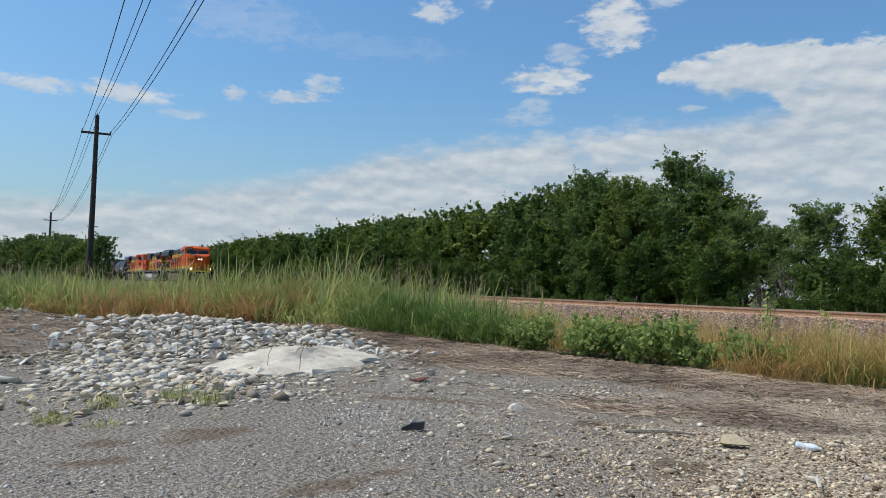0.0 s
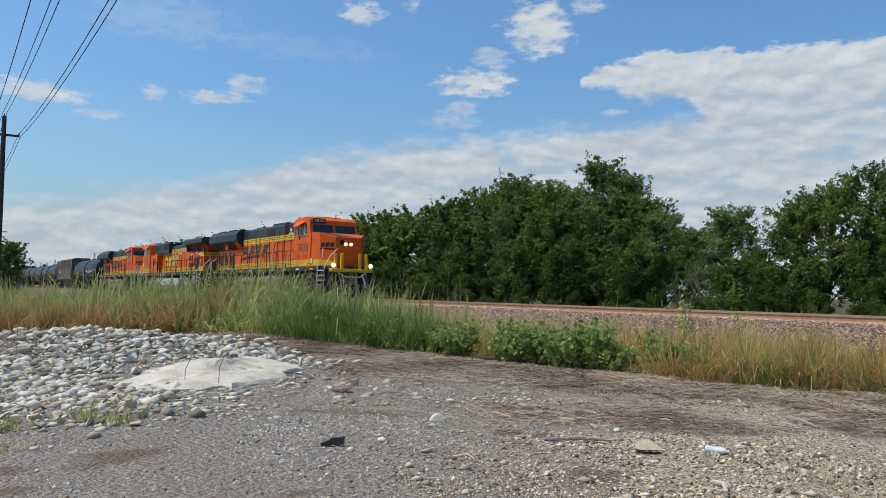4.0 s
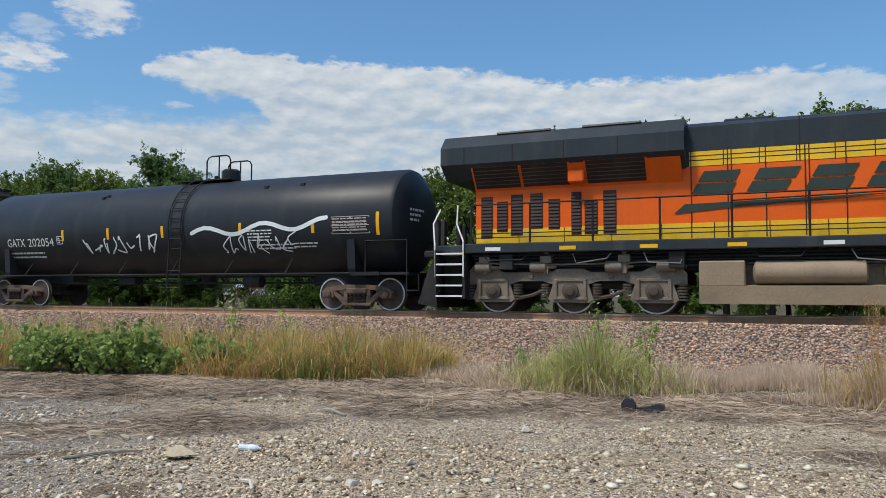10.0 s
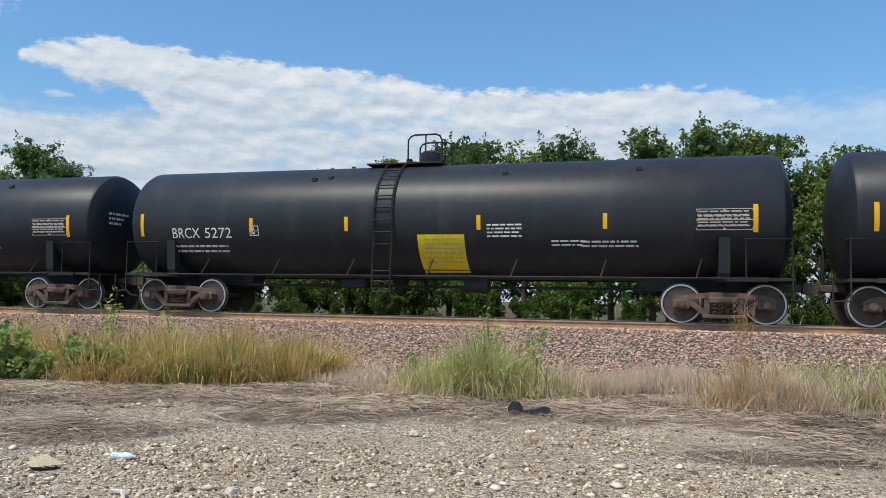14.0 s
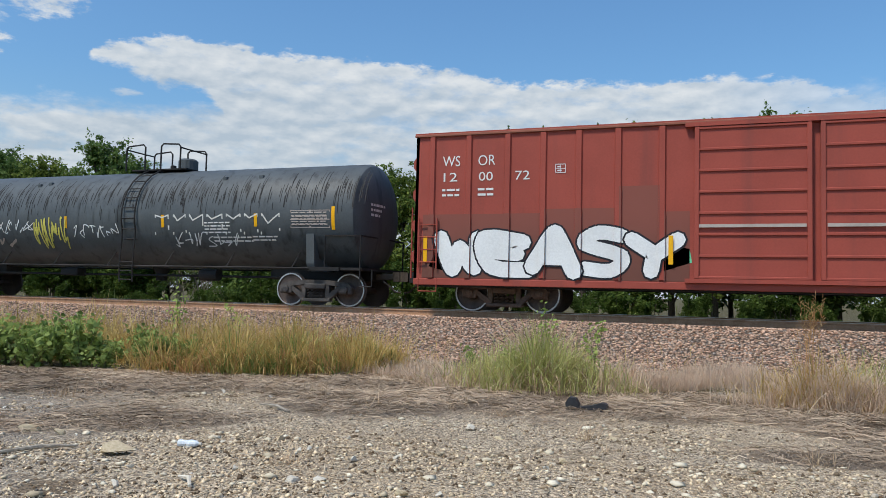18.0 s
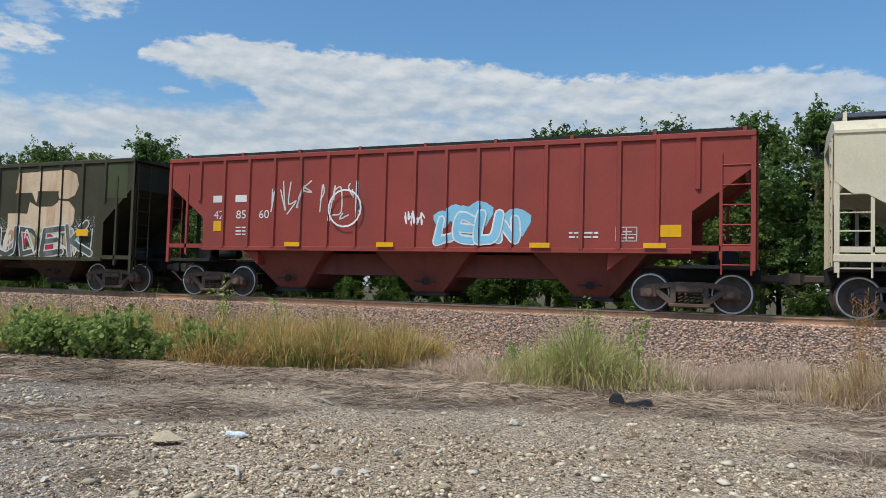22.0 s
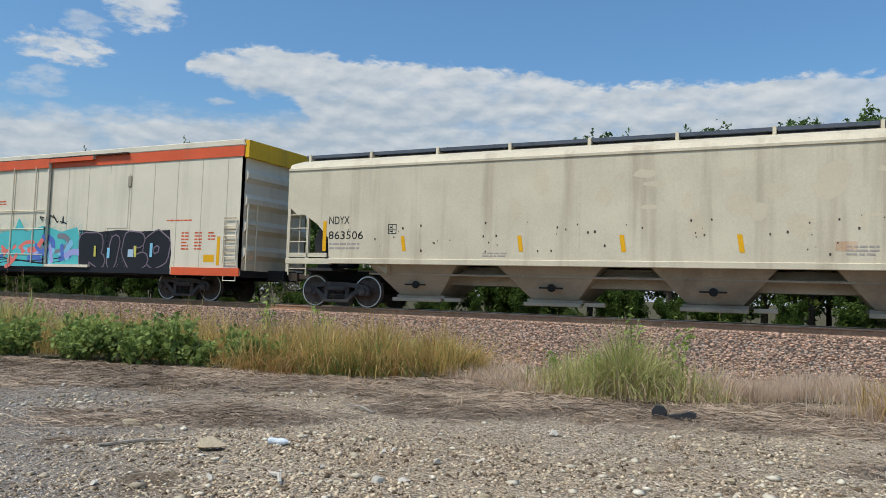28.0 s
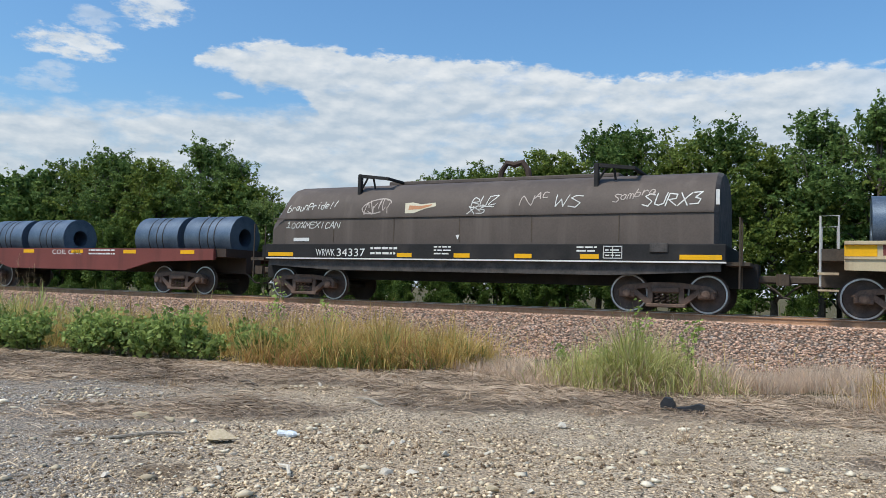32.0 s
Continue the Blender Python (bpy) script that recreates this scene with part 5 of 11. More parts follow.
def engine_truck(car, x, m):
    if m not in ENGINE_GEAR:
        ENGINE_GEAR[m] = engine_truck_parts(m, UNDER_BROWN if m == TRUCK_DUST else GEAR_GREY)
    side_frame, spring, journal, brake, pipe, rod = ENGINE_GEAR[m]
    t = part("truck", Shape().box(-2.5, 2.5, -0.9, 0.9, 0.62, 1.0, 0.06), UNDER_DARK, car)
    t.location = (x, 0, 0)
    for side in (-1, 1):
        turn = (0, 0, 0 if side < 0 else math.pi)
        f = part("side_frame", side_frame, m, t)
        f.location, f.rotation_euler = (0, side * 1.12, 0), turn
        if side < 0:
            for a in (-2.62, -1.36, -0.64, 0.64, 1.36, 2.62):
                part("spring", spring, m, t).location = (a, side * 1.08, 0)
            for a in AXLES:
                part("journal_box", journal, m, t).location = (a, side * 1.12, 0)
            for a in (-2.2, -0.75, 1.1, 2.3):
                part("brake_cylinder", brake, m, t).location = (a, side * 1.12, 0)
            part("brake_pipe", pipe, m, t).location = (0, side * 1.12, 0)
            for a in (0.0, -1.98):
                part("brake_rod", rod, m, t).location = (a, side * 1.1, 0)
    for k in AXLES:
        for side in (-1, 1):
            w = part("wheel", ENGINE_WHEEL, WHEEL, t)
            w.location = (k, side * 0.77, 0.53)
            w.rotation_euler = (0, 0, 0 if side < 0 else math.pi)


# plain blocks of the tall emblem: left, right, foot, top
EMBLEM_CUTS = (((0.0, 0.9, 2.33, 2.76), (0.0, 0.86, 2.84, 3.26)), ((0.0, 0.42, 2.33, 3.26), (0.5, 0.92, 2.33, 3.26)), ((0.0, 0.9, 2.33, 2.76), (0.0, 0.86, 2.84, 3.26)), ((0.0, 0.5, 2.33, 2.76), (0.0, 0.9, 2.84, 3.26)))


def locomotive(s, number, d, old, label):
    """d: 1 when the cab leads, -1 when it trails; old: the earlier body with a square cab and block lettering."""
    car = railcar("locomotive", label, s)
    X = lambda *xs: [d * x for x in xs]  # noqa: E731
    gear = SILVER if old else TRUCK_DUST
    for x in (-6.72, 6.72):
        engine_truck(car, x, gear)
    couplers(car, 10.95)
    hw = 1.0  # half width of the hood
    # frame and walkway
    sill = Shape().box(-9.45, 9.45, -1.52, 1.52, 1.50, 1.74, 0.02).box(-10.3, 10.3, -1.1, 1.1, 1.45, 1.74, 0.03)
    part("frame", sill, DARKGREEN, car)
    part("belly", Shape().box(-9.3, 9.3, -0.9, 0.9, 1.05, 1.5), UNDER_DARK, car)
    for k, z in enumerate((1.16, 1.27, 1.36, 1.43)):
        part("pipe", Shape().tube([(-9.2, -1.2 - 0.05 * k, z), (-4.0, -1.25, z + 0.02 * (k % 2)), (0, -1.3, z), (4.0, -1.22, z + 0.02), (9.2, -1.2 - 0.05 * k, z)], 0.022, 5), UNDER_DARK, car)
    rr = random.Random(int(number))
    for k in range(9):
        a = -9.0 + 2.1 * k + rr.uniform(-0.3, 0.3)
        b = a + rr.uniform(0.5, 1.4)
        part("hose", Shape().tube([(a, -1.38, 1.46), (a + 0.1, -1.42, 1.3 + rr.uniform(-0.1, 0.08)), (b - 0.1, -1.42, 1.26 + rr.uniform(-0.12, 0.1)), (b, -1.38, 1.46)], 0.018, 5), GEAR_GREY if k % 3 else UNDER_DARK, car)
    for a in (-8.9, -7.3, -5.4, 5.2, 7.7):
        part("sand_bracket", Shape().box(a - 0.05, a + 0.05, -1.3, -1.0, 0.98, 1.5).box(a - 0.14, a + 0.14, -1.36, -1.1, 1.24, 1.42, 0.02), gear, car)
    for a in (-8.3, -4.2, 4.3, 8.2):
        part("equipment_box", Shape().box(a - 0.18, a + 0.18, -1.42, -1.0, 1.08, 1.48, 0.02), UNDER_DARK if a < 0 else gear, car)
    # fuel tank
    tank_m = SILVER if old else TANK_DUST
    part("fuel_tank", Shape().prism([(-1.42, 1.22), (-1.45, 0.62), (-1.15, 0.16), (1.15, 0.16), (1.45, 0.62), (1.42, 1.22)], -3.72, 3.72, "x") if old else
         Shape().prism([(-0.95, 1.22), (-1.0, 0.72), (-1.45, 0.68), (-1.42, 0.28), (1.42, 0.28), (1.45, 1.22)], -3.72, 3.72, "x"), tank_m, car)
    if not old:
        for x0, x1 in X(-2.6, -0.35), X(-0.05, 2.2):
            part("air_reservoir", Shape().lathe([(min(x0, x1), 0.12), (min(x0, x1) + 0.06, 0.26), (max(x0, x1) - 0.06, 0.26), (max(x0, x1), 0.12)], (0, -1.22, 0.98), "x", 16), tank_m, car, smooth_angle=40)
        for x0, x1 in X(-3.72, -2.75), X(2.3, 3.72):
            part("tank_end", Shape().box(x0, x1, -1.44, -0.9, 0.66, 1.24, 0.03), tank_m, car)
    # long hood
    rear = -9.25
    cabx = 5.95
    top = 4.50 if not old else 4.15
    part("long_hood", Shape().box(*X(rear, cabx), -hw, hw, 1.74, 3.45), ORANGE, car)
    part("hood_top", Shape().prism([(-hw, 3.45), (hw, 3.45), (hw, top - 0.12), (hw - 0.2, top), (-hw + 0.2, top), (-hw, top - 0.12)], *X(-4.0, cabx), "x"), DARKGREEN, car)
    if old:
        part("equipment_cab", Shape().prism([(-1.25, 3.55), (1.25, 3.55), (1.25, 4.42), (1.1, 4.5), (-1.1, 4.5), (-1.25, 4.42)], *X(0.2, 5.2), "x"), DARKGREEN, car)
        part("side_cabinet", Shape().box(*X(3.6, cabx), -1.42, 1.42, 1.74, 3.4, 0.02), ORANGE, car)
        for a in (3.62, 4.46):
            part("grille_frame", Shape().box(*X(a - 0.05, a + 0.75), -1.272, -1.25, 3.68, 4.36), GEAR_GREY, car)
            part("blower_grille", Shape().box(*X(a, a + 0.7), -1.28, -1.25, 3.74, 4.31), LOUVRE, car)
            for z in np.arange(3.8, 4.3, 0.09):
                part("grille_slat", Shape().box(*X(a, a + 0.7), -1.296, -1.28, z - 0.012, z + 0.012), UNDER_BROWN, car)
        part("intake_grille", Shape().box(*X(0.5, 2.0), -1.275, -1.25, 3.8, 4.3), LOUVRE, car)
        part("cabinet_vent", Shape().box(*X(4.23, 4.96), -1.44, -1.42, 2.5, 3.08), LOUVRE, car)
    else:
        for a in (3.42, 3.53, 3.64, 3.75, 3.86, 4.72, 4.83, 4.94):
            part("vent_slat", Shape().box(*X(a, a + 0.065), -hw - 0.03, -hw, 3.84, 4.42), LOUVRE, car)
        part("vent_frame", Shape().box(*X(3.36, 3.98), -hw - 0.012, -hw, 3.80, 4.46), UNDER_DARK, car)
        part("intake_screen", Shape().box(*X(0.7, 1.67), -hw - 0.016, -hw, 3.84, 4.3), LOUVRE, car)
        part("hatch", Shape().box(*X(4.1, 4.55), -hw - 0.014, -hw, 4.22, 4.4), LOUVRE, car)
        part("notice", Shape().box(*X(4.25, 4.42), -hw - 0.016, -hw, 3.98, 4.14), WHITE, car)
        for a in (5.55, 2.55, 0.45, -1.6):
            part("hood_joint", Shape().box(*X(a - 0.012, a + 0.012), -hw - 0.010, -hw, 3.46, 4.45), UNDER_DARK, car)
        part("raised_stripe", Shape().box(*X(4.0, 5.9), -hw - 0.012, -hw, 3.80, 3.90), YELLOW, car)
    # radiator wings over the rear
    sy, sz, wy, wz = (-1.0, 3.34, -1.16, 3.98) if old else (-1.0, 3.12, -1.42, 3.76)  # foot and head of the screens
    sn = Vector((wz - sz, wy - sy)).normalized()
    onto = lambda u, o: (sy + (wy - sy) * u - sn[0] * o, sz + (wz - sz) * u + sn[1] * o)  # noqa: E731
    part("radiator_housing", Shape().prism([(-1.1, 3.92), (1.1, 3.92), (1.42, 4.02), (1.42, 4.32), (1.2, 4.46), (-1.2, 4.46), (-1.42, 4.32), (-1.42, 4.02)], *X(-9.9, -4.9), "x") if old else Shape().prism([(-1.05, 3.42), (1.05, 3.42), (1.5, 3.78), (1.5, 4.22), (1.2, top + 0.05), (-1.2, top + 0.05), (-1.5, 4.22), (-1.5, 3.78)], *X(-10.05 if not old else -9.9, -4.0), "x"), DARKGREEN, car)
    for a, b in ((-9.2, -8.0), (-7.92, -6.75), (-6.3, -4.9)) if not old else ((-8.94, -7.5), (-7.38, -6.2)):
        for lo, hi, o, m in ((0.04, 0.98, 0.012, ORANGE), (0.12, 0.90, 0.026, LOUVRE)):
            g = 0.0 if m == LOUVRE else 0.05
            q = [onto(u, w_) for u, w_ in ((lo, o), (hi, o), (hi, -0.02), (lo, -0.02))]
            part("radiator_screen" if m == LOUVRE else "screen_frame", Shape().prism(q, *X(a - g, b + g), "x"), m, car)
        for k in range(1, 6):
            u = 0.12 + 0.78 * k / 6
            q = [onto(u_, o_) for u_, o_ in ((u - 0.012, 0.034), (u + 0.012, 0.034), (u + 0.012, 0.0), (u - 0.012, 0.0))]
            part("screen_bar", Shape().prism(q, *X(a, b), "x"), UNDER_BROWN, car)
    if not old:
        part("vent_box", Shape().box(*X(-6.75, -6.35), -1.32, -1.0, 3.2, 3.5, 0.03), ORANGE, car)
        part("roof_plate", Shape().box(*X(-8.6, -7.2), -1.25, -0.6, top + 0.05, top + 0.09), GEAR_GREY, car)
        part("roof_plate", Shape().box(*X(-6.4, -5.0), -1.25, -0.6, top + 0.05, top + 0.09), GEAR_GREY, car)
    for a in np.arange(-9.4, -4.2, 1.3):
        part("wing_joint", Shape().box(*X(a - 0.015, a + 0.015), -1.426 if old else -1.506, -1.42 if old else -1.5, 4.03 if old else 3.79, 4.21), UNDER_DARK, car)
    part("radiator_slope", Shape().prism([(sy, sz), (-sy, sz), (-wy, wz), (wy, wz)], *X(rear, -6.05 if old else -4.1), "x"), ORANGE, car)
    part("radiator_fan_cover", Shape().lathe([(top + 0.05, 0.95), (top + 0.12, 0.9)], (d * -7.0, 0, 0), "z", 20), DARKGREEN, car)
    part("exhaust", Shape().box(*X(-3.2, -2.2), -0.35, 0.35, top, top + 0.16, 0.03), DARKGREEN, car)
    horn = Shape().box(*X(-0.6, -0.1), -0.3, 0.3, top, top + 0.06)
    for y in (-0.2, 0, 0.2):
        horn.lathe([(-0.25, 0.035), (0.1, 0.04), (0.25, 0.09)], (d * -0.35, y, top + 0.13), "x", 10)
    part("horn", horn, UNDER_DARK, car)
    part("air_cooler_box", Shape().box(*X(0.4, 2.6) if not old else X(-2.1, -1.2), -0.6, 0.6, top, top + 0.18, 0.04), DARKGREEN, car)
    # hood doors and louvres
    doors = ((-9.1, -8.79, 1.9, 2.97), (-8.67, -8.38, 2.06, 2.84), (-8.29, -7.98, 1.96, 3.0), (-7.78, -7.46, 2.12, 3.01), (-7.31, -7.02, 2.09, 2.85), (-6.73, -6.48, 1.94, 3.0), (-6.4, -6.08, 1.95, 2.76), (-5.94, -5.63, 1.95, 3.0))
    if old:
        doors = ((-8.93, -8.67, 2.23, 2.96), (-8.51, -8.27, 2.22, 2.94), (-8.08, -7.83, 2.09, 3.04), (-6.92, -6.56, 2.2, 2.89), (-6.34, -5.93, 2.66, 3.09), (-6.34, -5.93, 2.12, 2.56), (-5.74, -5.28, 2.62, 3.08), (-5.74, -5.28, 2.08, 2.51), (-7.68, -7.08, 1.96, 2.45))
    for a, b, z0, z1 in doors:
        dr = part("louvre_door", Shape().box(*X(a, b), -hw - 0.018, -hw, z0, z1), LOUVRE, car)
        for z in np.arange(z0 + 0.08, z1 - 0.04, 0.085):
            part("louvre_slat", Shape().prism([(-hw - 0.018, z + 0.03), (-hw - 0.034, z - 0.02), (-hw - 0.018, z - 0.02)], *X(a + 0.02, b - 0.02), "x"), LOUVRE, dr)
    if old:
        part("door_outline", Shape().box(*X(-7.73, -7.71), -hw - 0.014, -hw, 1.9, 3.18).box(*X(-7.05, -7.03), -hw - 0.014, -hw, 1.9, 3.18).box(*X(-7.73, -7.03), -hw - 0.014, -hw, 3.16, 3.18), LOUVRE, car)
        part("round_emblem", Shape().lathe([(-hw - 0.02, 0.24), (-hw, 0.24)], (d * -7.38, 0, 2.75), "y", 20), LOUVRE, car)
        for a, z0 in ((-8.75, 3.06), (-8.2, 3.1), (-7.45, 3.2), (-6.1, 3.14), (-3.1, 3.3), (-2.6, 3.3), (-0.6, 4.3), (1.2, 4.28)):
            part("notice", Shape().box(*X(a, a + 0.32), -hw - 0.02, -hw, z0, z0 + 0.11), WHITE, car)
        part("faded_panel", Shape().box(*X(-4.4, -2.6), -hw - 0.0155, -hw, 3.46, 3.83), FADED_YELLOW, car)
        part("stack_cover", Shape().box(*X(-4.3, -3.5), -0.4, 0.4, top - 0.02, top + 0.45, 0.03), DARKGREEN, car)
        part("stack_plate", Shape().box(*X(-4.2, -3.7), -0.412, -0.4, top + 0.14, top + 0.40), WHITE, car)
    seams = Shape()
    for a in (-3.9, -3.1, -3.02, -2.3, -1.5, -1.42, -0.7, 0.1, 0.9, 0.98, 1.7, 2.5, 3.3, 3.38, 4.1, 4.9):
        seams.box(*X(a - 0.012, a + 0.012), -hw - 0.016, -hw, 1.80, 3.84)
    part("door_seams", seams, LOUVRE, car)
    if not old:
        for a in (2.25, 3.12, 4.38):
            part("door_gap", Shape().box(*X(a - 0.035, a + 0.035), -hw - 0.022, -hw, 1.80, 3.42), LOUVRE, car)
        part("side_handrail", Shape().tube([(d * -3.0, -hw - 0.08, 2.62), (d * 1.55, -hw - 0.08, 2.72), (d * 2.15, -hw - 0.08, 3.34), (d * 5.5, -hw - 0.08, 3.42)], 0.018, 5), UNDER_DARK, car)
        part("hood_door", Shape().box(*X(3.95, 4.34), -hw - 0.014, -hw, 2.6, 3.36), ORANGE, car)
    # stripes
    for z0, z1, x0, x1 in ((3.46, 3.80, -3.95, cabx), (1.78, 2.14, rear, cabx)):
        st = Shape().box(*X(x0, x1), -hw - 0.010, -hw, z0, z1)
        part("yellow_stripe", st, YELLOW, car)
        lines = Shape()
        for k in (0.36, 0.66):
            lines.box(*X(x0, x1), -hw - 0.013, -hw, z0 + (z1 - z0) * k, z0 + (z1 - z0) * k + 0.022)
        for k in range(14):
            a = x0 + (x1 - x0) * k / 13
            lines.box(*X(a - 0.01, a + 0.01), -hw - 0.0135, -hw, z0, z1)
        part("stripe_pinstripe", lines, BLACK_INK, car)
    part("rear_stripe", Shape().box(*X(rear + 0.0, rear - 0.012), -hw, hw, 1.78, 2.2), YELLOW, car)
    if old:
        part("rear_band", Shape().box(*X(rear - 0.012, rear + 1.0), -hw - 0.014, hw + 0.014, 2.98, 3.30), YELLOW, car)
        part("rear_pinstripe", Shape().box(*X(rear - 0.016, rear + 1.0), -hw - 0.018, hw + 0.018, 3.12, 3.15), BLACK_INK, car)
        part("side_lozenge", Shape().add([(d * 8.5, -1.45, 2.42), (d * 9.2, -1.40, 2.42), (d * 9.2, -1.40, 2.76), (d * 8.5, -1.45, 2.76)], [(0, 1, 2, 3)]), YELLOW, car)
    # cab
    cw = 1.5
    if old:
        cab_side = [(cabx, 1.74), (8.25, 1.74), (8.25, 4.30), (7.95, 4.5), (cabx + 0.15, 4.5), (cabx, 4.38)]
    else:
        cab_side = [(cabx, 1.74), (8.25, 1.74), (8.3, 3.40), (8.05, 4.42), (7.7, 4.60), (cabx + 0.35, 4.56), (cabx, 4.40)]
    part("cab", Shape().prism([(d * a, b) for a, b in cab_side], -cw, cw, "y"), ORANGE, car)
    panes = ((6.13, 6.42, 3.57, 4.2), (6.58, 6.98, 3.57, 4.0), (7.02, 7.42, 3.57, 4.0), (7.52, 7.83, 3.58, 4.22)) if not old else ((6.31, 6.55, 3.5, 4.05), (6.65, 7.05, 3.5, 4.0), (7.1, 7.55, 3.5, 4.0), (7.65, 7.97, 3.5, 4.05))
    for a, b, z0, z1 in panes:
        w = part("cab_window", Shape().box(*X(a, b), -cw - 0.012, -cw, z0, z1), GLASS, car)
        for p in ((a - 0.03, b + 0.03, z0 - 0.035, z0), (a - 0.03, b + 0.03, z1, z1 + 0.03), (a - 0.03, a, z0, z1), (b, b + 0.03, z0, z1)):
            part("window_frame", Shape().box(*X(p[0], p[1]), -cw - 0.03, -cw, p[2], p[3]), CREAM, w)
    part("sunshade", Shape().add([(d * 6.22, -cw, 4.36), (d * 7.6, -cw, 4.36), (d * 7.24, -cw - 0.34, 4.06), (d * 6.47, -cw - 0.34, 4.06), (d * 6.22, -cw, 4.33), (d * 7.6, -cw, 4.33), (d * 7.24, -cw - 0.33, 4.03), (d * 6.47, -cw - 0.33, 4.03)],
                                 [(0, 1, 2, 3), (4, 5, 6, 7), (0, 1, 5, 4), (1, 2, 6, 5), (2, 3, 7, 6), (3, 0, 4, 7)]), ORANGE, car)
    part("mirror", Shape().box(*X(6.98, 7.06), -cw - 0.16, -cw - 0.1, 3.3, 3.52, 0.015), UNDER_DARK, car)
    part("roof_unit", Shape().box(*X(6.5, 7.5), -0.8, 0.8, 4.5, 4.68, 0.05), ORANGE if not old else GEAR_GREY, car)
    part("roof_rail", Shape().tube([(d * 6.4, -1.1, 4.55), (d * 6.4, -1.1, 4.66), (d * 7.6, -1.1, 4.68), (d * 7.6, -1.1, 4.56)], 0.014, 5), ORANGE, car)
    part("aerial", Shape().tube([(d * 7.75, 0.3, 4.5), (d * 7.75, 0.3, 4.82)], 0.02, 5), UNDER_DARK, car)
    part("cab_seam", Shape().box(*X(5.99, 8.2), -cw - 0.006, -cw, 2.585, 2.605).box(*X(5.98, 6.0), -cw - 0.006, -cw, 1.9, 4.4), UNDER_BROWN, car)
    if not old:
        part("side_plate", Shape().box(*X(8.22, 8.5), -cw + 0.02, -cw + 0.065, 1.92, 2.2), CREAM, car)
        part("small_lettering", fine_print(Shape(), 8.4, 3.2, 0.5, 1, flat(-1.458)), GREEN_INK, car)
        part("nose_window", Shape().box(9.98, 10.03, -0.52, -0.3, 2.95, 3.2, 0.01), GLASS, car)
    # nose, narrower at the front, with a sloping top
    nose = Shape()
    ring = lambda x, w, z: [(d * x, -w, 1.74), (d * x, w, 1.74), (d * x, w, z), (d * x, -w, z)]  # noqa: E731
    n0, n1_, n2_ = (3.42, 3.36, 3.12) if old else (3.70, 3.60, 3.36)
    nv = ring(8.25, 1.45, n0) + ring(9.25, 1.38, n1_) + ring(10.0, 0.78, n2_)
    nose.add(nv, [(4, 5, 1, 0), (5, 6, 2, 1), (6, 7, 3, 2), (7, 4, 0, 3), (8, 9, 5, 4), (9, 10, 6, 5), (10, 11, 7, 6), (11, 8, 4, 7), (8, 9, 10, 11)])
    part("nose", nose, ORANGE, car)
    part("nose_top", Shape().add([(d * 8.26, -1.3, n0 + 0.012), (d * 8.26, 1.3, n0 + 0.012), (d * 9.25, 1.2, n1_ + 0.012), (d * 9.95, 0.6, n2_ + 0.02), (d * 9.95, -0.6, n2_ + 0.02), (d * 9.25, -1.2, n1_ + 0.012)], [(0, 1, 2, 3, 4, 5)]), DARKGREEN, car)
    for y0, y1 in ((-1.32, -0.1), (0.1, 1.32)):
        wx = 8.19 if not old else 8.26
        part("windshield", Shape().add([(d * (wx + 0.12), y0, 3.52), (d * (wx + 0.12), y1, 3.52), (d * (wx - 0.05 + 0.02), y1, 4.15), (d * (wx - 0.05 + 0.02), y0, 4.15)] + [(d * (wx - 0.1), y0, 3.52), (d * (wx - 0.1), y1, 3.52), (d * (wx - 0.2), y1, 4.15), (d * (wx - 0.2), y0, 4.15)],
             [(0, 1, 2, 3), (4, 5, 6, 7), (0, 1, 5, 4), (2, 3, 7, 6), (0, 3, 7, 4), (1, 2, 6, 5)]), GLASS, car)
    nb = part("number_board", Shape().box(*X(7.95, 8.2), -1.30, -0.55, 4.26, 4.50, 0.02), BLACK_INK, car)
    def front_skin(shape):
        return Shape().add([(d * 8.206, (-1.25 + (v[0])) if d > 0 else (-0.6 - v[0]), v[2]) for v in shape.v], shape.f)
    part("number", front_skin(text_shape(number, 0, 4.31, 0.14, flat(0), width=0.62)), STENCIL, nb)
    part("headlamp", Shape().lathe([(0, 0.09), (0.05, 0.09)], (d * 9.99, -0.16, 2.98), "x", 12), HEADLAMP if number == "3838" else SILVER, car)
    part("headlamp", Shape().lathe([(0, 0.09), (0.05, 0.09)], (d * 9.99, 0.16, 2.98), "x", 12), HEADLAMP if number == "3838" else SILVER, car)
    part("nose_door", Shape().box(*X(10.0, 10.02), -0.32, 0.32, 1.8, 2.8), ORANGE, car)
    # nose stripe and emblem
    stripe = Shape()
    stripe.add([(d * 8.26, -1.456, 1.78), (d * 9.26, -1.386, 1.78), (d * 9.26, -1.386, 2.12), (d * 8.26, -1.456, 2.12), (d * 10.01, -0.786, 1.78), (d * 10.01, -0.786, 2.02)], [(0, 1, 2, 3), (1, 4, 5, 2)])
    stripe.box(*X(cabx, 8.25), -cw - 0.008, -cw, 1.78, 2.12)
    part("nose_stripe", stripe, YELLOW, car)
    band = Shape()
    for z in (1.89, 2.0):
        band.box(*X(cabx, 8.25), -cw - 0.011, -cw, z, z + 0.02)
    part("stripe_pinstripe", band, BLACK_INK, car)
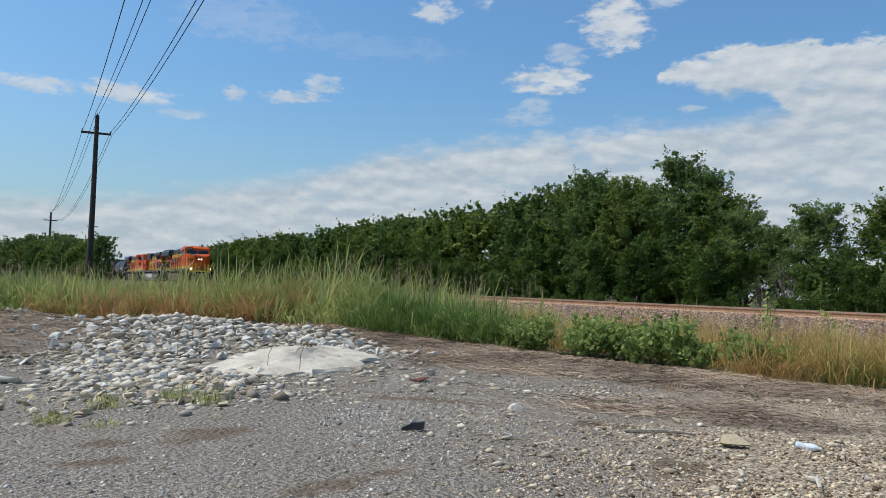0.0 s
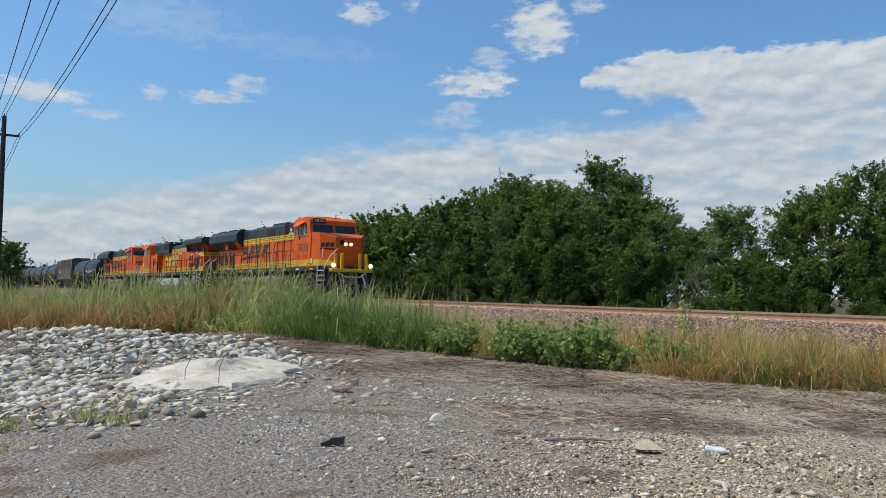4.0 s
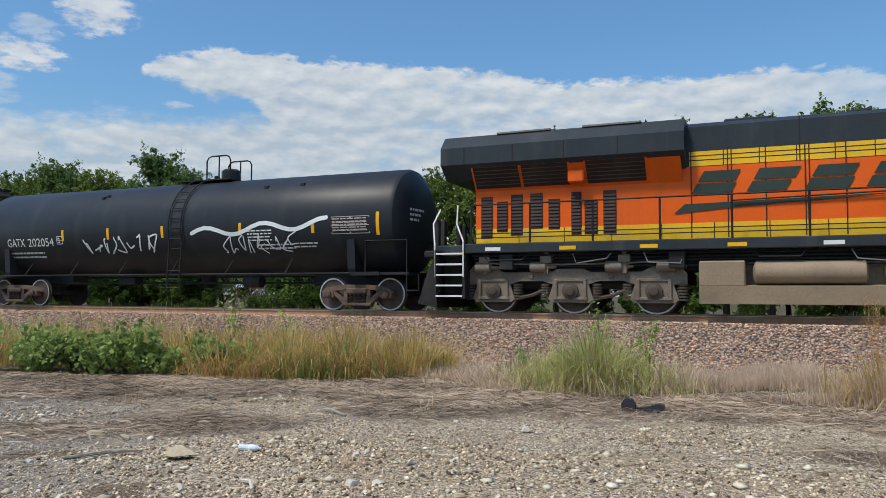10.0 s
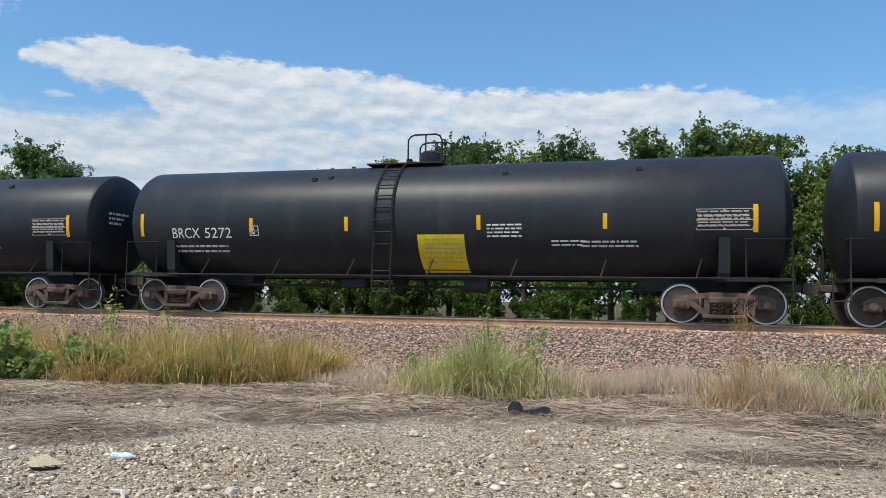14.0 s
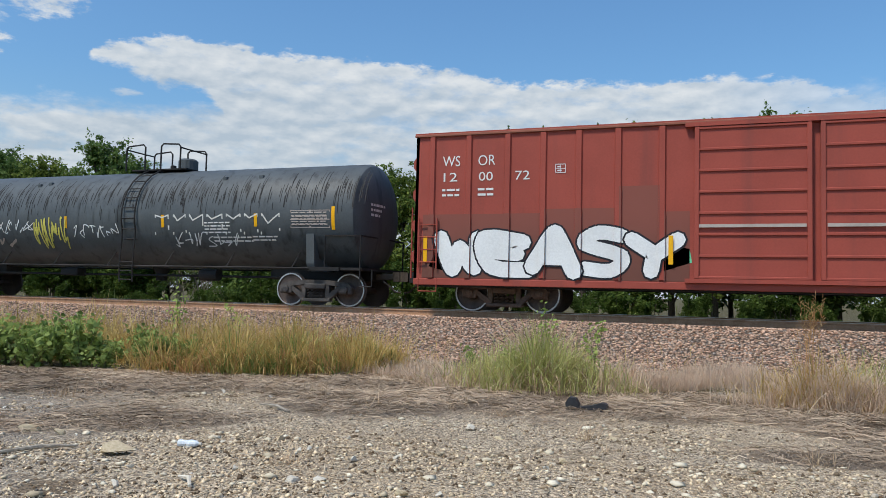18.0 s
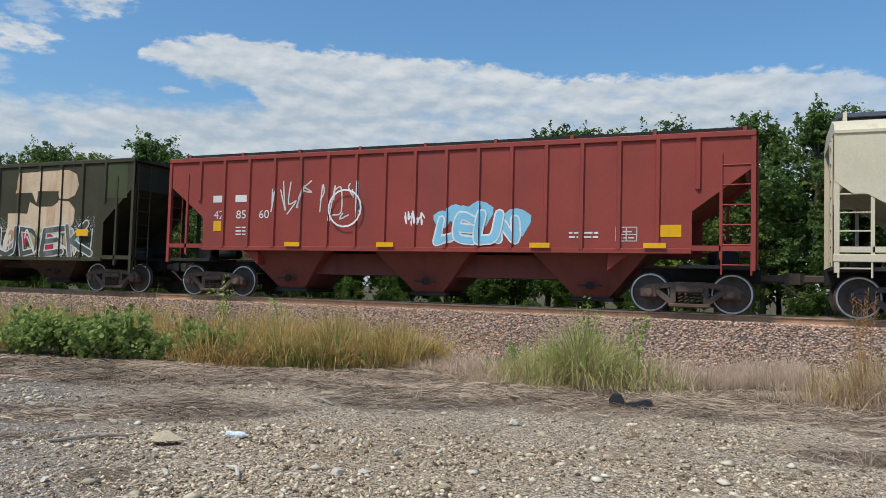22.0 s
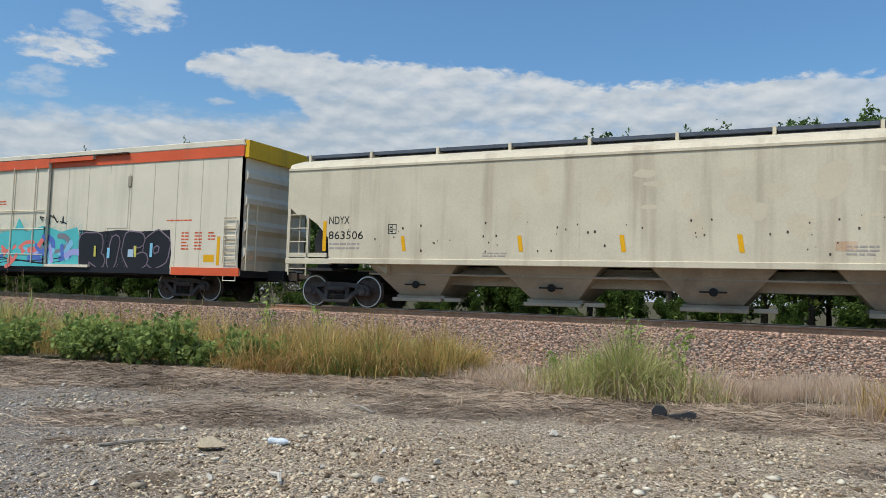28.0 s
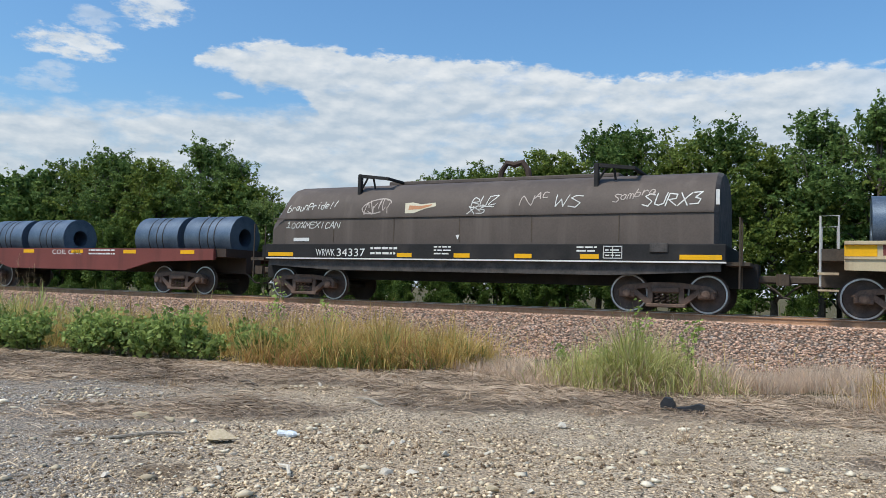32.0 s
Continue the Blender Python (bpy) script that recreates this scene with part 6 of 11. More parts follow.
    for k in range(3):
        a0, a1 = 9.30 + k * 0.22, 9.30 + k * 0.22 + 0.17
        f = lambda a: -(1.38 + (0.78 - 1.38) * (a - 9.25) / 0.75) - 0.014  # noqa: E731
        nz = 0.0 if old else 0.32
        emblem = Shape()
        emblem.add([(d * a0, f(a0), nz + 2.5), (d * a1, f(a1), nz + 2.5), (d * (a1 + 0.05), f(a1 + 0.05), nz + 2.74), (d * (a0 + 0.05), f(a0 + 0.05), nz + 2.74)], [(0, 1, 2, 3)])
        part("emblem_block", emblem, BLACK_INK, car)
    emblem = Shape()
    emblem.add([(d * 9.28, f(9.28), nz + 2.36), (d * 9.96, f(9.96), nz + 2.32), (d * 9.96, f(9.96), nz + 2.40), (d * 9.28, f(9.28), nz + 2.44)], [(0, 1, 2, 3)])
    part("emblem_bar", emblem, BLACK_INK, car)
    if not old:
        for a in (6.16, 7.24):
            for k in range(13):
                z = 1.84 + 0.053 * k
                part("cab_louvre", Shape().prism([(-cw, z + 0.04), (-cw - 0.028, z), (-cw, z)], *X(a, a + 0.66), "x"), YELLOW if z < 2.11 else ORANGE, car)
    # road number and wall lettering
    if d > 0:
        part("road_number", text_shape(number, 6.55, 2.66, 0.42, flat(-cw - 0.006), width=1.45), GREEN_INK, car, "dark green road number")
    else:
        part("road_number", text_shape(number, -8.05, 2.72, 0.42, flat(-cw - 0.006), width=1.45), GREEN_INK, car, "dark green road number")
    if old:
        for k in range(4):
            a = -2.18 + 1.13 * k
            for lo, hi, z0, z1 in EMBLEM_CUTS[k]:
                part("emblem_edge", patch(Shape(), a + lo - 0.03, a + hi + 0.03, z0 - 0.03, z1 + 0.03, flat(-hw - 0.019), 1), GREEN_INK, car)
                part("emblem_block", patch(Shape(), a + lo, a + hi, z0, z1, flat(-hw - 0.022), 1), (YELLOW, YELLOW, TAN_YELLOW, TAN_YELLOW)[k], car)
    else:
        for k in range(4):
            a, z0, z1 = -3.9 + 1.19 * k, 2.81 + 0.0 * k, 3.33
            lean = lambda z: (z - z0) * 0.55  # noqa: E731
            for lo, hi, za, zb in ((0.0, 0.86 - 0.05 * (k % 2), z0, z0 + 0.235), (0.0, 0.80 + 0.05 * (k % 2), z0 + 0.275, z1)):
                part("emblem_block", quad_on(Shape(), [(a + lo + lean(za), za), (a + hi + lean(za), za), (a + hi + lean(zb), zb), (a + lo + lean(zb), zb)], flat(-hw - 0.02)), GREEN_INK, car)
        part("emblem_swoosh", quad_on(Shape(), [(-4.3, 2.36), (-4.05, 2.58), (-0.9, 2.64), (0.4, 2.66), (-1.2, 2.56), (-3.2, 2.46)], flat(-hw - 0.0205)), GREEN_INK, car, "slanted dark swoosh")
    # reflectors on the frame
    for k in range(10):
        a = -8.6 + k * 1.9
        part("reflector", Shape().box(a - 0.2, a + 0.2, -1.527, -1.52, 1.55, 1.64), MARK_YELLOW if k % 4 else STENCIL, car)
    # steps and white grab rails at the four corners
    for s_ in (-1, 1):
        for side in (-1, 1):
            st = part("step_well", Shape().box(s_ * 9.35, s_ * 9.42, side * 0.9, side * 1.52, 0.35, 1.6).box(s_ * 10.15, s_ * 10.22, side * 0.95, side * 1.52, 0.35, 1.6).box(s_ * 9.42, s_ * 10.15, side * 0.92, side * 0.98, 0.35, 1.7), UNDER_DARK, car)
            for k in range(5):
                part("step", Shape().box(s_ * 9.42, s_ * 10.15, side * 1.0, side * 1.54, 0.40 + 0.27 * k, 0.44 + 0.27 * k), WHITE if side < 0 else UNDER_DARK, st)
            rail_m = WHITE if side < 0 else UNDER_DARK
            part("grab_rail", Shape().tube([(s_ * 9.38, side * 1.56, 0.9), (s_ * 9.38, side * 1.56, 1.8), (s_ * 9.62, side * 1.4, 2.25), (s_ * 9.62, side * 1.35, 2.75)], 0.022, 6), rail_m, car)
            part("grab_rail", Shape().tube([(s_ * 10.2, side * 1.5, 0.9), (s_ * 10.2, side * 1.5, 1.75), (s_ * 10.35, side * 1.25, 2.3), (s_ * 10.35, side * 0.8, 2.72)], 0.022, 6), rail_m, car)
        part("pilot", Shape().prism([(s_ * 10.2, 1.5), (s_ * 10.45, 1.1), (s_ * 10.75, 0.22), (s_ * 10.2, 0.12)], -1.35, 1.35, "y"), UNDER_DARK, car)
        end_paint = YELLOW if s_ == d else UNDER_DARK
        for y in (-0.95, -0.55, 0.55, 0.95):
            part("end_post", Shape().box(s_ * 10.3, s_ * 10.42, y - 0.08, y + 0.08, 1.5, 2.45, 0.02), end_paint, car)
        part("end_beam", Shape().box(s_ * 10.25, s_ * 10.6, -1.3, 1.3, 1.42, 1.6, 0.03), end_paint, car)
        if s_ == d:
            for y in (-1.15, 1.15):
                part("ditch_lamp", Shape().lathe([(0, 0.12), (0.06, 0.11)], (s_ * 10.52 if s_ > 0 else s_ * 10.58, y, 1.78), "x", 14), HEADLAMP if (d > 0 and number == "3838") else SILVER, car)
            hoses = Shape()
            for y in (-0.6, 0.6):
                hoses.tube([(s_ * 10.5, y, 1.3), (s_ * 10.8, y * 1.1, 0.9), (s_ * 10.85, y * 1.1, 0.6)], 0.035, 6)
            hoses.tube([(s_ * 10.5, -1.0, 1.5), (s_ * 10.7, -0.5, 1.15), (s_ * 10.7, 0.4, 1.15), (s_ * 10.5, 1.0, 1.5)], 0.03, 6)
            tagged(part("air_hoses", hoses, WHITE, car), kind="stuff")
    # walkway railing
    for y in (-1.47, 1.47):
        for a in np.arange(-9.2, 5.8, 1.55):
            part("railing_post", Shape().tube([(d * a, y, 1.72), (d * a, y, 2.72)], 0.028, 5), UNDER_DARK, car)
        part("walkway_railing", Shape().tube([(d * -9.2, y, 2.72), (d * 5.8, y, 2.72)], 0.02, 5), UNDER_DARK, car)
    return car


# ---- tank cars ----
def tank_car(s, hs, label, material, mark_count, digits, lx, placard, reflect, half=9.2, grime=False, letters_z=2.0, lead="white"):
    car = railcar("tank_car", label, s)
    R, ZC, L = 1.50, 2.50, hs + 1.15
    prof = []
    for k in range(7):
        a = k / 6 * math.pi / 2
        prof.append((-L - 0.42 * math.cos(a) * 1.0 + 0.0, max(0.02, R * math.sin(a))))
    prof += [(x, R) for x in (-L * 0.5, 0, L * 0.5)]
    prof += [(-a, r) for a, r in prof[:7][::-1]]
    part("shell", Shape().lathe(prof, (0, 0, ZC), "x", 48), material, car, smooth_angle=30)
    skin = lambda x, z: -math.sqrt(max(R * R - (z - ZC) ** 2, 0.01)) - 0.006  # noqa: E731
    for x in (-hs, hs):
        truck(car, x, GRAPHITE if grime else RUST)
    couplers(car, half)
    for e in (-1, 1):
        part("stub_sill", Shape().box(e * (hs - 1.9), e * (half - 0.75), -0.32, 0.32, 0.72, 1.05, 0.02), UNDER_DARK, car)
        sad = Shape().prism([(-1.45, 1.95), (-1.38, 1.15), (-1.3, 0.95), (1.3, 0.95), (1.38, 1.15), (1.45, 1.95), (1.1, 1.3), (0, 0.98), (-1.1, 1.3)], e * hs - 0.12, e * hs + 0.12, "x")
        part("saddle", sad, material, car)
        part("end_platform", Shape().box(e * (hs + 0.5), e * (half - 0.55), -1.42, 1.42, 0.98, 1.05), UNDER_DARK, car)
        hr = Shape()
        for y in (-1.42, 1.42):
            hr.tube([(e * (hs + 0.45), y, 1.05), (e * (hs + 0.45), y, 1.9), (e * (half - 0.6), y, 1.9), (e * (half - 0.6), y, 0.55)], 0.022, 5)
        hr.tube([(e * (half - 0.6), -1.42, 1.9), (e * (half - 0.6), 1.42, 1.9)], 0.022, 5)
        hr.tube([(e * (half - 0.6), -1.42, 0.56), (e * (half - 0.25), -1.42, 0.56), (e * (half - 0.25), -1.42, 1.0)], 0.022, 5)
        part("end_railing", hr, UNDER_DARK, car)
        part("end_plate", Shape().box(e * (hs - 0.25), e * (hs + 0.9), -1.46, -1.40, 0.96, 1.06), UNDER_DARK, car)
    side_rail = Shape().tube([(-hs, -1.5, 1.02), (hs, -1.5, 1.02)], 0.025, 6).tube([(-hs, 1.5, 1.02), (hs, 1.5, 1.02)], 0.025, 6)
    for a in np.arange(-hs + 1, hs, 2.1):
        side_rail.tube([(a, -1.5, 1.02), (a + 0.12, -1.28, 1.45)], 0.022, 5)
    part("side_handrail", side_rail, UNDER_DARK, car)
    part("brake_rigging", Shape().tube([(-hs + 1, -0.4, 0.78), (hs - 1, -0.4, 0.78)], 0.035, 6).lathe([(-0.3, 0.18), (0.3, 0.18)], (lx + 2.2, -0.5, 0.82), "x", 12).box(-2.4, -1.7, -0.7, -0.3, 0.72, 0.95, 0.03), UNDER_DARK, car)
    part("outlet_valve", Shape().lathe([(0.62, 0.16), (0.85, 0.18), (1.05, 0.3)], (lx, 0, 0), "z", 14), UNDER_DARK, car)
    # ladder over the side and the top platform
    lad = Shape()
    for u in (lx - 0.24, lx + 0.24):
        pts = [(u, -1.53, 0.55), (u, -1.56, 1.0)] + [(u, -(R + 0.07) * math.cos(a), ZC + (R + 0.07) * math.sin(a)) for a in np.linspace(-0.3, 1.35, 9)]
        lad.tube(pts, 0.024, 5)
    for k in range(11):
        if k < 3:
            p = (-1.55, 0.62 + 0.26 * k)
        else:
            a = -0.45 + (k - 3) * 0.2
            p = (-(R + 0.07) * math.cos(a), ZC + (R + 0.07) * math.sin(a))
        lad.tube([(lx - 0.24, *p), (lx + 0.24, *p)], 0.018, 5)
    part("ladder", lad, UNDER_DARK, car)
    top = ZC + R
    part("dome_platform", Shape().box(lx - 0.85, lx + 1.2, -0.55, 0.55, top + 0.0, top + 0.04), UNDER_DARK, car)
    part("manway", Shape().lathe([(top, 0.30), (top + 0.36, 0.30), (top + 0.42, 0.22)], (lx + 0.75, 0.1, 0), "z", 16), material, car)
    part("relief_valve", Shape().lathe([(top, 0.09), (top + 0.25, 0.09), (top + 0.27, 0.05)], (lx + 0.1, 0.2, 0), "z", 10), UNDER_DARK, car)
    if grime:
        for e in (-1, 1):
            for y in (-0.62, 0.62):
                g = Shape().tube([(lx + e * 0.3, y, top), (lx + e * 0.3, y, top + 0.72), (lx + e * 0.38, y, top + 0.8), (lx + e * 0.95, y, top + 0.76), (lx + e * 1.02, y, top + 0.68), (lx + e * 1.02, y, top)], 0.026, 6)
                part("platform_railing", g, UNDER_DARK, car)
            part("platform_railing", Shape().tube([(lx + e * 1.02, -0.62, top + 0.66), (lx + e * 1.02, 0.62, top + 0.66)], 0.024, 6), UNDER_DARK, car)
    for y in (-0.52, 0.52) if not grime else ():
        g = Shape().tube([(lx + 0.3, y, top), (lx + 0.3, y, top + 0.62), (lx + 0.37, y, top + 0.72), (lx + 0.48, y, top + 0.76), (lx + 1.05, y, top + 0.76), (lx + 1.16, y, top + 0.72), (lx + 1.22, y, top + 0.60), (lx + 1.22, y, top)], 0.024, 6)
        g.tube([(lx + 0.78, y, top), (lx + 0.78, y, top + 0.76)], 0.022, 6)
        part("platform_railing", g, UNDER_DARK, car)
    # paint marks
    for k, a in enumerate(reflect):
        tall = 0.62 if k in (0, len(reflect) - 1) else 0.36
        z0 = 2.05 if tall > 0.5 else 2.15
        part("reflector", patch(Shape(), a - 0.05, a + 0.05, z0, z0 + tall, skin), MARK_YELLOW, car)
    ink = STENCIL
    if mark_count:
        mark = "BRCX" if digits[:2] in ("52", "53") else "ADMX" if grime else "GATX"
        if mark:
            part("car_mark", text_shape(mark, -L + 1.2, letters_z, 0.27, skin, width=0.84), ink, car)
        else:
            part("owner_block", word_bars(Shape(), 1, -L + 0.85, letters_z, 0.22, 0.95, skin), ink, car)
        part("car_number", text_shape(digits, -L + 2.2, letters_z, 0.27, skin, width=0.2 * len(digits)), ink, car, "white stencilled car number")
    fp = fine_print(Shape(), -L + 1.25, letters_z - 0.24, 1.6, 2, skin, 0.13)
    fine_print(fp, lx + 2.65, 2.25, 0.85, 4, skin, 0.09, seed=3)
    fine_print(fp, lx + 4.2, 1.86, 0.8, 2, skin, 0.09, seed=5)
    fine_print(fp, L - 4.3, 1.84, 1.3, 2, skin, 0.1, seed=6)
    tagged(part("small_stencil", fp, ink, car), kind="stuff")
    data_panel(car, -L + 3.55, 2.05, 0.26, 0.26, skin, ink)
    for x_, z_ in ((-L + 5.2, 3.55), (-2.6, 3.6), (lx + 3.0, 3.58), (L - 3.0, 3.6)):
        part("lifting_lug", Shape().box(x_ - 0.07, x_ + 0.07, skin(x_, z_) - 0.05, skin(x_, z_) + 0.06, z_ - 0.05, z_ + 0.05, 0.01), material, car)
    data_panel(car, L - 1.75, 2.1, 1.2, 0.48, skin, FADED)
    head = Shape()
    for k in range(3):
        fine_print(head, 0, 2.75 - 0.14 * k, 0.75 - 0.15 * k, 1, flat(0), 0.16, 90 + k)
    part("head_stencil", Shape().add([(L + 0.012 + 0.42 * math.sqrt(max(0.0, 1 - ((v[0] - 0.85) ** 2 + (v[2] - ZC) ** 2) / R ** 2)), v[0] - 0.85, v[2]) for v in head.v], head.f), ink, car)
    fp2 = Shape()
    for k in range(5):
        fine_print(fp2, L - 1.72, 2.5 - 0.08 * k, 1.1, 1, skin, seed=20 + k)
    tagged(part("test_date_table", fp2, FADED, car), kind="stuff")
    if placard:
        part("placard", patch(Shape(), lx + 0.88, lx + 2.08, 1.14, 2.05, skin, 8), paint("yellow_notice", (0.78, 0.60, 0.02), 0.5, (0.4, 0.3, 0.05), 0.25), car, "large yellow notice with small print")
        pr = Shape()
        for k in range(6):
            fine_print(pr, lx + 1.05, 1.92 - 0.11 * k, 0.95, 1, lambda x, z: skin(x, z) - 0.004, seed=40 + k)
        part("placard_print", pr, FADED, car)
    return car


# ---- ribbed three-bay covered hoppers ----
def bays(car, xs, width, z0, z1, material, half_y=1.25, foot=0.42):
    for a, b in zip(xs, xs[1:]):
        part("bay_saddle", Shape().prism([(a + 0.75, 0.72), (b - 0.75, 0.72), (b - 1.25, z1 - 0.12), (a + 1.25, z1 - 0.12)], -0.72, 0.72, "y"), material, car)
    for x in xs:
        sh = Shape()
        w = width / 2
        a = [(x - w, -half_y, z1), (x + w, -half_y, z1), (x + w, half_y, z1), (x - w, half_y, z1)]
        b = [(x - foot, -half_y * 0.55, z0), (x + foot, -half_y * 0.55, z0), (x + foot, half_y * 0.55, z0), (x - foot, half_y * 0.55, z0)]
        sh.add(a + b, [(0, 1, 5, 4), (1, 2, 6, 5), (2, 3, 7, 6), (3, 0, 4, 7), (4, 5, 6, 7), (0, 1, 2, 3)])
        bay = part("hopper_bay", sh, material, car)
        part("gate_crank", Shape().lathe([(-0.06, 0.10), (0.0, 0.10)], (x, -half_y * 0.72, z0 + 0.28), "y", 10).box(x - 0.3, x + 0.3, -half_y * 0.8, -half_y * 0.74, z0 + 0.26, z0 + 0.30), UNDER_DARK, bay)
        part("discharge_gate", Shape().box(x - foot - 0.12, x + foot + 0.12, -0.75, 0.75, z0 - 0.1, z0, 0.015), UNDER_DARK if material != CREAM_DIRTY else CREAM_DIRTY, bay)


def end_works(car, e, half, zt, material, cut_z, inset, y=1.5, sill=1.2, side_ladder=True):
    """Slope sheet, corner posts, ladders and platform at one end of a hopper."""
    part("slope_sheet", Shape().prism([(e * (half - 0.25), zt - 0.1), (e * (half - 0.25), cut_z), (e * (half - inset - 1.9), 0.95), (e * (half - inset - 1.9), 1.3), (e * (half - 1.0), zt - 0.1)], -y + 0.12, y - 0.12, "y"), material, car)
    part("end_sheet", Shape().box(e * (half - 0.28), e * (half - 0.22), -y + 0.05, y - 0.05, cut_z - 0.1, zt), material, car)
    for yy in (-y, y):
        posts = Shape().box(e * (half - 0.1), e * half, yy - 0.05, yy + 0.05, sill - 0.35, zt)
        part("corner_post", posts, material, car)
        part("inner_post", Shape().box(e * (half - 0.75), e * (half - 0.68), yy - 0.04, yy + 0.04, sill - 0.1, cut_z + 0.3), material, car)
        part("post_brace", Shape().box(e * (half - inset), e * half, yy - 0.04, yy + 0.04, sill + 0.08, sill + 0.2), material, car)
    if side_ladder:
        ladder(car, e * (half - 0.7), e * (half - 0.08), -y - 0.03, sill - 0.45, cut_z + 0.25, 6, material)
    ladder(car, -y + 0.1, -y + 0.6, e * (half + 0.03), sill - 0.3, zt - 0.1, 8, material, along="y", name="end_ladder")
    part("end_platform", Shape().box(e * (half - 1.6), e * (half + 0.05), -y, y, 1.02, 1.1), UNDER_DARK, car)
    part("brake_gear", Shape().lathe([(-0.35, 0.16), (0.35, 0.16)], (e * (half - 0.75), 0.5, 1.32), "x", 12), UNDER_DARK, car)
    part("brake_box", Shape().box(e * (half - 0.9), e * (half - 0.4), -0.6, -0.2, 1.1, 1.45, 0.03), UNDER_DARK, car)
    part("stub_sill", Shape().box(e * (half - 2.6), e * (half + 0.1), -0.3, 0.3, 0.72, 1.05), UNDER_DARK, car)


def ribbed_hopper(s, hs, half, label, material, ribs, zt=4.18, sill=1.42, bay_m=None, cut=(3.3, 2.3), inset=1.3, roofwalk=True, truck_m=RUST, under=0.3, bayx=(-3.2, 0.35, 3.9), ladders=(-1, 1)):
    car = railcar("hopper_car", label, s)
    Y = 1.5
    side = [(-half, zt), (-half, cut[0]), (-half + inset, cut[1]), (-half + inset, sill), (half - inset, sill), (half - inset, cut[1]), (half, cut[0]), (half, zt)]
    for y in (-Y, Y):
        part("side_wall", Shape().prism(side, y - 0.02, y + 0.02, "y"), material, car)
    bumps = []
    for k in range(ribs):
        x = -half + 1.2 + (2 * half - 2.4) * k / (ribs - 1)
        zl = sill if abs(x) < half - inset else cut[0] - 0.5
        rib = Shape().prism([(x - 0.07, -Y - 0.02), (x - 0.04, -Y - 0.075), (x + 0.04, -Y - 0.075), (x + 0.07, -Y - 0.02)], zl, zt - 0.02, "z")
        part("rib", rib, material, car)
        bumps.append((x - 0.055, x + 0.055, -Y - 0.076))
    set_relief(car, half, -Y - 0.021, bumps)
    part("top_rail", Shape().box(-half, half, -Y - 0.07, -Y + 0.04, zt - 0.05, zt + 0.08, 0.015).box(-half, half, Y - 0.04, Y + 0.07, zt - 0.05, zt + 0.08, 0.015), material, car)
    part("side_sill", Shape().box(-half + inset, half - inset, -Y - 0.06, -Y + 0.04, sill - 0.09, sill + 0.03, 0.01).box(-half + inset, half - inset, Y - 0.04, Y + 0.06, sill - 0.09, sill + 0.03, 0.01), material, car)
    part("roof", Shape().prism([(-Y, zt), (-0.6, zt + 0.1), (0.6, zt + 0.1), (Y, zt)], -half, half, "x"), material, car)
    if roofwalk:
        walkway(car, half, zt + 0.1, UNDER_DARK, material)
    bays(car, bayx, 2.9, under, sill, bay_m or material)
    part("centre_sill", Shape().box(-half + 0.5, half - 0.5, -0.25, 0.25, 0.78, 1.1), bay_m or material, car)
    for e in (-1, 1):
        end_works(car, e, half, zt, material, cut[0], inset, Y, sill - 0.1, e in ladders)
        truck(car, e * hs, truck_m)
    couplers(car, half + 0.95)
    return car


def walkway(car, half, z, grate_m, post_m):
    w = Shape()
    for y in (-0.75, -0.35, 0.35, 0.75):
        w.box(-half + 0.1, half - 0.1, y - 0.16, y + 0.16, z + 0.10, z + 0.19)
    part("running_board", w, grate_m, car)
    n = int(half)
    for k in range(n + 1):
        x = -half + 0.25 + (2 * half - 0.5) * k / n
        part("walk_bracket", Shape().box(x - 0.04, x + 0.04, -0.97, 0.97, z - 0.06, z + 0.195), post_m, car)


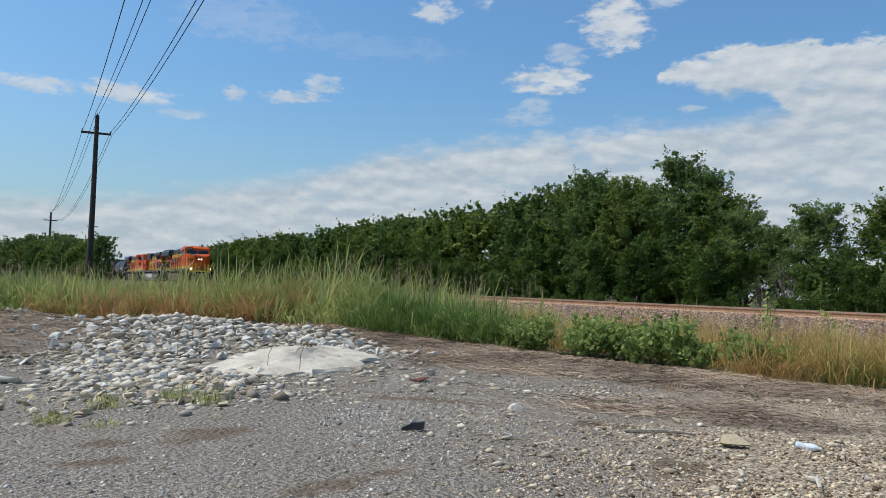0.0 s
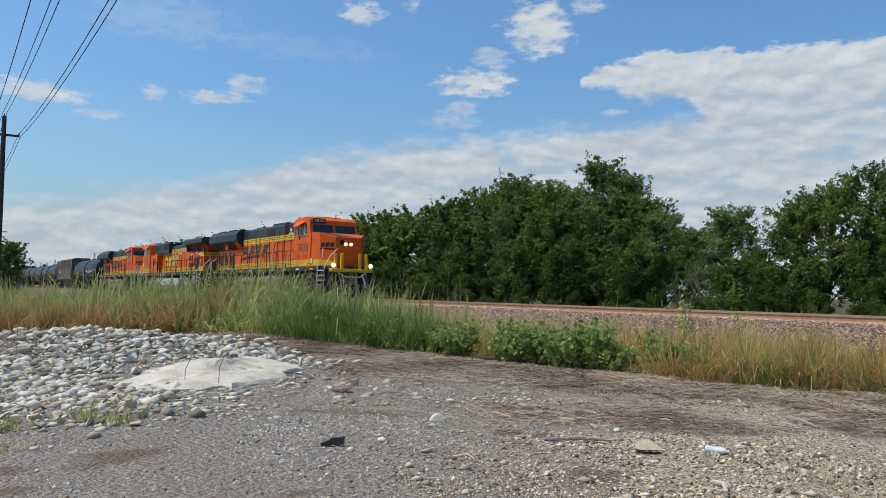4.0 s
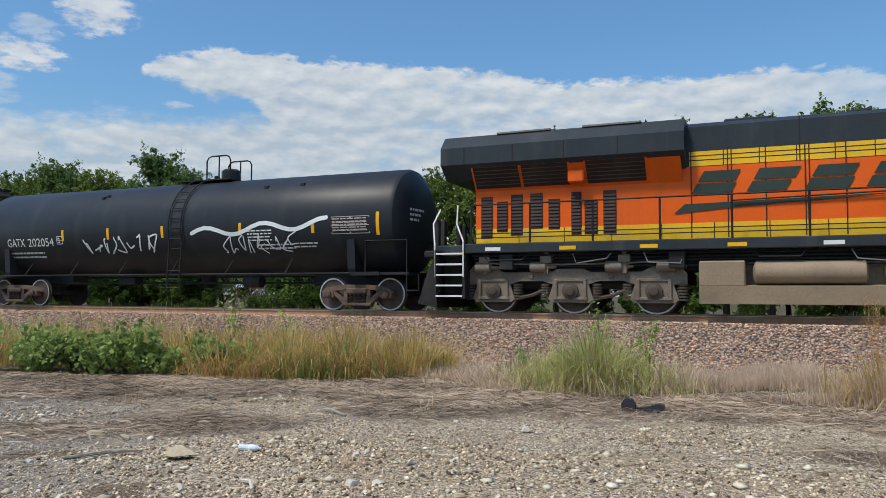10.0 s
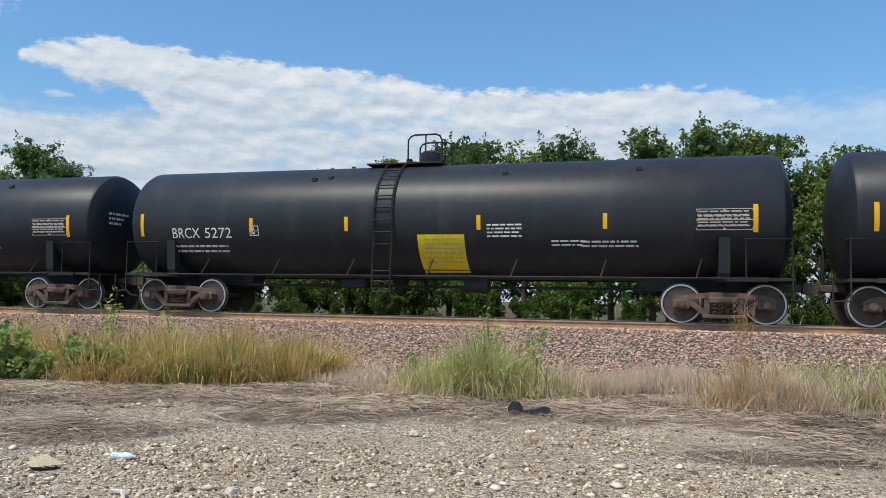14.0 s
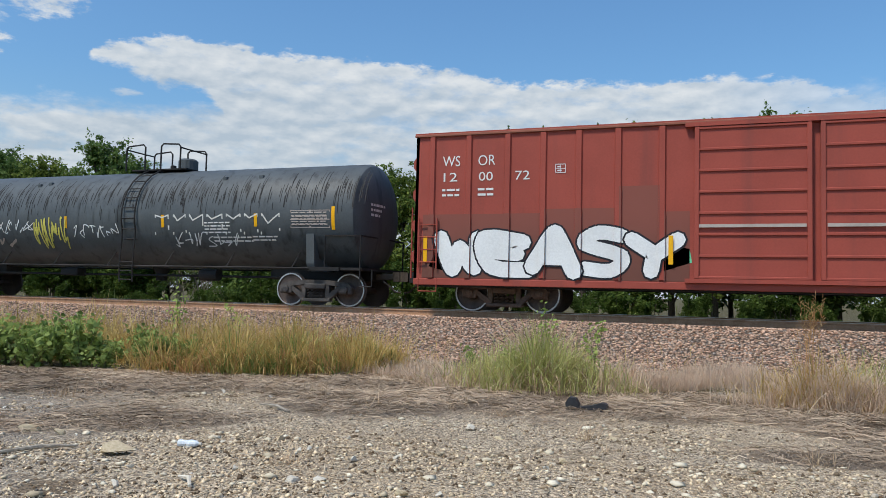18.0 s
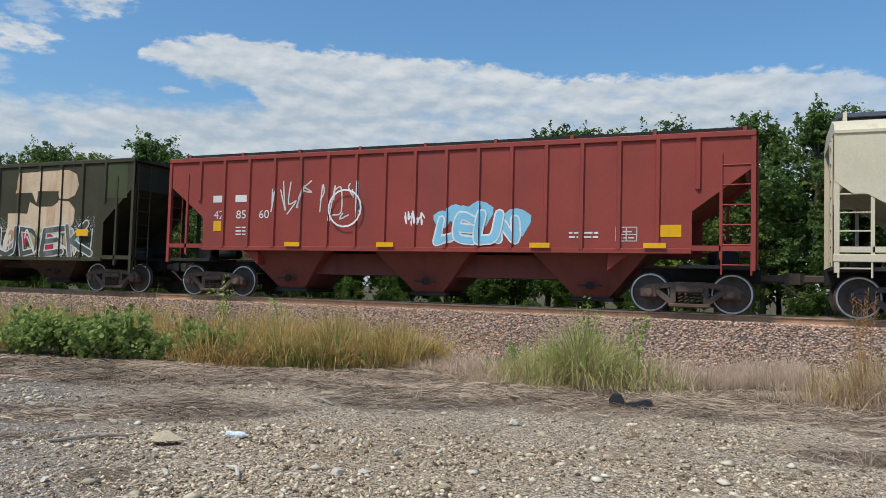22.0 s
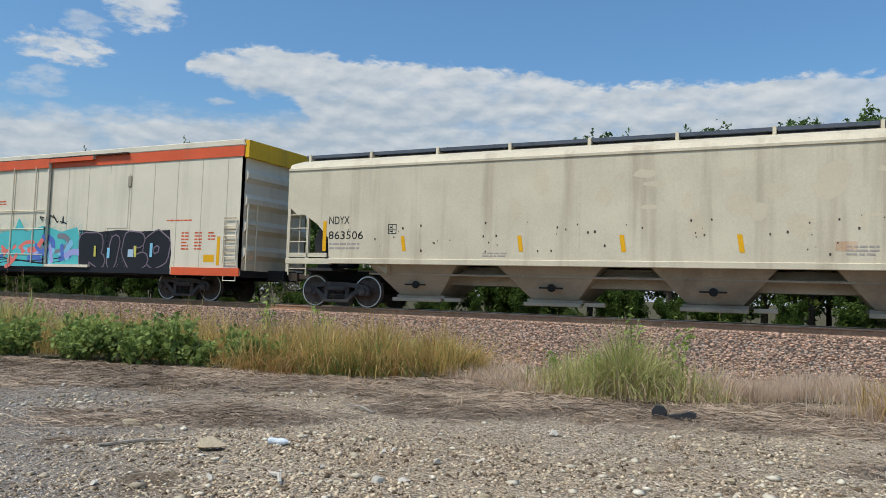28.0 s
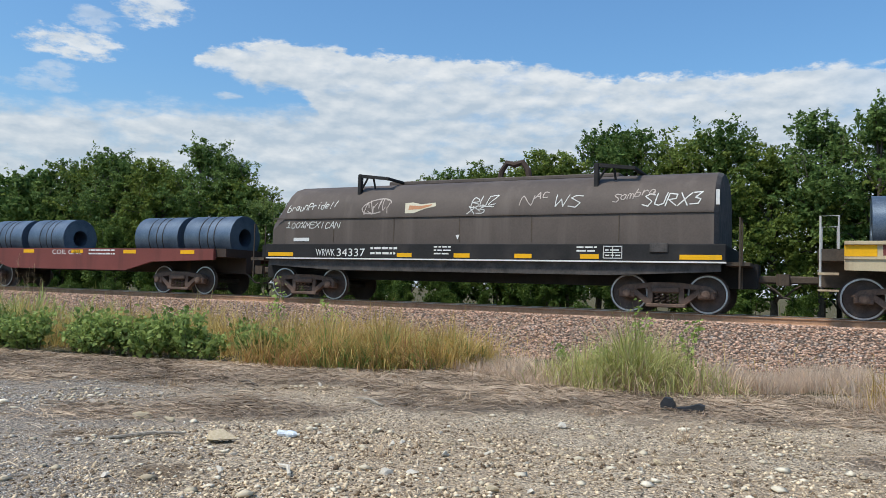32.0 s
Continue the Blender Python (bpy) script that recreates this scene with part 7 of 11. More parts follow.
# ---- smooth-sided covered hoppers ----
def smooth_hopper(s, hs, half, label, material, bay_m, bay_count, zt=3.92, sill=1.30, truck_m=GRAPHITE, foot_m=None):
    car = railcar("covered_hopper", label, s)
    Y = 1.58
    # the skirt is notched at each end and bulges a little towards the middle
    side = [(-half, zt), (-half, 2.9), (-half + 0.35, 2.62), (-half + 0.6, 2.62), (-half + 1.05, 2.35), (-half + 1.45, 1.95), (-half + 1.5, sill), (half - 1.5, sill), (half - 1.45, 1.95), (half - 1.05, 2.35), (half - 0.6, 2.62), (half - 0.35, 2.62), (half, 2.9), (half, zt)]
    for y in (-Y, Y):
        part("side_wall", Shape().prism(side, y - 0.02, y + 0.02, "y"), material, car)
    part("roof", Shape().prism([(-Y - 0.02, zt), (-Y + 0.08, zt + 0.16), (-0.9, zt + 0.36), (0.9, zt + 0.36), (Y - 0.08, zt + 0.16), (Y + 0.02, zt)], -half, half, "x"), material, car)
    part("eave", Shape().box(-half, half, -Y - 0.05, -Y + 0.02, zt - 0.05, zt + 0.03, 0.01), material, car)
    part("side_sill", Shape().box(-half + 1.5, half - 1.5, -Y - 0.05, -Y + 0.03, sill - 0.1, sill + 0.05, 0.012).box(-half + 1.5, half - 1.5, Y - 0.03, Y + 0.05, sill - 0.1, sill + 0.05, 0.012), material, car)
    n = int(half * 1.0)
    for k in range(1, n):
        x = -half + 2 * half * k / n
        part("weld_seam", Shape().box(x - 0.012, x + 0.012, -Y - 0.023, -Y - 0.018, sill + 0.1, zt - 0.06), material, car)
    walkway(car, half, zt + 0.34, GRATING, material)
    span = 2 * (half - 2.6)
    pitch = span / bay_count if bay_count < 4 else 3.86
    xs = [pitch * (k - (bay_count - 1) / 2) for k in range(bay_count)]
    bays(car, xs, pitch - 1.0, 0.42, sill, bay_m, 1.42, 0.62)
    part("centre_sill", Shape().box(-half + 0.5, half - 0.5, -0.25, 0.25, 0.78, 1.1).box(-half + 2.6, half - 2.6, -1.2, 1.2, 0.95, 1.0), bay_m, car)
    if foot_m:
        for x in xs:
            part("outlet_tray", Shape().box(x - 0.75, x + 0.75, -1.0, -0.86, 0.24, 0.34, 0.01), foot_m, car)
            part("outlet_tray", Shape().box(x + 0.85, x + 1.35, -1.0, -0.86, 0.26, 0.36, 0.01), foot_m, car)
    for e in (-1, 1):
        end_works(car, e, half, zt, material, 2.95, 1.4, Y - 0.04, sill)
        # end bulkhead with its oval opening seen from the side
        part("end_panel", Shape().prism([(e * (half - 1.5), sill), (e * (half - 1.5), 2.2), (e * (half - 1.15), 2.3), (e * (half - 0.95), 1.9), (e * (half - 1.0), sill)], -Y + 0.05, -Y + 0.09, "y"), UNDER_DARK, car)
        part("end_sill", Shape().box(e * (half - 1.55), e * (half + 0.02), -Y - 0.02, -Y + 0.1, sill - 0.12, sill + 0.04, 0.01), material, car)
        truck(car, e * hs, truck_m)
    couplers(car, half + 0.85)
    return car


def hopper_marks(car, skin, left, number, ink, word, z, h=0.3, xs=0.0, split=False):
    part("owner_block", patch(Shape(), left, left + h * 1.1 * word, z + h * 1.35, z + h * 2.2, skin, 1), ink, car)
    part("car_number", text_shape(number, left, z, h, skin), ink, car, "stencilled car number")


def reflectors(car, xs, z, w, h, skin):
    for x in xs:
        part("reflector", patch(Shape(), x - w / 2, x + w / 2, z, z + h, skin, 1), MARK_YELLOW, car)


# ---- box cars ----
def box_car(s, hs, half, label, material, posts, door, zt, sill, roof_m, door_m, Y=1.55, truck_m=RUST, end_m=None):
    car = railcar("box_car", label, s)
    part("side_wall", Shape().box(-half, half, -Y, -Y + 0.06, sill, zt), material, car)
    part("side_wall", Shape().box(-half, half, Y - 0.06, Y, sill, zt), material, car)
    for x in posts:
        part("side_post", Shape().prism([(x - 0.09, -Y), (x - 0.06, -Y - 0.05), (x + 0.06, -Y - 0.05), (x + 0.09, -Y)], sill + 0.05, zt - 0.05, "z"), material, car)
    set_relief(car, half, -Y - 0.001, [(x - 0.075, x + 0.075, -Y - 0.051) for x in posts] + [(x0, x1, -Y - 0.127) for x0, x1 in door])
    for e in (-1, 1):
        part("end_wall", Shape().box(e * (half - 0.08), e * half, -Y, Y, sill, zt), end_m or material, car)
        for k in range(4):
            z = sill + 0.55 + k * 0.78
            part("end_corrugation", Shape().prism([(e * half, z - 0.22), (e * (half + 0.1), z - 0.08), (e * (half + 0.1), z + 0.08), (e * half, z + 0.22)], -Y + 0.08, Y - 0.08, "y"), end_m or material, car)
        truck(car, e * hs, truck_m)
        part("stub_sill", Shape().box(e * (half - 2.2), e * (half + 0.65), -0.3, 0.3, 0.7, 1.02), UNDER_DARK, car)
        ladder(car, e * (half - 0.62), e * (half - 0.14), -Y - 0.06, sill + 0.25, sill + 1.5, 4, material)
        part("sill_step", Shape().tube([(e * (half - 0.62), -Y - 0.02, sill), (e * (half - 0.62), -Y - 0.02, sill - 0.32), (e * (half - 0.14), -Y - 0.02, sill - 0.32), (e * (half - 0.14), -Y - 0.02, sill)], 0.018, 5), material, car)
        ladder(car, -Y + 0.12, -Y + 0.55, e * (half + 0.12), sill, zt - 1.8, 5, material, along="y", name="end_ladder")
    part("roof", Shape().prism([(-Y - 0.03, zt), (-Y - 0.03, zt + 0.06), (0, zt + 0.2), (Y + 0.03, zt + 0.06), (Y + 0.03, zt)], -half - 0.03, half + 0.03, "x"), roof_m, car)
    part("side_sill", Shape().box(-half, half, -Y - 0.03, -Y + 0.05, sill - 0.16, sill, 0.01), material, car)
    part("floor_frame", Shape().box(-half, half, -Y + 0.1, Y - 0.1, sill - 0.2, sill).box(-half, half, -0.3, 0.3, 0.68, sill - 0.2).box(-2, -1.2, -1.1, -0.5, 0.62, 0.92, 0.03), UNDER_DARK, car)
    for x0, x1 in door:
        dr = part("door", Shape().box(x0, x1, -Y - 0.09, -Y - 0.03, sill + 0.1, zt - 0.12, 0.01), door_m, car)
        n = 7
        for k in range(n + 1) if posts else (0, n):
            z = sill + 0.12 + (zt - sill - 0.28) * k / n
            part("door_rib", Shape().box(x0, x1, -Y - 0.125, -Y - 0.09, z - 0.03, z + 0.03, 0.01), door_m, dr)
        for x in (x0 + 0.05, x1 - 0.05):
            part("door_edge", Shape().box(x - 0.05, x + 0.05, -Y - 0.13, -Y - 0.09, sill + 0.1, zt - 0.12, 0.01), door_m, dr)
    if door:
        a, b = min(p[0] for p in door), max(p[1] for p in door)
        part("door_track", Shape().box(a - 0.2, b + 2.2, -Y - 0.14, -Y, zt - 0.12, zt - 0.03), material, car)
        part("door_track", Shape().box(a - 0.2, b + 2.2, -Y - 0.12, -Y, sill + 0.0, sill + 0.09), material, car)
    couplers(car, half + 0.95)
    return car


# ---- the train, from head to tail ----
def build_train():
    locomotive(-32.65, "3838", 1, False, "orange and black diesel locomotive with yellow stripes, cab leading")
    locomotive(-54.78, "4631", -1, True, "older orange diesel locomotive with silver trucks and tall yellow emblem")
    locomotive(-76.49, "6398", 1, False, "orange and black diesel locomotive with dusty trucks and fuel tank")

    c = tank_car(-96.03, 6.8, "black tank car with white number and white wavy sprayed line", BLACK_TANK, 4, "202054", 0.7, False, (-7.6, -4.1, -2.1, 0.15, 3.1, 5.6, 7.65), 9.1)
    sk = lambda x, z: -math.sqrt(max(1.5 ** 2 - (z - 2.5) ** 2, 0.01)) - 0.008  # noqa: E731
    wave = [(1.3 + 0.25 * k, 2.25 + 0.13 * math.sin(k * 0.75) + 0.01 * k) for k in range(20)]
    part("sprayed_wave", ribbon(Shape(), wave, 0.06, sk, 0.002), SPRAY["white"], c)
    scribble(c, -3.2, 1.7, 3.1, 0.55, SPRAY["white"], sk, 3, 0.025, 9)
    scribble(c, 2.4, 1.6, 2.6, 0.65, SPRAY["white"], sk, 4, 0.018, 10)

    c = ribbed_hopper(-113.09, 6.05, 7.3, "weathered grey-brown covered hopper with white number panels", BROWN_HOPPER, 14, 4.15, 1.45, truck_m=RUST, inset=1.2, cut=(3.35, 2.35), bayx=(-3.35, 0.15, 3.6))
    sk = flat(-1.6)
    part("number_panel", patch(Shape(), -4.75, -3.75, 2.42, 2.88, flat(-1.526), 1).add([], []), STENCIL, c)
    part("number_panel", patch(Shape(), -3.62, -2.62, 2.42, 2.88, flat(-1.526), 1), STENCIL, c)
    part("car_mark", text_shape("INTX", -4.66, 2.52, 0.26, flat(-1.53), width=0.82), BLACK_INK, c)
    part("car_number", text_shape("17409", -3.58, 2.52, 0.26, flat(-1.53), width=0.9), BLACK_INK, c)
    part("chalk_letter", text_shape("M", 0.45, 1.72, 0.5, flat(-1.53), width=0.42), STENCIL, c)
    reflectors(c, (-5.0, -2.9, -0.4, 2.3), 1.47, 0.42, 0.11, flat(-1.60))
    part("reflector", patch(Shape(), -6.02, -5.92, 1.5, 2.0, flat(-1.527), 1), MARK_YELLOW, c)
    part("reflector", patch(Shape(), 5.85, 5.97, 1.55, 2.1, flat(-1.527), 1), MARK_YELLOW, c)
    reflectors(c, (5.55,), 1.52, 0.5, 0.12, flat(-1.60))
    part("paint_patch", patch(Shape(), 3.05, 3.45, 1.75, 2.05, flat(-1.526), 1), LOUVRE, c)
    reflectors_white = Shape()
    patch(reflectors_white, -2.2, -1.85, 1.62, 1.74, flat(-1.526), 1)
    patch(reflectors_white, 3.65, 3.9, 1.66, 1.85, flat(-1.526), 1)
    part("white_label", reflectors_white, STENCIL, c)

    for s, num in ((-130.17, "5388"), (-148.3, "5272"), (-166.53, "5269")):
        c = tank_car(s, 7.1, "black tank car with yellow reflector bars and yellow notice" if num != "5269" else "black tank car with yellow reflector bars", BLACK_TANK, 4, num, -0.95 if num != "5269" else 0.1, num != "5269", (-8.0, -4.65, -1.95, 1.5, 4.5, 7.75), 9.1)
        if num == "5388":
            scribble(c, -1.75, 1.45, 0.6, 0.28, STENCIL, lambda x, z: -math.sqrt(max(1.5 ** 2 - (z - 2.5) ** 2, 0.01)) - 0.008, 8, 0.012, 4)
            scribble(c, 2.3, 1.45, 0.7, 0.22, FADED, lambda x, z: -math.sqrt(max(1.5 ** 2 - (z - 2.5) ** 2, 0.01)) - 0.008, 9, 0.012, 5)

    posts = [-8.72, -7.76, -6.77, -5.89, -5.04, -4.13, -3.15, 3.25, 3.98, 4.95, 5.85, 6.65, 7.55, 8.55]
    for s, num in ((-185.17, "41"), (-205.57, "72")):
        c = box_car(s, 6.95, 9.17, "faded red boxcar with double doors and large spray-painted letters", BOX_RED, posts, ((-2.45, -0.08), (0.08, 2.45)), 4.40, 0.80, BOX_RED, BOX_RED, 1.6)
        sk = flat(-1.612)
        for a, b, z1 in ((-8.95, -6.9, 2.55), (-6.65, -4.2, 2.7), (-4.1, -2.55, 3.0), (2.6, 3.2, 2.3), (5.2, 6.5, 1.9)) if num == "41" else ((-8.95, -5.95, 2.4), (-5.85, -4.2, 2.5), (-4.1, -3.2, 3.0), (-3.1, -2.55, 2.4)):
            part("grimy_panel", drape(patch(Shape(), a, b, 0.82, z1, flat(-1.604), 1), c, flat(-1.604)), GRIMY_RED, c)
        if num == "72":
            part("paint_patch", patch(Shape(), 4.05, 5.75, 2.1, 3.1, flat(-1.604), 1), PATCH_RED, c)
        part("roof_rib", Shape().box(-9.2, 9.2, -1.66, -1.6, 4.36, 4.42, 0.01), PATCH_RED, c)
        for x in np.arange(-8.8, 9.0, 1.25):
            part("roof_seam", Shape().box(x - 0.05, x + 0.05, -1.58, 1.58, 4.42, 4.475), BOX_RED, c)
        part("car_mark", text_shape("WS", -8.45, 3.60, 0.26, sk, width=0.46), STENCIL, c)
        part("car_mark", text_shape("OR", -7.52, 3.60, 0.26, sk, width=0.44), STENCIL, c)
        for tx, body in ((-8.42, "12"), (-7.5, "00"), (-6.58, num)):
            part("car_number", text_shape(body, tx, 3.22, 0.22, sk, width=0.36), STENCIL, c)
        fp = fine_print(Shape(), -8.45, 2.98, 0.45, 2, sk, 0.13)
        fine_print(fp, -7.52, 2.98, 0.4, 2, sk, 0.13, 5)
        fine_print(fp, 6.35, 3.75, 0.3, 6, sk, 0.10, 6)
        fine_print(fp, 7.15, 3.8, 0.5, 2, sk, 0.10, 7)
        fine_print(fp, 1.65, 2.55, 0.6, 2, flat(-1.74), 0.09, 8)
        tagged(part("small_stencil", fp, STENCIL, c), kind="stuff")
        data_panel(c, -5.6, 3.35, 0.25, 0.22, sk, STENCIL)
        data_panel(c, 7.3, 1.2, 0.5, 0.32, sk, STENCIL)
        reflectors(c, (-8.85, -5.9, -2.95, 2.75, 5.9, 8.75), 1.2, 0.10, 0.65, flat(-1.665))
        part("door_lock_bar", Shape().box(-2.35, -0.2, -1.75, -1.72, 2.02, 2.09).box(0.2, 2.35, -1.75, -1.72, 2.02, 2.09), FADED, c)
        if num == "72":
            for shape in ([(-8.75, 1.1), (-8.2, 0.95), (-8.15, 1.5), (-8.6, 1.42)], [(-3.1, 1.05), (-2.5, 1.25), (-2.55, 1.55), (-3.1, 1.7)]):
                part("sprayed_patch", drape(quad_on(Shape(), shape, flat(-1.665)), c, flat(-1.665)), SPRAY["mint"], c)
            sprayed_word(c, "WEASY", -8.5, -2.75, 0.78, 2.12, 0.19, "white", "black", flat(-1.67), 1, width=1.02)
            sprayed_word(c, "TEASIN", 2.85, 6.6, 0.84, 2.12, 0.115, "smoke", "white", flat(-1.67), 2, cloud="chalk", spread=0.05, halo=0.10, line="black", width=1.0)
            scribble(c, 6.9, 1.5, 0.9, 0.5, STENCIL, sk, 5, 0.022, 4)
        else:
            sprayed_word(c, "GHIER", -5.7, -0.5, 0.80, 2.2, 0.14, "pale fading to violet", "white", flat(-1.76), 3, cloud="pale fading to violet", line="black", width=0.98)
            sprayed_word(c, "CAS", -0.1, 3.0, 0.9, 2.3, 0.17, "pink fading to green", "black", flat(-1.76), 4, cloud="chalk", spread=0.1, width=1.02)
            sprayed_word(c, "ROBS", 3.7, 8.1, 0.82, 2.15, 0.20, "pale blue", "black", flat(-1.67), 5, cloud="pale blue", width=1.05)
            scribble(c, -7.4, 1.0, 0.6, 0.5, SPRAY["black"], sk, 6, 0.02, 6)

    c = tank_car(-224.88, 7.05, "grey tank car streaked with black and tagged in white and yellow", GREY_TANK, 4, "28099", 1.0, False, (-8.0, -4.6, -1.45, 2.2, 5.35, 7.75), 9.15, True, 2.2)
    sk = lambda x, z: -math.sqrt(max(1.5 ** 2 - (z - 2.5) ** 2, 0.01)) - 0.008  # noqa: E731
    drip, dr = Shape(), random.Random(17)
    for k in range(420):
        x, z, h, w = dr.uniform(-8.7, 8.7), dr.gauss(3.0, 0.22), dr.uniform(0.08, 0.5), dr.uniform(0.004, 0.014)
        patch(drip, x - w, x + w, z - h * 0.3, min(z + h, 3.7), lambda a, b: sk(a, b) + 0.004, 4)
    tagged(part("tar_stain", drip, UNDER_DARK, c, "thin black runs of tar"), kind="stuff")
    scribble(c, -4.4, 2.0, 1.6, 0.42, SPRAY["white"], sk, 11, 0.014, 8)
    scribble(c, -2.75, 1.55, 1.3, 0.95, SPRAY["yellow"], sk, 12, 0.024, 12)
    scribble(c, -1.2, 1.8, 1.7, 0.5, SPRAY["white"], sk, 13, 0.014, 8)
    for k, (bx, bw) in enumerate(((1.9, 0.5), (2.55, 0.45), (3.1, 0.5), (3.7, 0.55), (4.35, 0.5), (4.95, 0.45), (5.5, 0.6))):
        rr = random.Random(70 + k)
        part("thin_tag", ribbon(Shape(), [(bx, 1.95), (bx + 0.05, 2.5), (bx + bw * rr.uniform(0.3, 0.6), 2.52 - rr.uniform(0, 0.3)), (bx + bw, 2.5), (bx + bw, 2.0 + rr.uniform(0, 0.2))], 0.02, sk), SPRAY["chalk"], c)
    scribble(c, 2.3, 1.6, 2.4, 0.4, SPRAY["white"], sk, 15, 0.014, 9)
    scribble(c, -5.4, 1.6, 1.7, 0.25, FADED, sk, 16, 0.03, 5)

    # maroon hopper with a round shield
    c = smooth_hopper(-242.93, 6.88, 8.32, "maroon covered hopper with a white shield and yellow reflectors", MAROON, MAROON, 3, 3.88, 1.32, GRAPHITE)
    sk = flat(-1.606)
    hopper_marks(c, sk, -6.95, "473044", TAN_LOGO, 4, 1.92, 0.36)
    part("reflector", patch(Shape(), -7.35, -6.75, 1.66, 1.86, sk, 1), MARK_YELLOW, c)
    reflectors(c, (-4.55, -2.4, -0.1, 2.1, 4.1), 1.27, 0.46, 0.12, flat(-1.64))
    part("reflector", patch(Shape(), 6.55, 7.05, 1.52, 1.75, sk, 1), MARK_YELLOW, c)
    sh = Shape()
    ring = [(6.09 + 0.72 * math.cos(a), 2.78 + 0.68 * math.sin(a)) for a in np.linspace(math.pi, 2 * math.pi, 19)]
    quad_on(sh, ring + [(6.81, 3.0), (5.37, 3.0)], sk)
    part("shield", sh, STAINED_WHITE, c, "worn white shield emblem")
    for side in (-1, 1):
        sh = Shape()
        quad_on(sh, [(6.09 + side * a, b) for a, b in ((0.10, 2.42), (0.30, 2.52), (0.42, 2.72), (0.10, 2.72))], flat(-1.610))
        part("shield_field", sh, MAROON, c)
    part("shield_bar", patch(Shape(), 5.62, 6.56, 2.79, 2.93, flat(-1.611), 1), MAROON, c)
    fp = fine_print(Shape(), 5.5, 1.92, 0.9, 3, sk, 0.1)
    fine_print(fp, -6.4, 1.72, 0.9, 2, sk, 0.13, 3)
    fine_print(fp, -1.2, 1.62, 0.8, 1, sk, 0.1, 4)
    tagged(part("small_stencil", fp, STENCIL, c), kind="stuff")
    data_panel(c, 4.65, 1.6, 0.42, 0.3, sk, STENCIL)
    data_panel(c, -4.25, 2.25, 0.26, 0.26, sk, STENCIL)

    # long cream hoppers
    for s, num, owner, trays in ((-262.48, "639136", "TILX", True), (-336.1, "863520", "NDYX", True), (-357.15, "65750", "TILX", True), (-378.65, "863506", "NDYX", True)):
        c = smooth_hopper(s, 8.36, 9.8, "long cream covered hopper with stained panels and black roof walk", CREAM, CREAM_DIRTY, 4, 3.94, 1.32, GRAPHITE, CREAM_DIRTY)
        sk = flat(-1.606)
        part("car_mark", text_shape(owner, -8.33, 2.33, 0.22, sk, width=0.68), BLACK_INK, c)
        part("car_number", text_shape(num, -8.33, 1.91, 0.22, sk, width=0.19 * len(num)), BLACK_INK, c)
        part("reflector", patch(Shape(), -8.53, -8.41, 1.57, 2.42, sk, 1), MARK_YELLOW, c)
        part("reflector", patch(Shape(), 8.1, 8.22, 1.6, 2.4, sk, 1), MARK_YELLOW, c)
        for x in (-5.93, -2.6, -0.05, 2.54, 5.95):
            part("reflector", quad_on(Shape(), [(x - 0.01, 1.58), (x + 0.1, 1.58), (x + 0.04, 1.98), (x - 0.07, 1.98)], sk), MARK_YELLOW, c)
        part("notice", patch(Shape(), 6.62, 7.1, 1.6, 1.92, flat(-1.603), 1), WHITE, c)
        part("notice", patch(Shape(), 2.0 if num[0] == "6" else 4.4, 2.4 if num[0] == "6" else 4.8, 1.62, 1.82, flat(-1.603), 1), TAN_LOGO, c)
        fp = fine_print(Shape(), -8.3, 1.75, 1.0, 2, sk, 0.12)
        fine_print(fp, -3.6, 1.52, 0.7, 2, sk, 0.07, 3)
        fine_print(fp, 4.6, 1.7, 0.6, 3, sk, 0.08, 4)
        fine_print(fp, 7.2, 1.95, 0.7, 4, sk, 0.1, 5)
        tagged(part("small_stencil", fp, FADED, c), kind="stuff")
        data_panel(c, 6.65, 1.62, 0.42, 0.28, sk, BLACK_INK)
        data_panel(c, -6.4, 2.05, 0.26, 0.26, sk, BLACK_INK)
        spots = Shape()
        rng = random.Random(int(num))
        for k in range(60):
            x, z, r = rng.uniform(-8, 8), rng.uniform(1.5, 2.4), rng.uniform(0.008, 0.026)
            quad_on(spots, [(x - r, z - r), (x + r * 0.7, z - r * 1.4), (x + r, z + r), (x - r * 0.8, z + r * 1.6)], sk)
        tagged(part("scuff_mark", spots, UNDER_BROWN, c), kind="stuff")
        if num == "863506":
            rust = Shape()
            for k in range(26):
                x, z, w, h = rng.gauss(3.5, 3.0), rng.uniform(2.0, 3.6), rng.uniform(0.06, 0.35), rng.uniform(0.05, 0.35)
                ring = [(x + w * math.cos(q) * rng.uniform(0.6, 1.2), z + h * math.sin(q) * rng.uniform(0.6, 1.2)) for q in np.linspace(0, 5.6, 9)]
                sh_ = [(a, b) for a, b in ring if -8.5 < a < 8.5]
                if len(sh_) == 9:
                    quad_on(rust, sh_, lambda a, b, k=k: -1.6015 - 0.0001 * k)
            tagged(part("rust_bloom", rust, RUST_BLOOM, c, "faint orange rust stains"), kind="stuff")
        if num == "863520":
            for a, w, h, sd in ((-3.9, 1.4, 0.5, 21), (1.0, 1.5, 0.35, 22), (4.3, 0.9, 0.4, 23), (5.7, 1.2, 0.5, 24), (7.2, 0.8, 0.5, 25)):
                scribble(c, a, 1.75, w, h, BLACK_INK, sk, sd, 0.009, 7)
            for a in (-5.4, -3.2, 0.3, 5.9):
                scribble(c, a, 1.42, 0.6, 0.1, BLACK_INK, sk, 30 + int(a), 0.008, 4)
        if num == "65750":
            scribble(c, 6.4, 1.75, 1.2, 0.3, BLACK_INK, sk, 28, 0.02, 6)

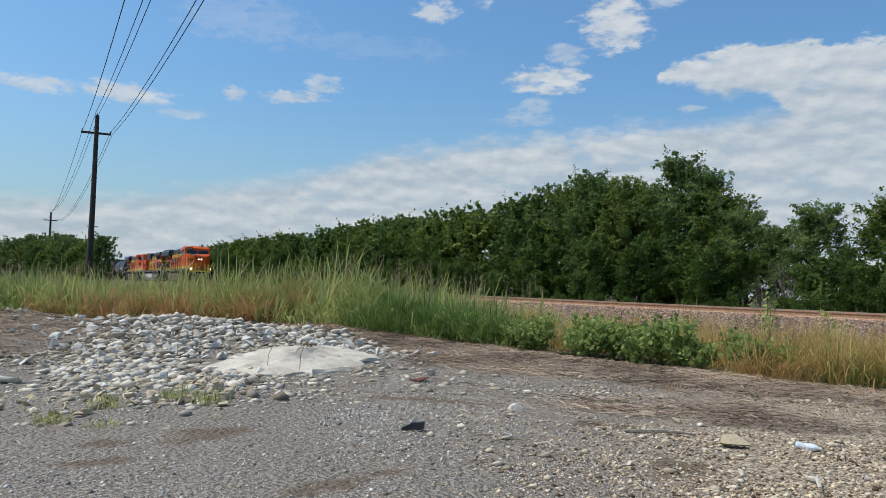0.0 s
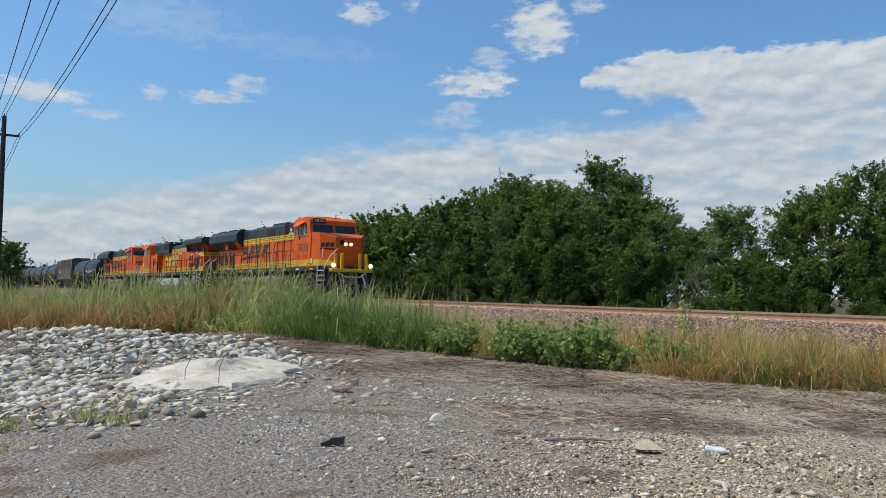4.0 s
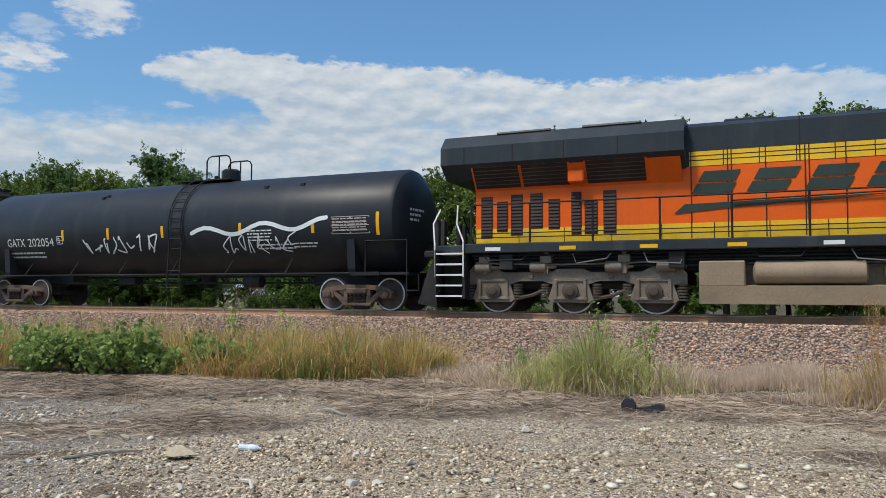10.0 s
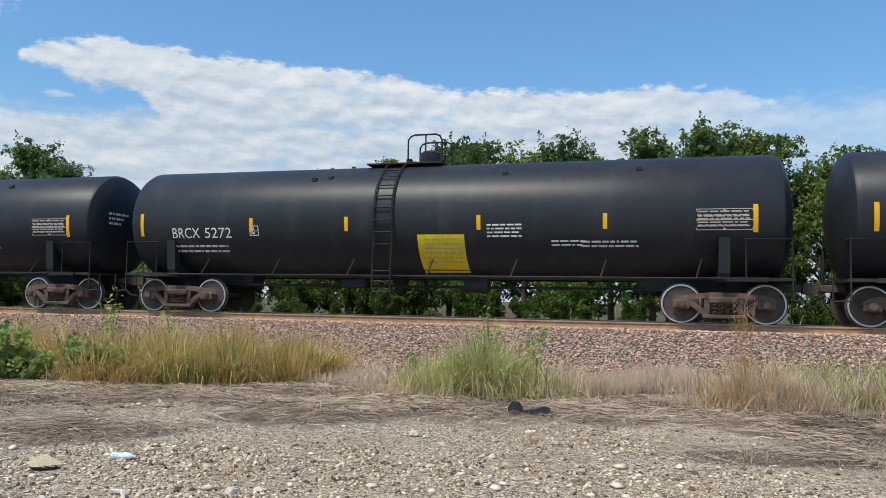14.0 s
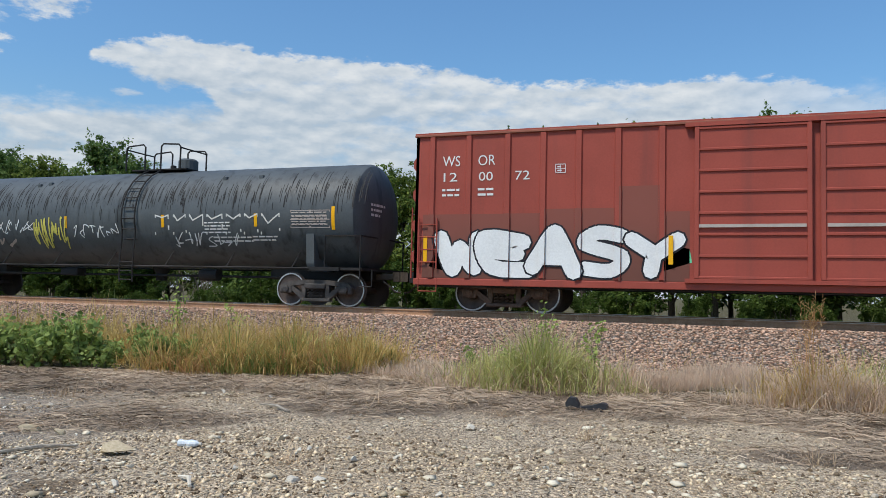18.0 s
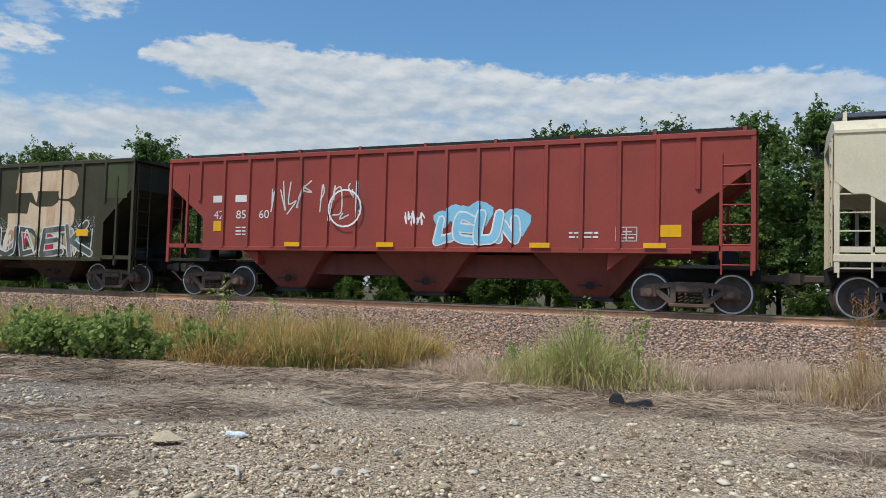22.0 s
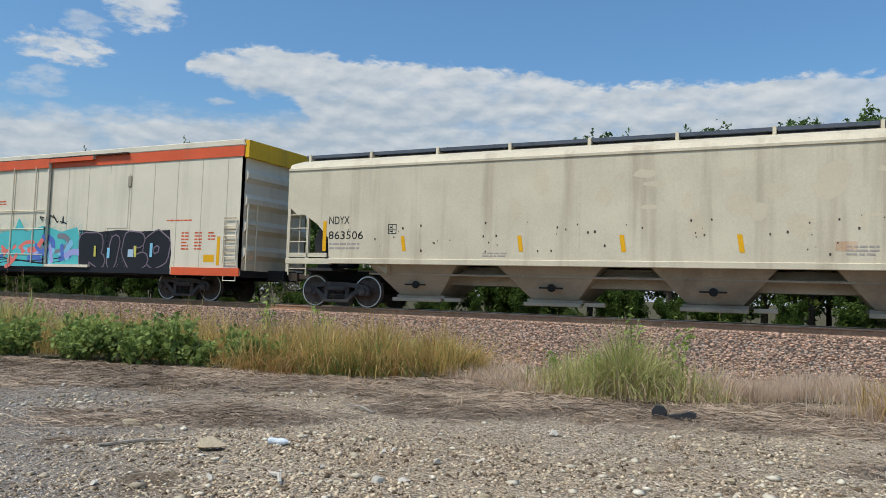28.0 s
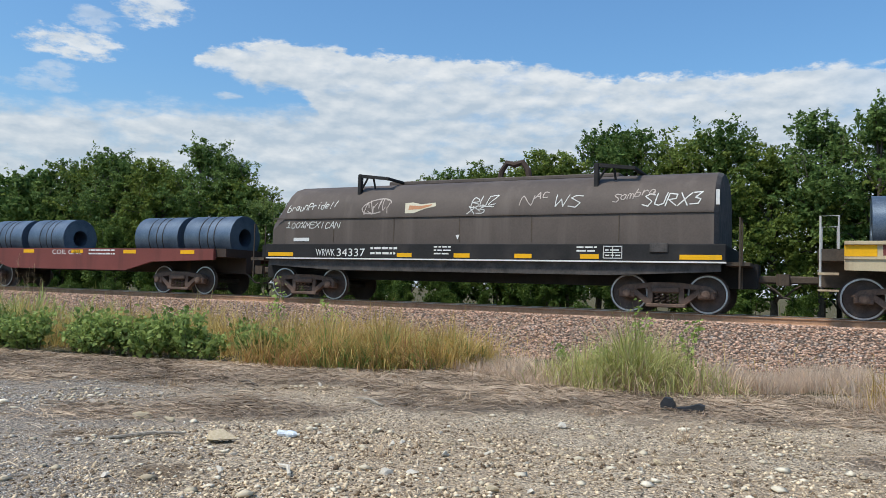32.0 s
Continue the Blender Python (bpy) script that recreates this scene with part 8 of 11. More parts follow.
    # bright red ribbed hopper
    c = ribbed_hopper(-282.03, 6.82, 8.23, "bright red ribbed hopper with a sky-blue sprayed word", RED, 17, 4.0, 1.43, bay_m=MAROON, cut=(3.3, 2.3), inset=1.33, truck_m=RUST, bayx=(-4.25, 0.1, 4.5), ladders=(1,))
    sk = flat(-1.528)
    for x in (-6.55, -5.75):
        part("owner_block", patch(Shape(), x, x + 0.4, 2.74, 2.94, sk, 1), STENCIL, c)
    for tx, body in ((-6.5, "42"), (-5.7, "85"), (-4.9, "60")):
        part("car_number", text_shape(body, tx, 2.26, 0.24, sk, width=0.34), STENCIL, c)
    reflectors(c, (-6.3,), 1.9, 0.42, 0.3, sk)
    reflectors(c, (-3.7, -0.8, 3.4, 6.1), 1.46, 0.5, 0.12, flat(-1.61))
    reflectors(c, (6.4,), 1.72, 0.55, 0.28, sk)
    data_panel(c, 5.2, 1.62, 0.5, 0.34, sk, STENCIL)
    fp = fine_print(Shape(), 4.1, 1.8, 0.7, 2, sk, 0.1)
    fine_print(fp, 0.55, 1.72, 0.6, 3, sk, 0.07, 3)
    fine_print(fp, -5.7, 1.98, 0.4, 3, sk, 0.1, 5)
    tagged(part("small_stencil", fp, STENCIL, c), kind="stuff")
    scribble(c, -4.5, 2.35, 1.3, 0.95, SPRAY["chalk"], flat(-1.61), 31, 0.020, 5)
    ring = [(-2.05 + 0.5 * math.cos(a), 2.5 + 0.5 * math.sin(a)) for a in np.linspace(0, 2 * math.pi, 20)]
    part("thin_tag", ribbon(Shape(), ring, 0.024, flat(-1.61)), SPRAY["white"], c)
    scribble(c, -2.9, 2.2, 1.3, 1.05, SPRAY["chalk"], flat(-1.61), 32, 0.020, 6)
    scribble(c, -0.35, 2.0, 0.65, 0.4, SPRAY["white"], flat(-1.61), 33, 0.02, 6)
    sprayed_word(c, "LEUN", 0.65, 2.85, 1.50, 2.42, 0.085, "sky", "white", flat(-1.61), 34, cloud="sky", width=1.0)

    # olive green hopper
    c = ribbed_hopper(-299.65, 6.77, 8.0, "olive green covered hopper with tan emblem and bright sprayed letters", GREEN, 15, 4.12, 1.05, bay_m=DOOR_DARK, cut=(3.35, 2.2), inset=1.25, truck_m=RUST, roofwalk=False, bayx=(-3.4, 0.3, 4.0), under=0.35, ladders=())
    sk = flat(-1.528)
    for z, groups in ((3.44, (2, 3, 2, 2, 1)), (2.92, (2, 2, 2, 2))):
        x = -5.7
        for n in groups:
            for k in range(n):
                part("owner_block", drape(patch(Shape(), x + 0.34 * k, x + 0.34 * k + 0.25, z, z + 0.38, flat(-1.60), 1), c, flat(-1.60)), STAINED_WHITE, c)
            x += 0.34 * n + 0.17
    part("number_patch", patch(Shape(), -5.6, -3.75, 1.95, 2.42, flat(-1.526), 1), BRIGHT_GREEN, c)
    part("car_number", text_shape("461188", -5.5, 1.99, 0.20, flat(-1.606), width=1.5), FADED, c)
    lg = Shape()
    quad_on(lg, [(a - 0.28, b) for a, b in [(3.22, 3.88), (5.43, 3.92), (5.80, 3.76), (5.91, 3.41), (5.76, 3.08), (5.45, 2.97), (5.13, 2.98), (5.02, 3.23), (4.11, 3.25), (4.01, 2.85), (3.79, 3.21), (3.01, 3.20)]], flat(-1.61))
    quad_on(lg, [(a - 0.28, b) for a, b in [(2.69, 2.53), (3.62, 2.51), (3.71, 2.90), (4.10, 2.73), (4.76, 2.73), (5.11, 2.92), (5.52, 2.88), (5.77, 2.64), (5.77, 2.24), (5.60, 1.97), (5.47, 1.84), (2.71, 1.85)]], flat(-1.61))
    part("emblem_shape", drape(lg, c, flat(-1.61)), TAN_LOGO, c, "large rust-stained tan emblem")
    rng = random.Random(9)
    for k in range(30):
        swoosh(c, -6.5 + 0.42 * k, 1.36, rng.uniform(-0.2, 0.4), rng.uniform(0.35, 0.6), rng.uniform(0.11, 0.19), rng.choice(("crimson", "muddy colours", "crimson", "faded orange", "orange", "cream", "teal", "cream", "grey")), flat(-1.606), 400 + k)
    spray_mist(c, -6.8, 6.4, 1.9, 2.4, 3600, "chalk", flat(-1.615), 43)
    spray_mist(c, -6.8, 6.4, 1.08, 2.2, 900, "chalk", flat(-1.615), 44)
    sprayed_word(c, "KEBRDEMOUDEK", -6.7, 6.3, 1.04, 2.2, 0.08, "smoke", "chalk", flat(-1.62), 41, width=0.86, square=True)
    scribble(c, -6.6, 1.1, 12.8, 0.95, SPRAY["chalk"], flat(-1.655), 42, 0.028, 26)
    for x in (-6.3, -2.5, 0.9, 3.4, 5.2):
        part("reflector", drape(patch(Shape(), x, x + 0.5, 1.25, 1.4, flat(-1.66), 1), c, flat(-1.66)), MARK_YELLOW, c)
    reflectors(c, (6.0,), 1.75, 0.5, 0.22, flat(-1.64))
    part("paint_patch", patch(Shape(), 6.75, 7.7, 2.95, 4.05, flat(-1.526), 1), FRESH_OLIVE, c)

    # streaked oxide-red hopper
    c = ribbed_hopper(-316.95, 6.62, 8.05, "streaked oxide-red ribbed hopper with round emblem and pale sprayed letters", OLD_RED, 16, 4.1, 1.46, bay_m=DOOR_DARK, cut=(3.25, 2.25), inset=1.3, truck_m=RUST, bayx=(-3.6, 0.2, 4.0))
    sk = flat(-1.60)
    part("owner_block", patch(Shape(), -5.3, -4.3, 2.38, 2.56, sk, 1), FADED, c)
    part("car_number", text_shape("430749", -5.35, 2.0, 0.24, sk, width=1.4), FADED, c)
    disc = [(5.45 + 0.46 * math.cos(a), 3.45 + 0.46 * math.sin(a)) for a in np.linspace(0, 2 * math.pi, 25)[:-1]]
    part("round_emblem", drape(quad_on(Shape(), disc, sk), c, flat(-1.598)), STENCIL, c)
    disc = [(5.45 + 0.30 * math.cos(a), 3.45 + 0.30 * math.sin(a)) for a in np.linspace(0, 2 * math.pi, 25)[:-1]]
    part("emblem_field", drape(quad_on(Shape(), disc, flat(-1.604)), c, flat(-1.598)), OLD_RED, c)
    part("emblem_cross", drape(patch(patch(Shape(), 5.39, 5.51, 3.18, 3.72, flat(-1.608), 1), 5.18, 5.72, 3.39, 3.51, flat(-1.610), 1), c, flat(-1.598)), STENCIL, c)
    data_panel(c, 5.15, 1.72, 0.55, 0.34, sk, STENCIL)
    fine = fine_print(Shape(), 6.2, 2.0, 0.6, 4, sk, 0.1)
    fine_print(fine, -5.8, 1.8, 1.2, 2, sk, 0.12, 3)
    tagged(part("small_stencil", fine, STENCIL, c), kind="stuff")
    part("reflector", patch(Shape(), -6.5, -6.38, 1.6, 2.1, flat(-1.53), 1), MARK_YELLOW, c)
    part("reflector", patch(Shape(), 6.75, 6.87, 1.75, 2.25, flat(-1.53), 1), MARK_YELLOW, c)
    reflectors(c, (-3.5, -2.0), 1.50, 0.4, 0.12, sk)
    sprayed_word(c, "BEBSSENIK", -1.7, 5.0, 1.46, 2.28, 0.045, "cream", "smoke", flat(-1.61), 51, width=1.0)
    scribble(c, -3.6, 1.6, 1.6, 0.5, FADED, sk, 52, 0.03, 6)

    # refrigerated boxcar
    posts = [x for x in np.arange(-9.6, 10.2, 1.02) if not -2.0 < x < 2.4]
    c = box_car(-400.55, 7.65, 10.4, "tall off-white insulated boxcar with red-orange bands and bright sprayed letters", ICE_WHITE, [], ((-1.95, 1.75),), 4.78, 0.98, ICE_WHITE, ICE_WHITE, 1.6, GRAPHITE)
    sk = flat(-1.606)
    for x in posts:
        part("panel_joint", Shape().box(x - 0.012, x + 0.012, -1.604, -1.6, 1.05, 4.42), PANEL_JOINT, c)
    part("top_band", drape(patch(Shape(), -10.4, 10.4, 4.44, 4.77, flat(-1.636), 1), c, flat(-1.61)), RED_ORANGE, c, "red-orange band")
    part("bottom_band", Shape().box(7.65, 10.4, -1.64, -1.6, 0.80, 1.04), RED_ORANGE, c, "red-orange band")
    part("bottom_band", Shape().box(-10.4, -8.0, -1.64, -1.6, 0.80, 1.04), RED_ORANGE, c, "red-orange band")
    part("roof_edge", Shape().box(-10.4, 10.4, -1.64, 1.64, 4.78, 4.97, 0.02), ICE_WHITE, c)
    part("side_hatch", Shape().box(4.6, 5.6, -1.612, -1.6, 2.3, 4.1), ICE_WHITE, c)
    part("hatch_hinge", Shape().box(5.55, 5.7, -1.64, -1.61, 3.66, 4.02, 0.01), CREAM_DIRTY, c)
    for k in range(5):
        part("corner_ladder", Shape().tube([(9.76, -1.66, 1.2 + 0.34 * k), (10.26, -1.66, 1.2 + 0.34 * k)], 0.018, 5), CREAM_DIRTY, c)
    part("end_hood", Shape().box(10.4, 10.56, -1.6, 1.6, 4.40, 4.93), YELLOW, c, "yellow end panel with warning print")
    part("end_hood", Shape().box(-10.56, -10.4, -1.6, 1.6, 4.40, 4.93), YELLOW, c)
    em = Shape()
    ring = [(-8.5 + 0.5 * math.cos(a), 3.62 + 0.47 * math.sin(a)) for a in np.linspace(math.pi / 2, 1.5 * math.pi, 12)]
    quad_on(em, ring + [(-8.15, 3.15), (-8.12, 3.4), (-8.12, 3.15), (-7.86, 3.15), (-7.8, 3.72), (-7.62, 3.72), (-7.58, 4.09)], sk)
    part("emblem_shape", em, RED_ORANGE, c)
    flake = Shape()
    for k in range(3):
        a = k * math.pi / 3
        ribbon(flake, [(-8.5 - 0.24 * math.cos(a), 3.62 - 0.24 * math.sin(a)), (-8.5 + 0.24 * math.cos(a), 3.62 + 0.24 * math.sin(a))], 0.022, flat(-1.609), 0.0008 * k)
    part("snowflake", flake, ICE_WHITE, c)
    for k in range(10):
        if k != 4:
            part("owner_block", word_bars(Shape(), 1, -9.6 + 0.268 * k, 2.68, 0.30, 0.268, sk, 0.8, 0.25), RED_ORANGE, c)
    part("car_mark", text_shape("CRYX", -8.76, 2.17, 0.24, sk, width=0.82), RED_ORANGE, c)
    part("car_number", text_shape("8169", -8.64, 1.73, 0.22, sk, width=0.7), RED_ORANGE, c)
    fp = fine_print(Shape(), 7.34, 2.5, 1.06, 1, sk, 0.1)
    for k in range(3):
        fine_print(fp, 8.0 + 0.55 * k, 2.1, 0.3, 6 if k < 2 else 3, sk, 0.1, 60 + k)
    fine_print(fp, -0.9, 3.3, 0.4, 2, flat(-1.7), 0.1, 64)
    tagged(part("small_stencil", fp, RED_ORANGE, c), kind="stuff")
    for x, z in ((-2.52, 3.0), (-9.1, 1.2), (8.95, 1.22)):
        part("notice", patch(Shape(), x, x + 0.42, z, z + 0.22, sk, 1), MARK_YELLOW, c)
    reflectors(c, (-9.5, 9.53), 1.12, 0.12, 0.88, sk)
    for x in (-1.3, -0.1, 1.1):
        part("door_rod", Shape().tube([(x, -1.75, 1.1), (x, -1.75, 4.5)], 0.026, 6), ICE_WHITE, c)
    for z in (1.4, 2.3, 2.95):
        part("door_bar", Shape().tube([(-1.85, -1.735, z), (1.65, -1.735, z)], 0.018, 5), ICE_WHITE, c)
    part("door_rail", Shape().box(-2.0, 5.55, -1.745, -1.64, 4.755, 4.8), DOOR_DARK, c)
    part("track_band", Shape().box(-2.15, 3.95, -1.746, -1.74, 4.62, 4.752), RED_ORANGE, c)
    part("painted_sill", Shape().box(-7.75, 7.6, -1.644, -1.63, 0.815, 1.0), SPRAY["black"], c, "sill blackened by spray paint")
    low = flat(-1.66)
    part("sprayed_cloud", drape(quad_on(Shape(), [(-7.9, 0.98), (-1.4, 0.98), (-1.4, 2.1), (-2.6, 2.3), (-3.4, 2.12), (-4.6, 2.2), (-5.6, 2.1), (-6.4, 2.22), (-7.4, 2.1), (-7.95, 1.7)], low), c, low), SPRAY["sky"], c)
    spray_mist(c, -8.1, -1.4, 2.05, 2.45, 2200, "teal", low, 81)
    spray_mist(c, -9.0, -7.7, 0.9, 1.6, 260, "chalk", low, 82)
    sprayed_word(c, "ELNINO", -7.9, -1.55, 0.86, 2.28, 0.20, "red fading to black", "white", flat(-1.68), 71, width=0.98, square=True)
    jumble = flat(-1.74)
    part("sprayed_cloud", drape(quad_on(Shape(), [(-1.45, 0.98), (3.4, 0.98), (3.5, 1.6), (3.2, 2.35), (2.4, 2.2), (1.6, 2.4), (0.7, 2.2), (0.3, 2.7), (0.1, 2.3), (-0.7, 2.15), (-1.4, 2.25)], jumble), c, jumble), SPRAY["teal"], c)
    spray_mist(c, -1.5, 3.5, 2.15, 2.7, 1600, "teal", jumble, 83)
    rng = random.Random(17)
    for k in range(30):
        swoosh(c, rng.uniform(-1.4, 3.0), rng.uniform(1.05, 1.75), rng.uniform(-0.6, 0.8), rng.uniform(0.1, 0.5), rng.uniform(0.035, 0.12), ("coral", "blue", "sky", "lilac", "blue", "coral", "teal", "grey")[k % 8], flat(-1.742), 500 + k)
    for k in range(5):
        swoosh(c, -1.4 + 0.3 * k, 1.04 + 0.06 * k, 3.0, 0.02, 0.014, "black", flat(-1.75), 540 + k)
    dark = flat(-1.65)
    part("sprayed_cloud", drape(quad_on(Shape(), [(3.35, 0.98), (7.55, 0.98), (7.6, 1.5), (7.5, 2.22), (6.2, 2.18), (5.2, 2.24), (4.3, 2.18), (3.3, 2.26), (3.4, 1.6)], dark), c, dark), SPRAY["black"], c)
    spray_mist(c, 3.2, 7.7, 0.98, 2.3, 200, "grey", flat(-1.654), 84)
    sprayed_word(c, "RICO", 3.5, 7.4, 0.9, 2.25, 0.22, "black", "mauve", flat(-1.66), 73, width=1.0, square=True)
    for x, z0, w, h, col in ((4.12, 1.35, 0.1, 0.36, "yellow"), (6.0, 1.35, 0.1, 0.36, "yellow"), (4.75, 1.3, 0.13, 0.34, "sky"), (5.72, 1.35, 0.26, 0.24, "pale blue"), (6.7, 1.35, 0.12, 0.45, "sky")):
        part("sprayed_window", drape(patch(Shape(), x, x + w, z0, z0 + h, flat(-1.695), 1), c, flat(-1.66)), SPRAY[col], c)
    scribble(c, -2.6, 2.4, 0.9, 0.35, BLACK_INK, sk, 74, 0.022, 5)
    scribble(c, 1.4, 2.45, 1.3, 0.35, BLACK_INK, flat(-1.74), 75, 0.022, 5)
    scribble(c, -8.9, 1.3, 0.9, 0.5, SPRAY["sky"], sk, 76, 0.05, 5)

    # rusty yellow boxcar
    c = box_car(-420.1, 6.13, 7.63, "rusty yellow boxcar with dark sliding door and sprayed letters", BOX_YELLOW, [-7.0, -6.1, -5.15, -4.2, -3.25, -2.3, 2.3, 3.2, 4.15, 5.1, 6.05, 7.0], ((-1.6, 1.45),), 4.15, 0.85, RUSTY_ROOF, DOOR_DARK, 1.55)
    sk = flat(-1.61)
    part("owner_block", word_bars(Shape(), 4, -6.7, 3.32, 0.54, 0.62, sk, 0.82, 0.2), WORN_INK, c)
    part("owner_block", word_bars(Shape(), 3, -4.7, 2.74, 0.44, 0.92, sk, 0.84, 0.2), WORN_INK, c)
    part("slogan", drape(text_shape("The nationwide boxcar pool", 1.86, 3.66, 0.26, sk, width=5.35, shear=0.2), c, sk), WORN_INK, c, "worn dark slogan")
    for pts, col in (([(4.40, 3.48), (4.72, 3.48), (5.22, 2.95), (5.25, 2.2), (5.1, 2.2), (5.08, 2.85)], "pale blue"), ([(5.95, 3.45), (5.62, 3.48), (5.24, 3.0), (5.26, 2.72)], "pale blue"), ([(4.45, 3.1), (4.95, 2.8), (4.98, 2.3), (4.5, 2.2)], "orange"), ([(5.9, 3.1), (5.4, 2.75), (5.36, 2.3), (5.85, 2.2)], "orange")):
        part("arrow_emblem", drape(quad_on(Shape(), pts, sk), c, sk), SPRAY[col], c)
    rust_rng = random.Random(44)
    for k in range(46):
        x, z, w, h = rust_rng.uniform(-7.4, 7.4), rust_rng.choice((rust_rng.uniform(3.2, 4.05), rust_rng.uniform(0.95, 2.4))), rust_rng.uniform(0.05, 0.3), rust_rng.uniform(0.15, 0.6)
        if -1.7 < x < 1.55:
            continue
        ring = [(x + w * math.cos(q) * rust_rng.uniform(0.5, 1.2), max(0.9, min(4.1, z + h * math.sin(q) * rust_rng.uniform(0.5, 1.2)))) for q in np.linspace(0, 5.8, 10)]
        part("rust_patch", drape(quad_on(Shape(), ring, flat(-1.5985 - 0.0001 * k)), c, flat(-1.598)), RUSTY_STAIN, c)
    part("number_patch", patch(Shape(), -7.0, -5.05, 1.25, 2.25, flat(-1.606), 1), UNDER_DARK, c)
    part("car_number", text_shape("38 209", -6.85, 1.85, 0.26, sk, width=1.65), STENCIL, c)
    fp = fine_print(Shape(), -6.8, 1.55, 0.5, 2, sk, 0.14)
    fine_print(fp, -5.9, 1.55, 0.5, 2, sk, 0.14, 3)
    fine_print(fp, -1.4, 2.55, 0.5, 3, flat(-1.69), 0.35, 4)
    tagged(part("small_stencil", fp, STENCIL, c), kind="stuff")
    sprayed_word(c, "125", -5.5, -1.8, 0.9, 2.1, 0.17, "coral", "black", flat(-1.63), 81, cloud="mint", spread=0.4)
    sprayed_word(c, "EIKEB", 1.7, 6.5, 0.85, 2.25, 0.11, "chalk", "smoke", flat(-1.63), 82, cloud="pale blue", spread=0.2, width=1.0)
    scribble(c, -1.4, 0.95, 2.7, 0.7, STENCIL, flat(-1.69), 83, 0.03, 9)
    reflectors(c, (-7.35, 7.2), 1.2, 0.3, 0.9, sk)
    data_panel(c, 6.3, 1.3, 0.5, 0.3, sk, BRIGHT_GREEN)

    # open coil car, beige
    def coil(parent_list, x, z, r, w, y=0.0, colour=COIL_STEEL):
        ob = thing("steel_coil", "blue-grey rolled steel coil banded with strapping", "coil", "steel coils on flat cars")
        n = 36
        sh = Shape()
        ring = lambda rr, yy: [(yy, rr * math.cos(2 * math.pi * k / n), rr * math.sin(2 * math.pi * k / n)) for k in range(n)]  # noqa: E731
        v = ring(r, -w / 2) + ring(r, w / 2) + ring(0.3, -w / 2) + ring(0.3, w / 2)
        f = []
        for k in range(n):
            j = (k + 1) % n
            f += [(k, j, n + j, n + k), (2 * n + k, 3 * n + k, 3 * n + j, 2 * n + j), (k, 2 * n + k, 2 * n + j, j), (n + k, n + j, 3 * n + j, 3 * n + k)]
        sh.add(v, f)
        part("wound_sheet", sh, colour, ob, smooth_angle=40)
        for b in (-0.16, 0.02, 0.16):
            band = Shape().lathe([(b * w - 0.02, r + 0.006), (b * w + 0.02, r + 0.006)], (0, 0, 0), "x", n)
            part("strap", band, UNDER_DARK, ob)
        MOVES.append((ob, parent_list + x, z))
        return ob

    s = -436.05
    c = railcar("coil_car", "beige open coil car carrying steel coils, lightly tagged", s)
    prof = [(-6.4, 1.05), (-6.4, 1.62), (6.4, 1.62), (6.4, 1.05), (4.2, 1.0), (2.9, 0.34), (-2.5, 0.34), (-3.6, 1.0)]
    for y in (-1.45, 1.45):
        part("side_sill", Shape().prism(prof, y - 0.05, y + 0.05, "y"), BEIGE, c)
    part("deck", Shape().box(-6.9, 6.9, -1.4, 1.4, 1.25, 1.5), UNDER_BROWN, c)
    part("centre_sill", Shape().box(-6.9, 6.9, -0.3, 0.3, 0.7, 1.25), UNDER_BROWN, c)
    part("top_flange", Shape().box(-6.4, 6.4, -1.56, -1.38, 1.58, 1.66, 0.01).box(-6.4, 6.4, -1.53, -1.5, 1.28, 1.33), BEIGE, c)
    part("brown_panel", patch(Shape(), -5.7, -2.2, 1.36, 1.58, flat(-1.504), 1), MAROON, c)
    reflectors(c, (-6.1, 5.9), 1.34, 0.6, 0.24, flat(-1.506))
    reflectors(c, (-3.6, -1.6, 0.9, 3.4), 1.16, 0.45, 0.11, flat(-1.506))
    part("car_number", text_shape("HS3607", -5.2, 1.40, 0.16, flat(-1.508), width=1.15), STENCIL, c)
    fp = fine_print(Shape(), -1.8, 1.5, 0.9, 2, flat(-1.508), 0.09)
    tagged(part("small_stencil", fp, BLACK_INK, c), kind="stuff")
    data_panel(c, 2.1, 0.95, 0.5, 0.3, flat(-1.508), BLACK_INK)
    scribble(c, 0.1, 0.45, 1.5, 0.75, SPRAY["black"], flat(-1.506), 91, 0.03, 6)
    for e in (-1, 1):
        truck(c, e * 5.12, RUST)
        rl = Shape()
        for y in (-1.4, 1.4):
            rl.tube([(e * 6.5, y, 1.5), (e * 6.5, y, 2.2), (e * 6.85, y, 2.2), (e * 6.85, y, 0.7)], 0.022, 5)
        part("end_railing", rl, SILVER, c)
        part("end_step", Shape().box(e * 6.5, e * 6.9, -1.45, -1.1, 0.95, 1.0).box(e * 6.5, e * 6.9, -1.45, -1.1, 0.6, 0.64), BEIGE, c)
    couplers(c, 7.7)
    for x in (-4.85, -2.68, 3.0, 5.3):
        coil(s, x, 1.62 + 0.44, 0.70, 2.0)

    # coil car under a hood
    s = -451.4
    c = railcar("coil_car", "dark brown coil car with a rounded weathered hood", s)
    hood = [(-1.42, 1.60), (-1.42, 2.35), (-1.34, 2.72), (-1.17, 3.02), (-0.88, 3.24), (-0.5, 3.36), (0, 3.41), (0.5, 3.36), (0.88, 3.24), (1.17, 3.02), (1.34, 2.72), (1.42, 2.35), (1.42, 1.60)]

    def arch(x, z):
        return float(np.interp(z, [q[1] for q in hood[1:6]], [q[0] for q in hood[1:6]])) - 0.004
    part("hood", Shape().prism(hood, -5.75, 6.35, "x"), COVER, c, "weathered brown steel hood", 30)
